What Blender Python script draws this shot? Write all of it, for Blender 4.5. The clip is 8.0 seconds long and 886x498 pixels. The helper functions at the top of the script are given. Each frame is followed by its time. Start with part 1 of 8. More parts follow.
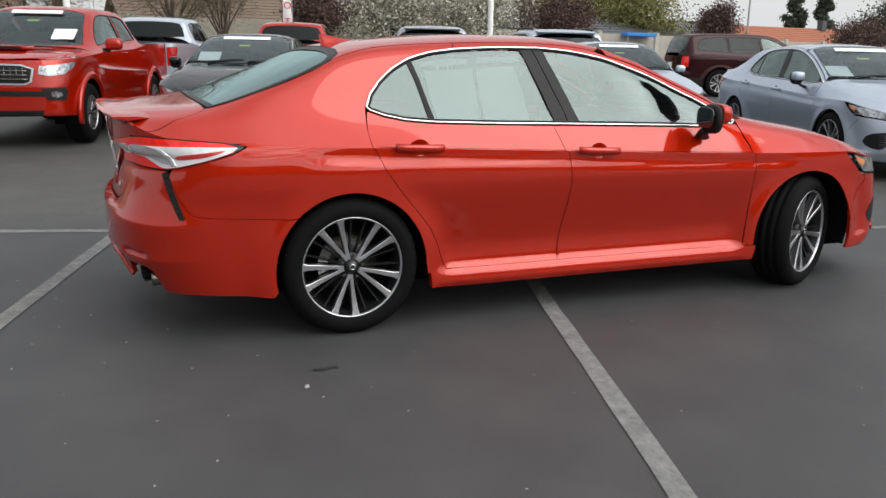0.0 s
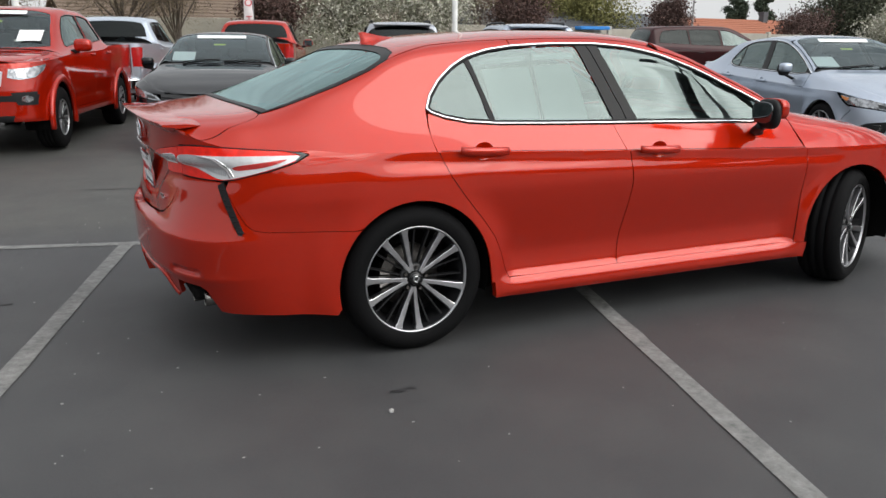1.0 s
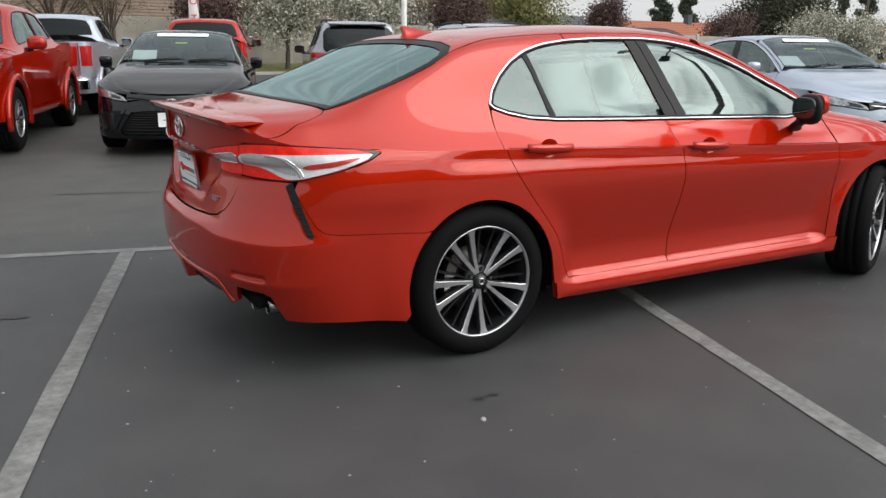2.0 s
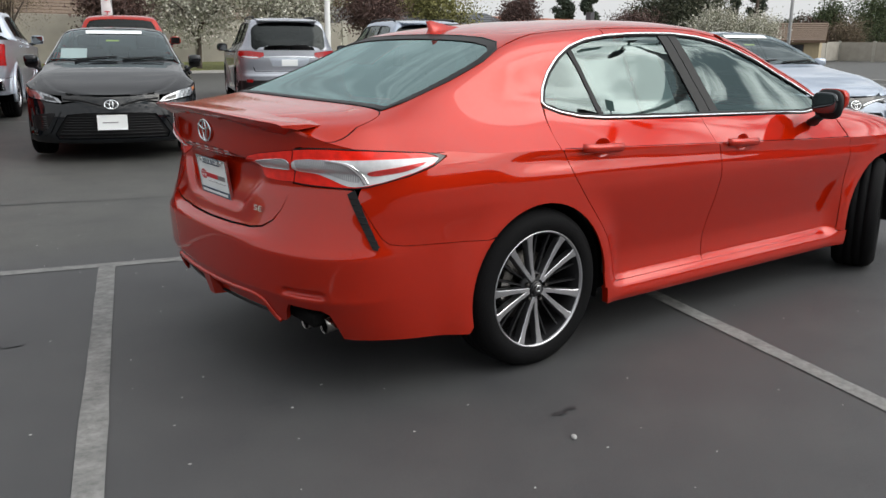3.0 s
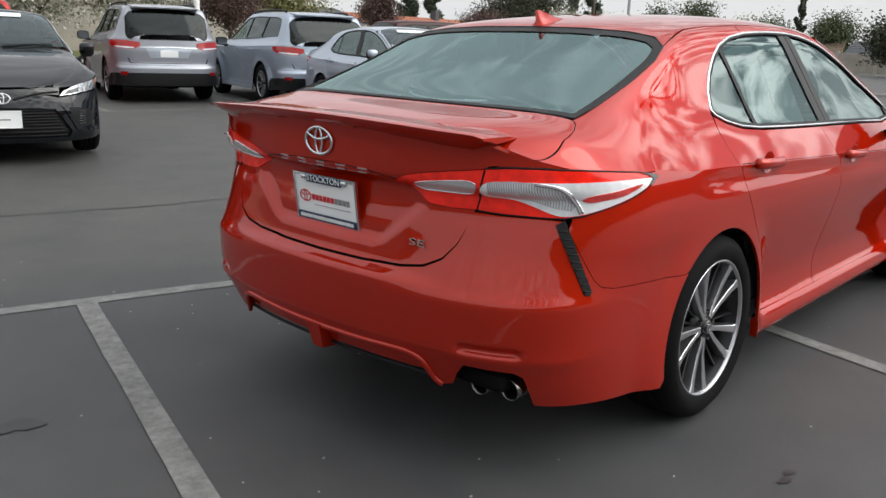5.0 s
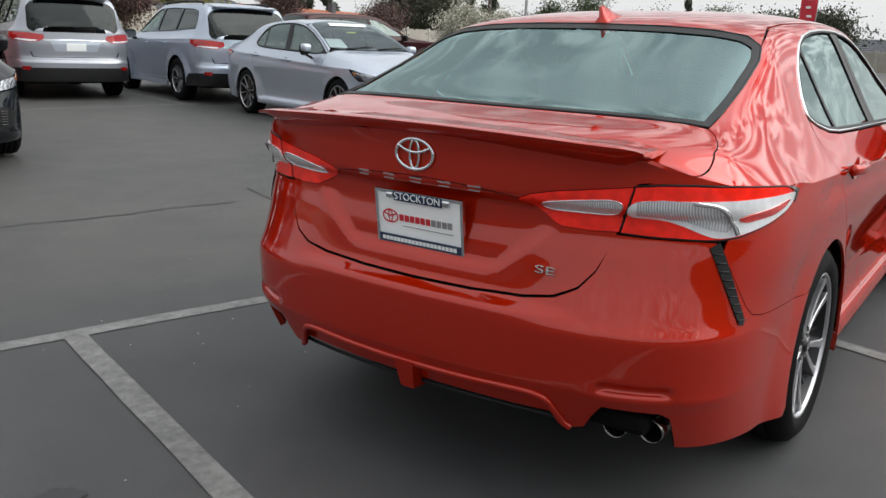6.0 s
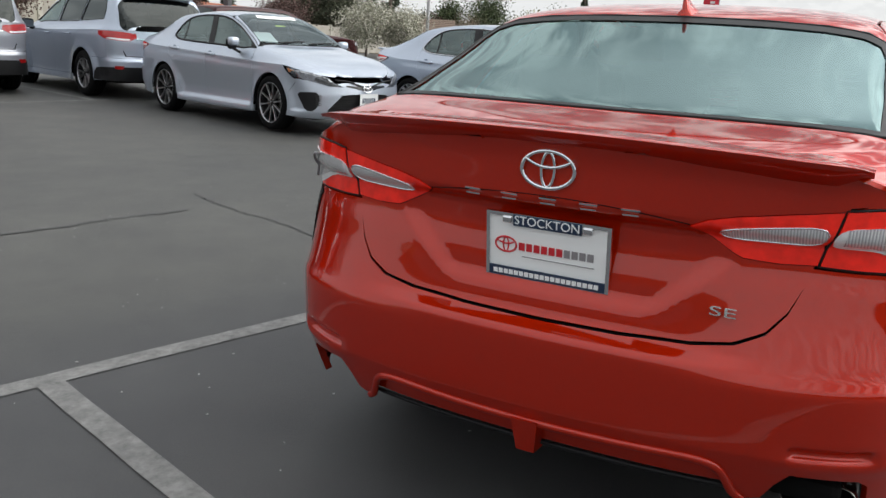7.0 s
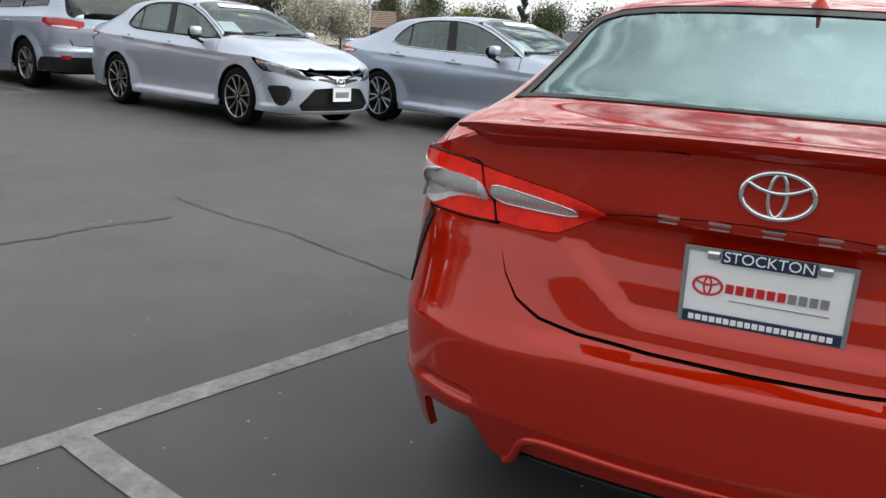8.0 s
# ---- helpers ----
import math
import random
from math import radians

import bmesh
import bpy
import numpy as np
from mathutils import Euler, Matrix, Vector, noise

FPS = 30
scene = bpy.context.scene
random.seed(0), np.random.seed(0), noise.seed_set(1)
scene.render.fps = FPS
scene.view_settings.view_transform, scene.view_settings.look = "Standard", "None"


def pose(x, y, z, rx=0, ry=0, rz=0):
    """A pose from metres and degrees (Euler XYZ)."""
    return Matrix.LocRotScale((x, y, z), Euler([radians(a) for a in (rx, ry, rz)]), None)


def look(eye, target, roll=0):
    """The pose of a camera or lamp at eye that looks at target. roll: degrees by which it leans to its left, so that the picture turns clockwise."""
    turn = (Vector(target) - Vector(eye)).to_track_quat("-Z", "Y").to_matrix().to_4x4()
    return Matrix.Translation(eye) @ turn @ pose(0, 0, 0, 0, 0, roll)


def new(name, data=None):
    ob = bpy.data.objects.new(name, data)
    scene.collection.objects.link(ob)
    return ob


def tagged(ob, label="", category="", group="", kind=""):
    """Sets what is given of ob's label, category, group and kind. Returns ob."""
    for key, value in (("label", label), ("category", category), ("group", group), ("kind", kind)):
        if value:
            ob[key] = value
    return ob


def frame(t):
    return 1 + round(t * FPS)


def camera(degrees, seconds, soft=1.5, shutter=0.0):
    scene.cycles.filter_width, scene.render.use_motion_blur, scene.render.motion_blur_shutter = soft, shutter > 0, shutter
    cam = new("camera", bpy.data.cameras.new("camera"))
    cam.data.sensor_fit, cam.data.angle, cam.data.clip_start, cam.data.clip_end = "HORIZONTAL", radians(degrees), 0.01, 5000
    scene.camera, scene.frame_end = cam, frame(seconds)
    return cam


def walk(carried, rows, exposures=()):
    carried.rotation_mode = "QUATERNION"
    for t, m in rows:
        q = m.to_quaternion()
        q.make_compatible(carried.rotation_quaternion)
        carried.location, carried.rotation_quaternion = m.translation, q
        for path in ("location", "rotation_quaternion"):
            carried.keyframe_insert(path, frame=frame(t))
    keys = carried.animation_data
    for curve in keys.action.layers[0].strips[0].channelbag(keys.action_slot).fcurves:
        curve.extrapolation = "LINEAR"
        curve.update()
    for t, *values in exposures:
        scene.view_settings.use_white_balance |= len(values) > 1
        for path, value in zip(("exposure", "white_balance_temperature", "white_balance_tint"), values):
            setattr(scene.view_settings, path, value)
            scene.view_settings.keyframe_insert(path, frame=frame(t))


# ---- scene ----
cam = camera(55.6, 8.0)
PATH = [
    (0, (-1.075, -4.729, 1.401), (-0.347, -2.927, 0.93), 1.2),
    (0.5, (-1.248, -4.501, 1.406), (-0.484, -2.716, 0.927), 0.6),
    (1, (-1.491, -4.3, 1.401), (-0.654, -2.548, 0.922), 0.4),
    (1.5, (-1.724, -4.109, 1.379), (-0.824, -2.388, 0.903), 0.6),
    (3, (-2.365, -3.373, 1.348), (-1.198, -1.82, 0.87), 0.4),
    (3.5, (-2.48, -3.06, 1.341), (-1.247, -1.56, 0.861), 0.8),
    (4, (-2.608, -2.756, 1.333), (-1.307, -1.316, 0.851), 1.1),
    (5.5, (-2.88, -1.753, 1.303), (-1.356, -0.549, 0.824), 2.2),
    (6, (-2.94, -1.401, 1.305), (-1.343, -0.299, 0.82), 2.2),
    (6.5, (-2.906, -1.024, 1.271), (-1.242, -0.024, 0.789), 2.7),
    (7, (-2.855, -0.67, 1.26), (-1.132, 0.225, 0.781), 3.2),
    (7.5, (-2.8, -0.354, 1.24), (-1.052, 0.491, 0.758), 3.4),
    (8, (-2.703, -0.036, 1.233), (-0.918, 0.723, 0.745), 3.8),
]
walk(cam, [(t, look(eye, target, roll)) for t, eye, target, roll in PATH], [(0, 0.0), (4, 0.02), (5.5, 0.10), (6.5, 0.12), (7, 0.16), (7.5, 0.26), (8, 0.40)])


# world: bright overcast sky with broken cloud
world = bpy.data.worlds.new("overcast")
scene.world = world
world.use_nodes = True
wn = world.node_tree
wn.nodes.clear()


def wnode(kind, **at):
    n = wn.nodes.new(kind)
    for key, value in at.items():
        n.inputs[key].default_value = value
    return n


SUN_EL, SUN_AZ = 37.0, 305.0
sky = wn.nodes.new("ShaderNodeTexSky")
sky.sky_type, sky.sun_disc = "NISHITA", False
sky.sun_elevation, sky.sun_rotation = radians(SUN_EL), radians(90 - SUN_AZ)
sky.dust_density, sky.air_density = 3.0, 1.2
coord = wn.nodes.new("ShaderNodeTexCoord")
split = wn.nodes.new("ShaderNodeSeparateXYZ")
wn.links.new(coord.outputs["Generated"], split.inputs["Vector"])


def wmath(op, a, b):
    n = wn.nodes.new("ShaderNodeMath")
    n.operation = op
    for i, q in enumerate((a, b)):
        if isinstance(q, (int, float)):
            n.inputs[i].default_value = q
        else:
            wn.links.new(q, n.inputs[i])
    return n.outputs[0]


# a flat cloud deck: direction divided by its height
height = wmath("ADD", wmath("MAXIMUM", split.outputs["Z"], 0.0), 0.16)
deck = wn.nodes.new("ShaderNodeCombineXYZ")
wn.links.new(wmath("DIVIDE", split.outputs["X"], height), deck.inputs["X"])
wn.links.new(wmath("MULTIPLY", wmath("DIVIDE", split.outputs["Y"], height), 2.3), deck.inputs["Y"])  # banks drawn out along x
deck.inputs["Z"].default_value = 1.9
cloud = wnode("ShaderNodeTexNoise", Scale=4.2, Detail=10.0, Roughness=0.57, Distortion=0.4)
wn.links.new(deck.outputs["Vector"], cloud.inputs["Vector"])
ramp = wn.nodes.new("ShaderNodeValToRGB")
ramp.color_ramp.elements[0].position, ramp.color_ramp.elements[0].color = 0.45, (0.22, 0.27, 0.29, 1)
ramp.color_ramp.elements[1].position, ramp.color_ramp.elements[1].color = 0.58, (1.60, 1.60, 1.56, 1)
wn.links.new(cloud.outputs["Fac"], ramp.inputs["Fac"])
# towards the horizon the clouds close up to an even veil
veil = wn.nodes.new("ShaderNodeMapRange")
veil.inputs["From Min"].default_value, veil.inputs["From Max"].default_value = 0.04, 0.30
wn.links.new(split.outputs["Z"], veil.inputs["Value"])
sheet = wn.nodes.new("ShaderNodeMix")
sheet.data_type = "RGBA"
sheet.inputs["A"].default_value = (1.00, 1.02, 1.04, 1)
even = wn.nodes.new("ShaderNodeMapRange")
even.interpolation_type = "SMOOTHSTEP"
even.inputs["From Min"].default_value, even.inputs["From Max"].default_value = 0.50, 0.72
even.inputs["To Min"].default_value, even.inputs["To Max"].default_value = 1.0, 0.06
wn.links.new(split.outputs["Z"], even.inputs["Value"])

wn.links.new(ramp.outputs["Color"], sheet.inputs["B"])
sky_bg, cloud_bg = wnode("ShaderNodeBackground", Strength=0.09), wnode("ShaderNodeBackground", Strength=0.86)
wn.links.new(sky.outputs["Color"], sky_bg.inputs["Color"])
rise = wn.nodes.new("ShaderNodeMapRange")
rise.inputs["From Min"].default_value, rise.inputs["From Max"].default_value = 0.0, 0.9
rise.inputs["To Min"].default_value, rise.inputs["To Max"].default_value = 0.95, 1.25
wn.links.new(split.outputs["Z"], rise.inputs["Value"])
lift = wn.nodes.new("ShaderNodeVectorMath")
lift.operation = "SCALE"
wn.links.new(sheet.outputs["Result"], lift.inputs[0])
# thin cloud glows round the hidden sun
toward = wn.nodes.new("ShaderNodeVectorMath")
toward.operation = "DOT_PRODUCT"
toward.inputs[1].default_value = (math.cos(radians(SUN_EL)) * math.cos(radians(SUN_AZ)), math.cos(radians(SUN_EL)) * math.sin(radians(SUN_AZ)), math.sin(radians(SUN_EL)))
wn.links.new(coord.outputs["Generated"], toward.inputs[0])
broken = wn.nodes.new("ShaderNodeMapRange")
broken.interpolation_type = "SMOOTHSTEP"
broken.inputs["From Min"].default_value, broken.inputs["From Max"].default_value = 0.05, 0.65
broken.inputs["To Min"].default_value, broken.inputs["To Max"].default_value = 0.22, 1.0
wn.links.new(toward.outputs["Value"], broken.inputs["Value"])
wn.links.new(wmath("MULTIPLY", wmath("MULTIPLY", veil.outputs["Result"], even.outputs["Result"]), broken.outputs["Result"]), sheet.inputs["Factor"])
glow = wn.nodes.new("ShaderNodeMapRange")
glow.interpolation_type = "SMOOTHSTEP"
glow.inputs["From Min"].default_value, glow.inputs["From Max"].default_value = 0.50, 1.0
glow.inputs["To Min"].default_value, glow.inputs["To Max"].default_value = 0.0, 1.9
wn.links.new(toward.outputs["Value"], glow.inputs["Value"])
total = wn.nodes.new("ShaderNodeMath")
total.operation = "ADD"
wn.links.new(rise.outputs["Result"], total.inputs[0])
wn.links.new(glow.outputs["Result"], total.inputs[1])
wn.links.new(total.outputs["Value"], lift.inputs["Scale"])
wn.links.new(lift.outputs["Vector"], cloud_bg.inputs["Color"])
both = wn.nodes.new("ShaderNodeMixShader")
both.inputs["Fac"].default_value = 0.86
wn.links.new(sky_bg.outputs[0], both.inputs[1])
wn.links.new(cloud_bg.outputs[0], both.inputs[2])
wout = wn.nodes.new("ShaderNodeOutputWorld")
wn.links.new(both.outputs[0], wout.inputs["Surface"])

sun = new("sun", bpy.data.lights.new("sun", "SUN"))
sun.data.energy, sun.data.angle, sun.data.color = 1.15, radians(50), (1.0, 0.96, 0.90)
sun.matrix_world = look((20 * math.cos(radians(SUN_AZ)) * 1.0, 20 * math.sin(radians(SUN_AZ)), 20 * math.tan(radians(SUN_EL))), (0, 0, 0))


# ---- materials ----
def material(name, color, rough=0.5, metal=0.0, vary=0.12, scale=6.0, bump=0.0, bump_scale=60.0, coat=0.0, spec=0.5, second=None, rough_vary=0.1):
    m = bpy.data.materials.new(name)
    m.use_nodes = True
    nt = m.node_tree
    b = nt.nodes["Principled BSDF"]
    b.inputs["Roughness"].default_value, b.inputs["Metallic"].default_value = rough, metal
    b.inputs["Coat Weight"].default_value, b.inputs["Coat Roughness"].default_value = coat, 0.03
    b.inputs["Specular IOR Level"].default_value = spec
    tc = nt.nodes.new("ShaderNodeTexCoord")
    n1 = nt.nodes.new("ShaderNodeTexNoise")
    n1.inputs["Scale"].default_value, n1.inputs["Detail"].default_value = scale, 6.0
    nt.links.new(tc.outputs["Object"], n1.inputs["Vector"])
    r = nt.nodes.new("ShaderNodeValToRGB")
    c = Vector(color)
    dark, light = c * (1 - vary), (Vector(second) if second else c * (1 + vary))
    r.color_ramp.elements[0].position, r.color_ramp.elements[0].color = 0.3, (*dark, 1)
    r.color_ramp.elements[1].position, r.color_ramp.elements[1].color = 0.7, (*light, 1)
    nt.links.new(n1.outputs["Fac"], r.inputs["Fac"])
    nt.links.new(r.outputs["Color"], b.inputs["Base Color"])
    if rough_vary:
        mr = nt.nodes.new("ShaderNodeMapRange")
        mr.inputs["To Min"].default_value, mr.inputs["To Max"].default_value = max(0.0, rough * (1 - rough_vary)), min(1.0, rough * (1 + rough_vary))
        nt.links.new(n1.outputs["Fac"], mr.inputs["Value"])
        nt.links.new(mr.outputs["Result"], b.inputs["Roughness"])
    if bump:
        n2 = nt.nodes.new("ShaderNodeTexNoise")
        n2.inputs["Scale"].default_value, n2.inputs["Detail"].default_value = bump_scale, 4.0
        nt.links.new(tc.outputs["Object"], n2.inputs["Vector"])
        bp = nt.nodes.new("ShaderNodeBump")
        bp.inputs["Strength"].default_value, bp.inputs["Distance"].default_value = bump, 0.01
        nt.links.new(n2.outputs["Fac"], bp.inputs["Height"])
        nt.links.new(bp.outputs["Normal"], b.inputs["Normal"])
    return m


def car_paint(name, color, flake=0.35, metal=0.35, rough=0.32, coat=1.0):
    """Metallic base with fine flake under a clear coat."""
    m = bpy.data.materials.new(name)
    m.use_nodes = True
    nt = m.node_tree
    b = nt.nodes["Principled BSDF"]
    tc = nt.nodes.new("ShaderNodeTexCoord")
    v = nt.nodes.new("ShaderNodeTexNoise")
    v.inputs["Scale"].default_value, v.inputs["Detail"].default_value = 900.0, 2.0
    nt.links.new(tc.outputs["Object"], v.inputs["Vector"])
    r = nt.nodes.new("ShaderNodeValToRGB")
    c = Vector(color)
    r.color_ramp.elements[0].position, r.color_ramp.elements[0].color = 0.3, (*(c * (1 - flake * 0.5)), 1)
    r.color_ramp.elements[1].position, r.color_ramp.elements[1].color = 0.75, (*(c * (1 + flake)), 1)
    nt.links.new(v.outputs["Fac"], r.inputs["Fac"])
    nt.links.new(r.outputs["Color"], b.inputs["Base Color"])
    d = nt.nodes.new("ShaderNodeTexNoise")
    d.inputs["Scale"].default_value, d.inputs["Detail"].default_value = 2.5, 5.0
    nt.links.new(tc.outputs["Object"], d.inputs["Vector"])
    mr = nt.nodes.new("ShaderNodeMapRange")
    mr.inputs["To Min"].default_value, mr.inputs["To Max"].default_value = 0.02, 0.06
    nt.links.new(d.outputs["Fac"], mr.inputs["Value"])
    nt.links.new(mr.outputs["Result"], b.inputs["Coat Roughness"])
    b.inputs["Metallic"].default_value, b.inputs["Roughness"].default_value = metal, rough
    b.inputs["Coat Weight"].default_value, b.inputs["Coat IOR"].default_value = coat, 1.58
    b.inputs["Specular IOR Level"].default_value = 0.0
    b.inputs["Specular Tint"].default_value = (*(c / max(c)), 1)
    return m


def glass_mat(name, tint, gloss=1.45, rough=0.0, tone=(0.92, 1.0, 0.99)):
    """A thin tinted pane: tinted see-through with a clear reflection."""
    m = bpy.data.materials.new(name)
    m.use_nodes = True
    nt = m.node_tree
    nt.nodes.clear()
    tr, gl = nt.nodes.new("ShaderNodeBsdfTransparent"), nt.nodes.new("ShaderNodeBsdfGlossy")
    tr.inputs["Color"].default_value = (*tint, 1)
    gl.inputs["Roughness"].default_value = rough
    gl.inputs["Color"].default_value = (*tone, 1)
    fr, mix, out = nt.nodes.new("ShaderNodeFresnel"), nt.nodes.new("ShaderNodeMixShader"), nt.nodes.new("ShaderNodeOutputMaterial")
    fr.inputs["IOR"].default_value = gloss
    nt.links.new(fr.outputs[0], mix.inputs["Fac"])
    nt.links.new(tr.outputs[0], mix.inputs[1])
    nt.links.new(gl.outputs[0], mix.inputs[2])
    nt.links.new(mix.outputs[0], out.inputs["Surface"])
    return m


RED = car_paint("red_pearl_paint", (0.41, 0.0135, 0.0009), flake=0.25, metal=0.42, rough=0.40)
TRUCK_RED = car_paint("truck_red_paint", (0.36, 0.011, 0.002), metal=0.4)
BLACK_PAINT = car_paint("black_paint", (0.005, 0.006, 0.008), metal=0.0, coat=0.9)
SILVER = car_paint("silver_paint", (0.46, 0.505, 0.575), metal=0.6, rough=0.38)
SILVER_BLUE = car_paint("celestial_silver_paint", (0.40, 0.45, 0.53), metal=0.6, rough=0.38)
SILVER_DARK = car_paint("mid_silver_paint", (0.33, 0.345, 0.385), metal=0.6, rough=0.38)
BLACK = material("black_plastic", (0.010, 0.010, 0.011), 0.5, spec=0.25, bump=0.15, bump_scale=300)
GLOSS_BLACK = material("gloss_black", (0.01, 0.01, 0.011), 0.12, coat=0.6)
PILLAR = material("pillar_film", (0.010, 0.010, 0.011), 0.45, spec=0.25)
DARK = material("underbody_dark", (0.006, 0.006, 0.006), 0.9, spec=0.05)
CHROME = material("chrome", (0.82, 0.83, 0.85), 0.07, metal=1.0, vary=0.03)
STEEL = material("exhaust_steel", (0.20, 0.19, 0.18), 0.25, metal=1.0)
ALLOY = material("machined_alloy", (0.56, 0.56, 0.58), 0.32, metal=1.0, vary=0.05)
ALLOY_DARK = material("dark_alloy", (0.010, 0.010, 0.011), 0.32, spec=0.4)
DISC = material("brake_disc", (0.07, 0.066, 0.062), 0.4, metal=0.9)
TYRE = material("tyre_rubber", (0.0055, 0.0055, 0.006), 0.75, spec=0.10, bump=0.25, bump_scale=160)
LENS_RED = material("red_lens", (0.95, 0.020, 0.008), 0.10, coat=0.5, vary=0.15, scale=30)
LENS_RED_MID = material("mid_red_lens", (0.42, 0.012, 0.012), 0.10, coat=0.8, vary=0.2, scale=30)
LENS_RED_DARK = material("deep_red_lens", (0.30, 0.006, 0.006), 0.08, coat=1.0, vary=0.15, scale=30)
LENS_CLEAR = material("clear_lens_reflector", (0.80, 0.81, 0.83), 0.15, metal=0.15, vary=0.12, scale=30, coat=1.0, bump=0.15, bump_scale=60)
LENS_PINK = material("pale_red_lens", (0.66, 0.05, 0.045), 0.1, metal=0.3, coat=1.0, vary=0.2, scale=40)
LENS_AMBER = material("amber_lens", (0.75, 0.25, 0.06), 0.1, coat=1.0)
HEAD_LENS = material("head_lamp_lens", (0.36, 0.37, 0.39), 0.1, metal=0.7, vary=0.6, scale=25, coat=1.0)
LAMP_DARK = material("dark_head_lamp", (0.10, 0.105, 0.12), 0.12, metal=0.6, vary=0.6, scale=35, coat=1.0)
SEAT = material("seat_cloth", (0.035, 0.036, 0.04), 0.85, bump=0.3, bump_scale=200)
TRIM_GREY = material("cabin_trim", (0.10, 0.10, 0.105), 0.7)
HEADLINER = material("headliner", (0.30, 0.30, 0.29), 0.9)
WHITE_CARD = material("white_card", (0.86, 0.88, 0.88), 0.6, vary=0.04)
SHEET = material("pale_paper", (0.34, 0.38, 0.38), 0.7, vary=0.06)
GREEN_TAG = material("yellow_green_tag", (0.55, 0.75, 0.08), 0.6, vary=0.05)
NAVY = material("navy_ink", (0.012, 0.03, 0.07), 0.5, vary=0.05)
RED_INK = material("red_ink", (0.55, 0.02, 0.03), 0.5, vary=0.05)
GREY_INK = material("grey_ink", (0.25, 0.24, 0.25), 0.5, vary=0.05)
MIRROR = material("mirror_silver", (0.14, 0.15, 0.155), 0.05, metal=1.0, vary=0.02)
GLASS = glass_mat("side_glass", (0.22, 0.31, 0.305), 2.0, tone=(0.84, 1.0, 0.98))
GLASS_REAR = glass_mat("rear_glass", (0.34, 0.50, 0.50), 3.0, rough=0.025, tone=(0.74, 1.0, 1.0))
GLASS_CLEAR = glass_mat("windscreen_glass", (0.62, 0.72, 0.72), 1.75, tone=(0.85, 0.97, 1.0))
GLASS_DARK = glass_mat("privacy_glass", (0.02, 0.025, 0.028), 1.42)


def fluted(name):
    m = material(name, (0.72, 0.73, 0.75), 0.12, metal=0.45, coat=1.0)
    nt = m.node_tree
    b = nt.nodes["Principled BSDF"]
    tc, wv, r, bp = (nt.nodes.new(k) for k in ("ShaderNodeTexCoord", "ShaderNodeTexWave", "ShaderNodeValToRGB", "ShaderNodeBump"))
    wv.bands_direction = "Y"
    wv.inputs["Scale"].default_value, wv.inputs["Distortion"].default_value, wv.inputs["Detail Scale"].default_value = 52.0, 1.0, 4.0
    r.color_ramp.elements[0].position, r.color_ramp.elements[0].color = 0.10, (0.50, 0.50, 0.52, 1)
    r.color_ramp.elements[1].position, r.color_ramp.elements[1].color = 0.65, (0.82, 0.83, 0.85, 1)
    bp.inputs["Strength"].default_value, bp.inputs["Distance"].default_value = 0.4, 0.0025
    nt.links.new(tc.outputs["Object"], wv.inputs["Vector"])
    nt.links.new(wv.outputs["Fac"], r.inputs["Fac"])
    nt.links.new(r.outputs["Color"], b.inputs["Base Color"])
    nt.links.new(wv.outputs["Fac"], bp.inputs["Height"])
    nt.links.new(bp.outputs["Normal"], b.inputs["Normal"])
    return m


LENS_FLUTED = fluted("fluted_clear_lens")

# ---- building kit ----
def empty(name, m=None, **tags):
    ob = new(name)
    ob.empty_display_size = 0.1
    if m is not None:
        ob.matrix_world = m
    return tagged(ob, **tags) if tags else ob


def link_mesh(name, verts, faces, mat, parent=None, label="", smooth=True):
    me = bpy.data.meshes.new(name)
    me.from_pydata([tuple(map(float, v)) for v in verts], [], [tuple(map(int, f)) for f in faces])
    me.update()
    me.polygons.foreach_set("use_smooth", [smooth] * len(me.polygons))
    me.materials.append(mat)
    ob = new(name, me)
    if parent is not None:
        ob.parent = parent
    if label:
        ob["label"] = label
    return ob


def part(name, bm, mat, parent=None, label="", smooth=False):
    me = bpy.data.meshes.new(name)
    bmesh.ops.recalc_face_normals(bm, faces=bm.faces)
    for f in bm.faces:
        f.smooth = smooth
    bm.to_mesh(me)
    bm.free()
    me.materials.append(mat)
    ob = new(name, me)
    if parent is not None:
        ob.parent = parent
    if label:
        ob["label"] = label
    return ob


def add_box(bm, lo, hi, m=None):
    c, d = (Vector(lo) + Vector(hi)) / 2, Vector(hi) - Vector(lo)
    t = Matrix.Translation(c) @ Matrix.Diagonal((*d, 1))
    return bmesh.ops.create_cube(bm, size=1.0, matrix=(m @ t) if m is not None else t)["verts"]


def bevelled(bm, width, segments=2, angle=0.5):
    edges = [e for e in bm.edges if len(e.link_faces) == 2 and e.calc_face_angle(0) > angle]
    bmesh.ops.bevel(bm, geom=edges, offset=width, segments=segments, profile=0.5, affect="EDGES", clamp_overlap=True)
    return bm


def box_part(name, lo, hi, mat, parent=None, bevel=0.0, label="", segments=2, m=None, smooth=False):
    bm = bmesh.new()
    add_box(bm, lo, hi, m)
    if bevel:
        bevelled(bm, bevel, segments)
    return part(name, bm, mat, parent, label, smooth)


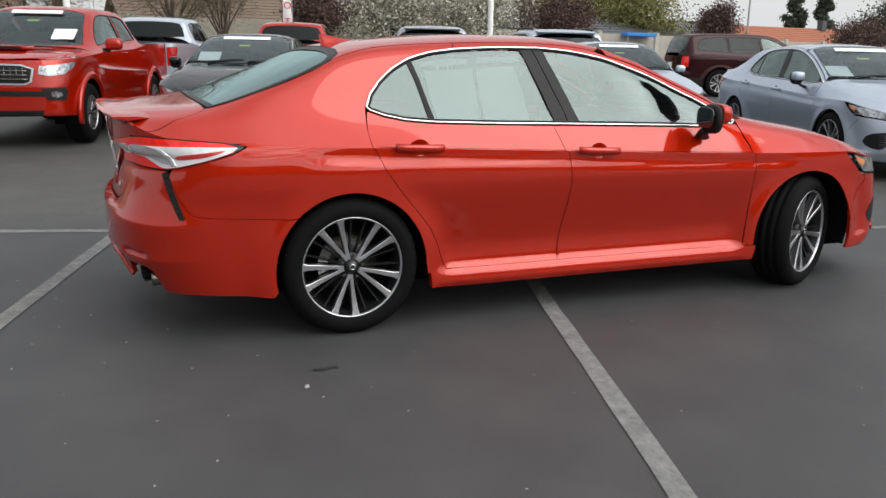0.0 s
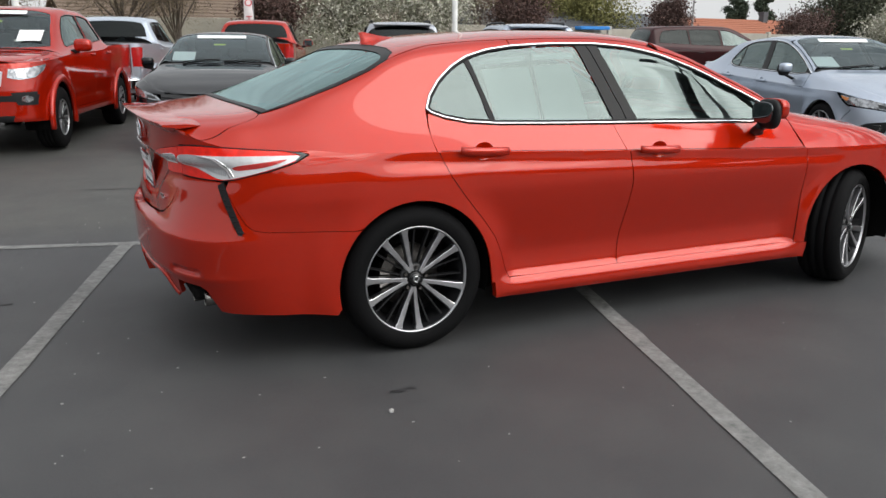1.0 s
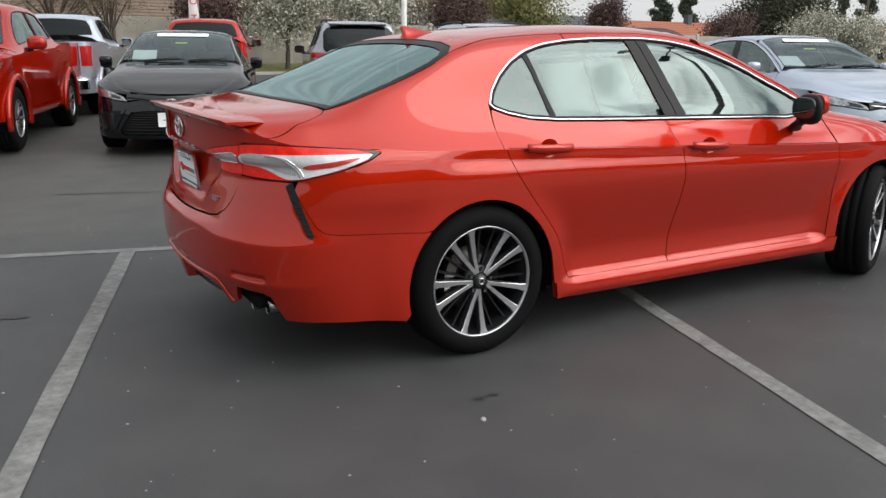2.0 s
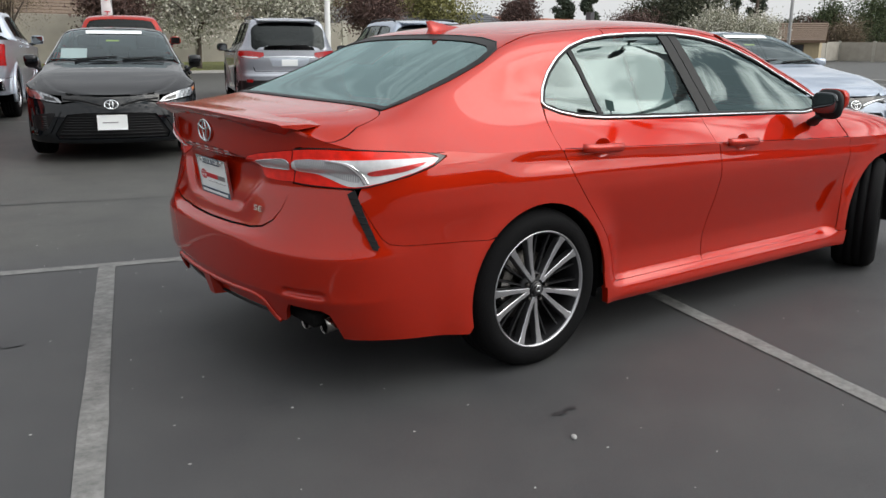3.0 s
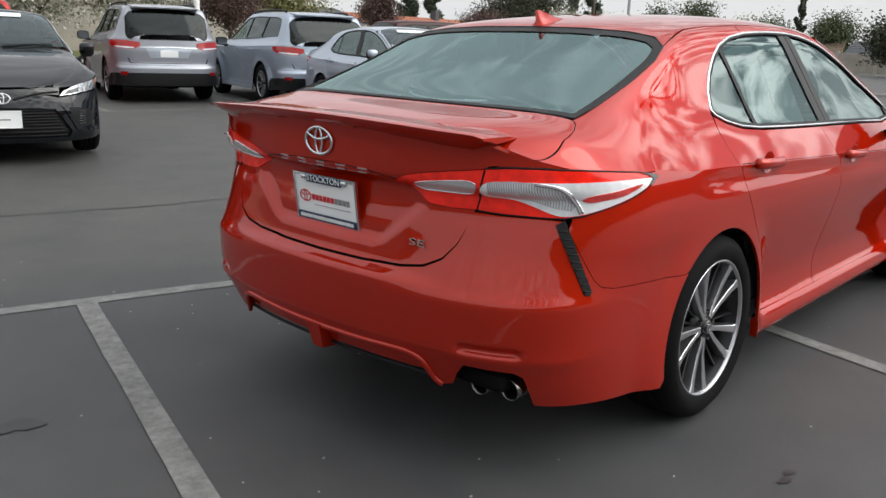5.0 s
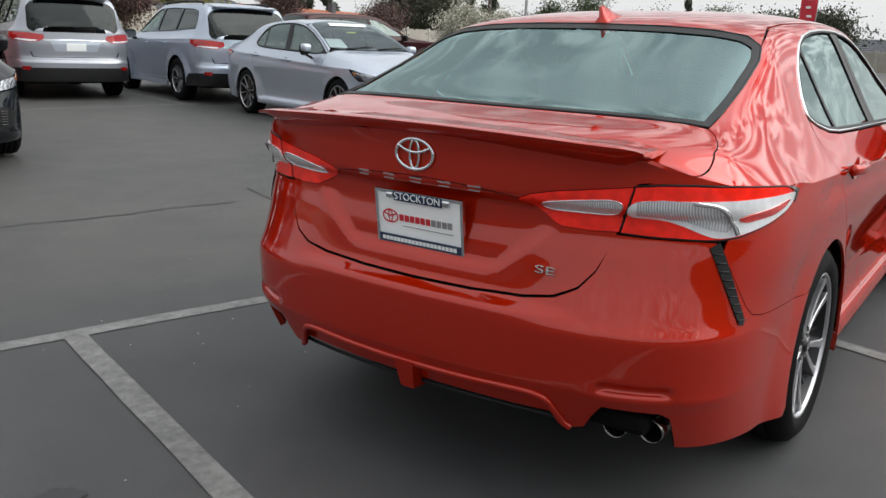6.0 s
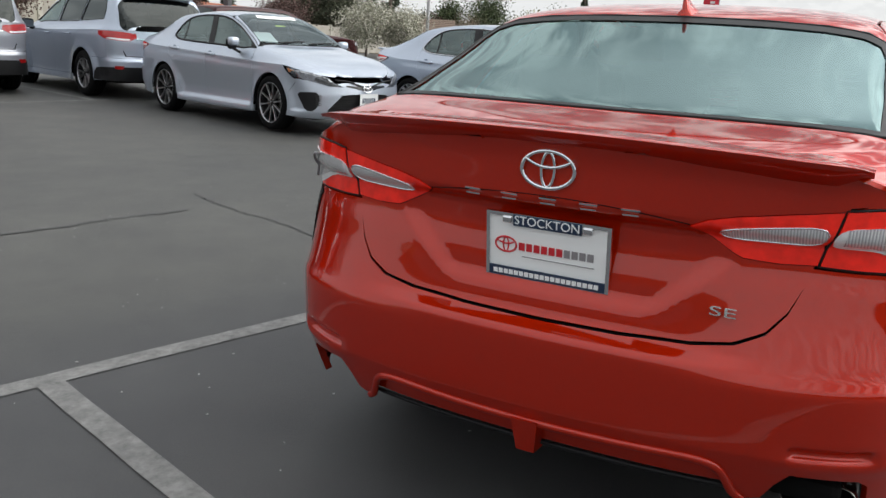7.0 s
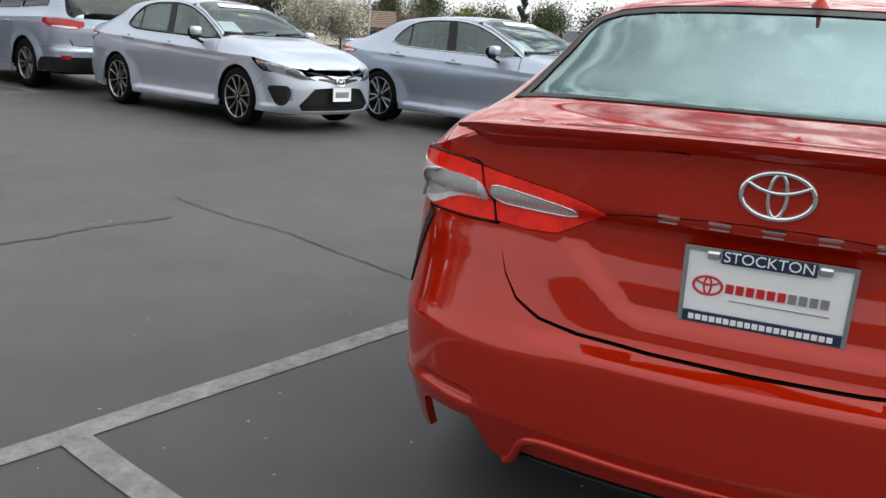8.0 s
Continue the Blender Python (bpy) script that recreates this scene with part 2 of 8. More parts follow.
def pchip(xs, ys):
    """Monotone cubic through the points; ys may have several columns."""
    xs, ys = np.asarray(xs, float), np.asarray(ys, float)
    flat = ys.ndim == 1
    ys = ys.reshape(len(xs), -1)
    h, d = np.diff(xs)[:, None], np.diff(ys, axis=0) / np.diff(xs)[:, None]
    m = np.zeros_like(ys)
    if len(xs) > 2:
        w1, w2 = 2 * h[1:] + h[:-1], h[1:] + 2 * h[:-1]
        ok = d[:-1] * d[1:] > 0
        with np.errstate(divide="ignore", invalid="ignore"):
            m[1:-1] = np.where(ok, (w1 + w2) / (w1 / d[:-1] + w2 / d[1:]), 0)
    m[0], m[-1] = d[0], d[-1]

    def at(x):
        x = np.clip(np.asarray(x, float), xs[0], xs[-1])
        i = np.clip(np.searchsorted(xs, x) - 1, 0, len(xs) - 2)
        hh = (xs[i + 1] - xs[i])[..., None]
        t = (x - xs[i])[..., None] / hh
        out = (2 * t**3 - 3 * t**2 + 1) * ys[i] + (t**3 - 2 * t**2 + t) * hh * m[i] + (-2 * t**3 + 3 * t**2) * ys[i + 1] + (t**3 - t**2) * hh * m[i + 1]
        return out[..., 0] if flat else out

    return at


def table(*rows):
    rows = np.asarray(rows, float)
    return pchip(rows[:, 0], rows[:, 1])


def soft_table(*rows, reach=0.055):
    """A table with its curvature evened out along x."""
    f = table(*rows)
    lo_x, hi_x = rows[0][0], rows[-1][0]

    def at(x):
        d = np.minimum(reach, np.maximum(0.0, np.minimum(np.asarray(x, float) - lo_x, hi_x - np.asarray(x, float))))
        return (f(x - d) + 4 * f(x - d / 2) + 6 * f(x) + 4 * f(x + d / 2) + f(x + d)) / 16

    return at


def ease(a, b, x):
    t = np.clip((np.asarray(x, float) - a) / (b - a), 0, 1)
    return t * t * (3 - 2 * t)


def rounded(points, n=4, closed=True):
    """Corner-cutting: softens the corners of an outline."""
    p = np.asarray(points, float)
    for _ in range(n):
        q = np.roll(p, -1, axis=0) if closed else p[1:]
        a = p if closed else p[:-1]
        out = np.stack([0.75 * a + 0.25 * q, 0.25 * a + 0.75 * q], 1).reshape(-1, p.shape[1])
        p = out if closed else np.vstack([p[:1], out, p[-1:]])
    return p


def curve_through(points, n=24):
    """Catmull-Rom through open points."""
    p = np.asarray(points, float)
    p = np.vstack([2 * p[0] - p[1], p, 2 * p[-1] - p[-2]])
    out = []
    for i in range(1, len(p) - 2):
        t = np.linspace(0, 1, n, endpoint=False)[:, None]
        a, b, c, d = p[i - 1], p[i], p[i + 1], p[i + 2]
        out.append(0.5 * (2 * b + (c - a) * t + (2 * a - 5 * b + 4 * c - d) * t**2 + (3 * b - a - 3 * c + d) * t**3))
    return np.vstack(out + [p[-2:-1]])


def densify(poly, step):
    poly = np.asarray(poly, float)
    out = []
    for a, b in zip(poly, np.roll(poly, -1, axis=0)):
        k = max(1, int(np.ceil(np.linalg.norm(b - a) / step)))
        out.append(a + (b - a) * (np.arange(k) / k)[:, None])
    out = np.vstack(out)
    keep = np.linalg.norm(out - np.roll(out, 1, axis=0), axis=1) > 1e-4
    return out[keep]


def area2(poly):
    x, y = poly[:, 0], poly[:, 1]
    return np.sum(x * np.roll(y, -1) - np.roll(x, -1) * y)


def inset(poly, gap):
    if not gap:
        return poly
    p = poly if area2(poly) > 0 else poly[::-1]
    e = np.roll(p, -1, axis=0) - p
    n = np.stack([-e[:, 1], e[:, 0]], 1) / np.maximum(np.linalg.norm(e, axis=1), 1e-9)[:, None]
    k = n + np.roll(n, 1, axis=0)
    k /= np.maximum((k**2).sum(1), 0.35)[:, None] / 2
    return p + k * gap


def inside(poly, q):
    x, y = q[:, 0], q[:, 1]
    res = np.zeros(len(q), bool)
    for (x0, y0), (x1, y1) in zip(poly, np.roll(poly, -1, axis=0)):
        if y0 == y1:
            continue
        res ^= ((y0 > y) != (y1 > y)) & (x < (x1 - x0) * (y - y0) / (y1 - y0) + x0)
    return res


def far_from(poly, q, d):
    ok = np.ones(len(q), bool)
    for p in poly:
        ok &= ((q - p) ** 2).sum(1) > d * d
    return ok


from mathutils.geometry import delaunay_2d_cdt


def fill(poly, step, holes=()):
    """Triangles that fill an outline, with an even grid of points inside."""
    lo, hi = poly.min(0), poly.max(0)
    gx, gy = np.meshgrid(np.arange(lo[0] + step / 2, hi[0], step), np.arange(lo[1] + step / 2, hi[1], step))
    gx[1::2] += step / 2
    q = np.stack([gx.ravel(), gy.ravel()], 1)
    q = q[inside(poly, q)]
    q = q[far_from(poly, q, step * 0.55)] if len(q) else q
    loops = [poly]
    for h in holes:
        if len(q):
            q = q[~inside(h, q)]
            q = q[far_from(h, q, step * 0.55)]
        loops.append(h)
    verts, edges = [], []
    for l in loops:
        k = len(verts)
        verts += [Vector(v) for v in l]
        edges += [(k + i, k + (i + 1) % len(l)) for i in range(len(l))]
    verts += [Vector(v) for v in q]
    ov, oe, of, *_ = delaunay_2d_cdt(verts, edges, [], 2 if holes else 1, 1e-5)
    ov = np.array([tuple(v) for v in ov])
    of = np.array([f for f in of if len(f) == 3])
    if holes and len(of):
        c = ov[of].mean(1)
        keep = inside(poly, c)
        for h in holes:
            keep &= ~inside(h, c)
        of = of[keep]
    return ov, of


def rim_edges(faces):
    count = {}
    for f in faces:
        for a, b in ((f[0], f[1]), (f[1], f[2]), (f[2], f[0])):
            if (b, a) in count:
                count.pop((b, a))
            else:
                count[(a, b)] = 1
    return list(count)


def panel(name, poly, surf, mat, parent, gap=0.0025, step=0.024, lift=0.0, flange=0.010, label="", holes=(), mirror=False, edge=None, seal=False):
    """A sheet on a surface, bounded by an outline in the surface's own coordinates, with a turned-in edge."""
    poly = densify(inset(densify(poly, edge or step * 0.6), gap), edge or step * 0.6)
    holes = [densify(np.asarray(h, float), edge or step * 0.6) for h in holes]
    uv, faces = fill(poly, step, holes)
    p, nrm = surf(uv[:, 0], uv[:, 1])
    p = p + nrm * lift
    a, b, c = p[faces[:, 0]], p[faces[:, 1]], p[faces[:, 2]]
    fn = np.cross(b - a, c - a)
    flip = (fn * nrm[faces[:, 0]]).sum(1) < 0
    faces[flip] = faces[flip][:, ::-1]
    verts, out = [p], [tuple(f) for f in faces]
    if flange:
        rim = rim_edges(faces)
        ids = sorted({i for e in rim for i in e})
        at = {v: len(p) + k for k, v in enumerate(ids)}
        low = {v: len(p) + len(ids) + k for k, v in enumerate(ids)}
        verts += [p[ids], p[ids] - nrm[ids] * flange]
        out += [(at[j], at[i], low[i], low[j]) for i, j in rim]
    verts = np.vstack(verts)
    if mirror:
        verts = verts * np.array([1, -1, 1])
        out = [f[::-1] for f in out]
    ob = link_mesh(name, verts, out, mat, parent, label)
    true_n = np.zeros_like(verts)
    true_n[: len(p)] = nrm * ([1, -1, 1] if mirror else [1, 1, 1])
    ob.data.normals_split_custom_set_from_vertices([tuple(map(float, q)) for q in true_n])
    if seal:
        line = inset(poly, -gap)[::2]
        q, qn = surf(line[:, 0], line[:, 1])
        q = (q - qn * 0.0075) * np.array([1, -1 if mirror else 1, 1])
        tube("seal", q, 0.0048, DARK, ob, closed=True, sides=5)
    return ob


def tube(name, path, radius, mat, parent, closed=False, sides=8, label="", flat=None, normals=None):
    """A bar of round or flattened section along a line. flat: (width across, height out) with the given outward normals."""
    p = np.asarray(path, float)
    n = len(p)
    t = np.roll(p, -1, axis=0) - np.roll(p, 1, axis=0) if closed else np.gradient(p, axis=0)
    t /= np.maximum(np.linalg.norm(t, axis=1), 1e-9)[:, None]
    if normals is None:
        up = np.tile((0.0, 0.0, 1.0), (n, 1))
        up[np.abs(t[:, 2]) > 0.9] = (1.0, 0.0, 0.0)
    else:
        up = np.asarray(normals, float)
    side = np.cross(t, up)
    side /= np.maximum(np.linalg.norm(side, axis=1), 1e-9)[:, None]
    up = np.cross(side, t)
    w, h = flat if flat else (radius, radius)
    a = np.arange(sides) * 2 * np.pi / sides
    rings = p[:, None] + side[:, None] * (np.cos(a) * w)[None, :, None] + up[:, None] * (np.sin(a) * h)[None, :, None]
    verts, faces = rings.reshape(-1, 3), []
    for i in range(n if closed else n - 1):
        j = (i + 1) % n
        faces += [(i * sides + k, i * sides + (k + 1) % sides, j * sides + (k + 1) % sides, j * sides + k) for k in range(sides)]
    if not closed:
        faces += [tuple(range(sides))[::-1], tuple((n - 1) * sides + k for k in range(sides))]
    return link_mesh(name, verts, faces, mat, parent, label)


def lathe(name, profile, mat, parent, n=48, label="", axis_y=True, m=None):
    """Turned about the y axis: profile rows are (radius, y)."""
    prof = np.asarray(profile, float)
    a = np.arange(n) * 2 * np.pi / n
    v = np.stack([np.cos(a)[:, None] * prof[None, :, 0], np.broadcast_to(prof[None, :, 1], (n, len(prof))), np.sin(a)[:, None] * prof[None, :, 0]], 2).reshape(-1, 3)
    k = len(prof)
    f = [(i * k + j, i * k + j + 1, ((i + 1) % n) * k + j + 1, ((i + 1) % n) * k + j) for i in range(n) for j in range(k - 1)]
    if m is not None:
        v = np.array([tuple(m @ Vector(p)) for p in v])
    return link_mesh(name, v, f, mat, parent, label)


class Shell:
    """A car body as two smooth surfaces that meet at the shoulder: low(s, z), round the plan, and up(x, v), sections across.
    Coordinates: x forward from the rear axle, y to the car's left, z up. Right half given; s < 0 is the left."""

    def __init__(self, plan, rear, side, front, top, sections, arches, rear_w=(0.62, -0.5), front_w=(3.05, 0.62), bumps=(), k=1.16):
        c = curve_through(plan, 40)
        c[:, 1] = np.minimum(c[:, 1], 0)
        d = np.r_[0, np.cumsum(np.linalg.norm(np.diff(c, axis=0), axis=1))]
        self.s_end = d[-1]
        self.s_tab = np.linspace(0, d[-1], 900)
        self.c_tab = np.stack([np.interp(self.s_tab, d, c[:, 0]), np.interp(self.s_tab, d, c[:, 1])], 1)
        tap = np.exp(-0.5 * (np.arange(-30, 31) / 10.0) ** 2)
        tap /= tap.sum()
        ends = [np.r_[q[30:0:-1] * m, q, q[-2:-32:-1] * m] for q, m in ((self.c_tab[:, 0], 1), (self.c_tab[:, 1], -1))]
        self.c_tab = np.stack([np.convolve(q, tap, "valid") for q in ends], 1)
        self.c_tab[[0, -1], 1] = 0
        self.c_tab[:, 0] = np.maximum.accumulate(self.c_tab[:, 0] + 1e-7 * np.arange(900))
        t = np.gradient(self.c_tab, axis=0)
        t[0], t[-1] = (0, -1), (0, 1)
        t /= np.linalg.norm(t, axis=1)[:, None]
        self.n_tab = np.stack([t[:, 1], -t[:, 0]], 1)
        self.n_tab[0], self.n_tab[-1] = (-1, 0), (1, 0)
        self.rear, self.side, self.front, self.bumps, self.arches, self.k = rear, side, front, bumps, arches, k
        self.mid = self.s_tab[np.argmin(self.c_tab[:, 1])]
        self.r0, self.r1 = self.sy(-rear_w[0]), self.sx(rear_w[1])
        self.f0, self.f1 = self.sx(front_w[0]), self.sy(-front_w[1], True)
        self.top = top
        s = self.s_tab
        j = self.low_raw(s, self.ztop(s))
        self.j_tab = j
        self.jx = np.maximum.accumulate(j[:, 0] + 1e-7 * np.arange(900))
        self.x0, self.x1 = self.jx[0], self.jx[-1]
        self.sections = sections

    def sx(self, x):
        return np.interp(x, self.c_tab[:, 0], self.s_tab)

    def sy(self, y, front=False):
        a = np.argmin(self.c_tab[:, 1])
        if front:
            return np.interp(y, self.c_tab[a:, 1], self.s_tab[a:])
        return np.sign(-np.asarray(y, float)) * np.interp(np.abs(y), -self.c_tab[: a + 1, 1], self.s_tab[: a + 1])

    def ztop(self, s):
        return self.top(np.interp(s, self.s_tab, self.c_tab[:, 0]), np.interp(s, self.s_tab, self.c_tab[:, 1]))

    def low_raw(self, s, z):
        s = np.asarray(s, float)
        sg, a = np.where(s < 0, -1.0, 1.0), np.abs(s)
        sg, a = np.where(a > self.s_end, -sg, sg), np.where(a > self.s_end, 2 * self.s_end - a, a)
        bx, by = np.interp(a, self.s_tab, self.c_tab[:, 0]), np.interp(a, self.s_tab, self.c_tab[:, 1])
        nx, ny = np.interp(a, self.s_tab, self.n_tab[:, 0]), np.interp(a, self.s_tab, self.n_tab[:, 1])
        ln = np.hypot(nx, ny)
        wr, wf = 1 - ease(self.r0, self.r1, a), ease(self.f0, self.f1, a)
        f = wr * self.rear(z, by) + wf * self.front(z) + (1 - wr - wf) * self.side(z, bx)
        for hx, hz, hr in self.arches:
            r = np.hypot(bx - hx, z - hz)
            g = 1 - ease(hr, hr + 0.17, r)
            f = f * (1 - g) + 0.004 * g
        for bump in self.bumps:
            f = f + bump(a, z, bx, by)
        return np.stack([bx + nx / ln * f, sg * (by + ny / ln * f), z + 0 * a], -1)

    def low(self, s, z):
        p, e, g = self.low_raw(s, z), 0.005, 0.03
        n = np.cross(self.low_raw(s + g, z) - self.low_raw(s - g, z), self.low_raw(s, z + e) - self.low_raw(s, z - e))
        n /= np.maximum(np.linalg.norm(n, axis=-1), 1e-12)[..., None]
        return p, n

    def controls(self, x):
        """(y, z) of the section's controls at x, the last on the shoulder."""
        jy, jz = np.interp(x, self.jx, self.j_tab[:, 1]), np.interp(x, self.jx, self.j_tab[:, 2])
        return self.sections(x, jy, jz)

    def up_raw(self, x, v):
        x, v = np.asarray(x, float), np.asarray(v, float)
        sg, v = np.where(v < 0, -1.0, 1.0), np.clip(np.abs(v) / self.k, 0, 1)
        c = self.controls(np.clip(x, self.x0, self.x1))
        c = [np.stack([np.broadcast_to(a, x.shape), np.broadcast_to(b, x.shape)], -1) for a, b in c]
        m = len(c)
        # uniform cubic B-spline, doubled at the ends: flat over the centre line, exact on the shoulder
        pts = [np.stack([-c[1][..., 0], c[1][..., 1]], -1), *c, 2 * c[-1] - c[-2]]
        u = v * (m - 1)
        i = np.clip(u.astype(int), 0, m - 2)
        t = (u - i)[..., None]
        stack = np.stack(pts, 0)
        pick = lambda q: np.take_along_axis(stack, np.broadcast_to((i + q)[None, ..., None], (1, *x.shape, 2)), 0)[0]
        y = ((1 - t) ** 3 * pick(0) + (3 * t**3 - 6 * t**2 + 4) * pick(1) + (-3 * t**3 + 3 * t**2 + 3 * t + 1) * pick(2) + t**3 * pick(3)) / 6
        return np.stack([x, sg * y[..., 0], y[..., 1]], -1)

    def up(self, x, v):
        p, e, g = self.up_raw(x, v), 0.010, 0.028
        n = np.cross(self.up_raw(x + g, v) - self.up_raw(x - g, v), self.up_raw(x, v - e) - self.up_raw(x, v + e))
        n /= np.maximum(np.linalg.norm(n, axis=-1), 1e-12)[..., None]
        n[n[..., 2] < -0.2] *= -1
        return p, n

    def vz(self, x, z, lo=0.3):
        """v on the side of the section at x whose height is z."""
        v = np.linspace(lo, 1, 300) * self.k
        p = self.up_raw(np.full(300, float(x)), v)
        return float(np.interp(-z, -np.minimum.accumulate(p[:, 2]) + 1e-9 * np.arange(300), v))

    def vy(self, x, y):
        v = np.linspace(0, 1, 300) * self.k
        p = self.up_raw(np.full(300, float(x)), v)
        return float(np.sign(-y) * np.interp(abs(y), np.maximum.accumulate(-p[:, 1]) + 1e-9 * np.arange(300), v))

    def side_poly(self, pts):
        return np.array([(x, self.vz(x, z)) for x, z in pts])

    def top_poly(self, pts):
        return np.array([(x, self.vy(x, y)) for x, y in pts])


def gz(x, y):
    """The lot's gentle rise."""
    return 0.007 * np.maximum(0, np.minimum(y, 32) - 3) + 0.008 * np.maximum(0, np.minimum(x, 9) - 4) - 0.008 * np.maximum(0, np.minimum(x, 80) - 14)



# ---- ground, lines, wear ----
def ground_material():
    m = bpy.data.materials.new("worn_asphalt")
    m.use_nodes = True
    nt = m.node_tree
    b = nt.nodes["Principled BSDF"]
    tc = nt.nodes.new("ShaderNodeTexCoord")

    def noise_at(scale, detail, rough=0.6):
        n = nt.nodes.new("ShaderNodeTexNoise")
        n.inputs["Scale"].default_value, n.inputs["Detail"].default_value, n.inputs["Roughness"].default_value = scale, detail, rough
        nt.links.new(tc.outputs["Object"], n.inputs["Vector"])
        return n

    def mix(a, c, fac, kind="MULTIPLY"):
        x = nt.nodes.new("ShaderNodeMix")
        x.data_type, x.blend_type = "RGBA", kind
        x.inputs["Factor"].default_value = fac
        nt.links.new(a, x.inputs["A"])
        nt.links.new(c, x.inputs["B"])
        return x.outputs["Result"]

    def ramp_of(n, p0, c0, p1, c1):
        r = nt.nodes.new("ShaderNodeValToRGB")
        r.color_ramp.elements[0].position, r.color_ramp.elements[0].color = p0, (*c0, 1)
        r.color_ramp.elements[1].position, r.color_ramp.elements[1].color = p1, (*c1, 1)
        nt.links.new(n.outputs["Fac"], r.inputs["Fac"])
        return r.outputs["Color"]

    big = ramp_of(noise_at(0.35, 4), 0.32, (0.052, 0.052, 0.053), 0.68, (0.070, 0.069, 0.068))
    mid = ramp_of(noise_at(2.2, 6), 0.30, (0.78, 0.78, 0.80), 0.70, (1.12, 1.12, 1.10))
    fine = ramp_of(noise_at(170.0, 3, 0.7), 0.36, (0.62, 0.62, 0.63), 0.70, (1.35, 1.34, 1.32))
    chips = ramp_of(noise_at(85.0, 2), 0.76, (1.0, 1.0, 1.0), 0.80, (2.1, 2.1, 2.05))
    c = mix(mix(mix(big, mid, 1.0), fine, 0.75), chips, 0.8)
    across = nt.nodes.new("ShaderNodeVectorMath")
    across.operation = "DOT_PRODUCT"
    across.inputs[1].default_value = (0.2655, 0.9641, 0.0)
    nt.links.new(tc.outputs["Object"], across.inputs[0])
    aisle = nt.nodes.new("ShaderNodeMapRange")
    aisle.inputs["From Min"].default_value, aisle.inputs["From Max"].default_value = 1.5, 2.3
    nt.links.new(across.outputs["Value"], aisle.inputs["Value"])
    tone = nt.nodes.new("ShaderNodeValToRGB")
    tone.color_ramp.elements[0].color, tone.color_ramp.elements[1].color = (0.97, 0.985, 1.02, 1), (1.17, 1.18, 1.10, 1)
    nt.links.new(aisle.outputs["Result"], tone.inputs["Fac"])
    c = mix(c, tone.outputs["Color"], 1.0)
    nt.links.new(c, b.inputs["Base Color"])
    b.inputs["Roughness"].default_value, b.inputs["Specular IOR Level"].default_value = 0.62, 0.5
    bp = nt.nodes.new("ShaderNodeBump")
    bp.inputs["Strength"].default_value, bp.inputs["Distance"].default_value = 0.5, 0.006
    nt.links.new(noise_at(190.0, 4, 0.7).outputs["Fac"], bp.inputs["Height"])
    nt.links.new(bp.outputs["Normal"], b.inputs["Normal"])
    return m


ASPHALT = ground_material()
xs = np.unique(np.r_[-900, -300, -120, np.linspace(-60, 120, 61), 4, 9, 14, 80, 160, 300, 900])
ys = np.unique(np.r_[-900, -300, -120, np.linspace(-60, 90, 51), 3, 32, 140, 300, 900])
X, Y = np.meshgrid(xs, ys)
nx = len(xs)
ground = link_mesh("ground", np.stack([X.ravel(), Y.ravel(), gz(X, Y).ravel()], 1), [(j * nx + i, j * nx + i + 1, (j + 1) * nx + i + 1, (j + 1) * nx + i) for j in range(len(ys) - 1) for i in range(nx - 1)], ASPHALT)
tagged(ground, kind="structure", label="worn grey asphalt of a parking lot", category="ground")


def paint_material():
    m = material("worn_line_paint", (0.20, 0.20, 0.195), 0.85, vary=0.2, scale=9, second=(0.27, 0.27, 0.26))
    nt = m.node_tree
    b, out = nt.nodes["Principled BSDF"], nt.nodes["Material Output"]
    tc = nt.nodes.new("ShaderNodeTexCoord")
    n = nt.nodes.new("ShaderNodeTexNoise")
    n.inputs["Scale"].default_value, n.inputs["Detail"].default_value, n.inputs["Roughness"].default_value = 26.0, 8.0, 0.75
    nt.links.new(tc.outputs["Object"], n.inputs["Vector"])
    r = nt.nodes.new("ShaderNodeValToRGB")
    r.color_ramp.elements[0].position, r.color_ramp.elements[0].color = 0.26, (0.55, 0.55, 0.55, 1)
    r.color_ramp.elements[1].position, r.color_ramp.elements[1].color = 0.60, (0.95, 0.95, 0.95, 1)
    nt.links.new(n.outputs["Fac"], r.inputs["Fac"])
    nt.links.new(r.outputs["Color"], b.inputs["Alpha"])
    return m


LINE = paint_material()


def stripe(a, b, width=0.105, lift=0.004, mat=None, name="stall_line", label="worn white painted stall line"):
    a, b = np.array(a, float), np.array(b, float)
    d = (b - a) / np.linalg.norm(b - a)
    n = np.array([-d[1], d[0]]) * width / 2
    k = max(8, int(np.linalg.norm(b - a) / 0.25))
    rng = np.random.RandomState(int(abs(a[0] * 100 + b[1] * 10)) % 9999)
    v = []
    for t in np.linspace(0, 1, k + 1):
        c = a + (b - a) * t
        for s in (-1, 1):
            q = c + n * s * (1 + 0.05 * rng.randn())
            v.append((q[0], q[1], float(gz(q[0], q[1])) + lift))
    ob = link_mesh(name, v, [(2 * i, 2 * i + 1, 2 * i + 3, 2 * i + 2) for i in range(k)], mat or LINE)
    return tagged(ob, label=label, category="line", kind="structure")


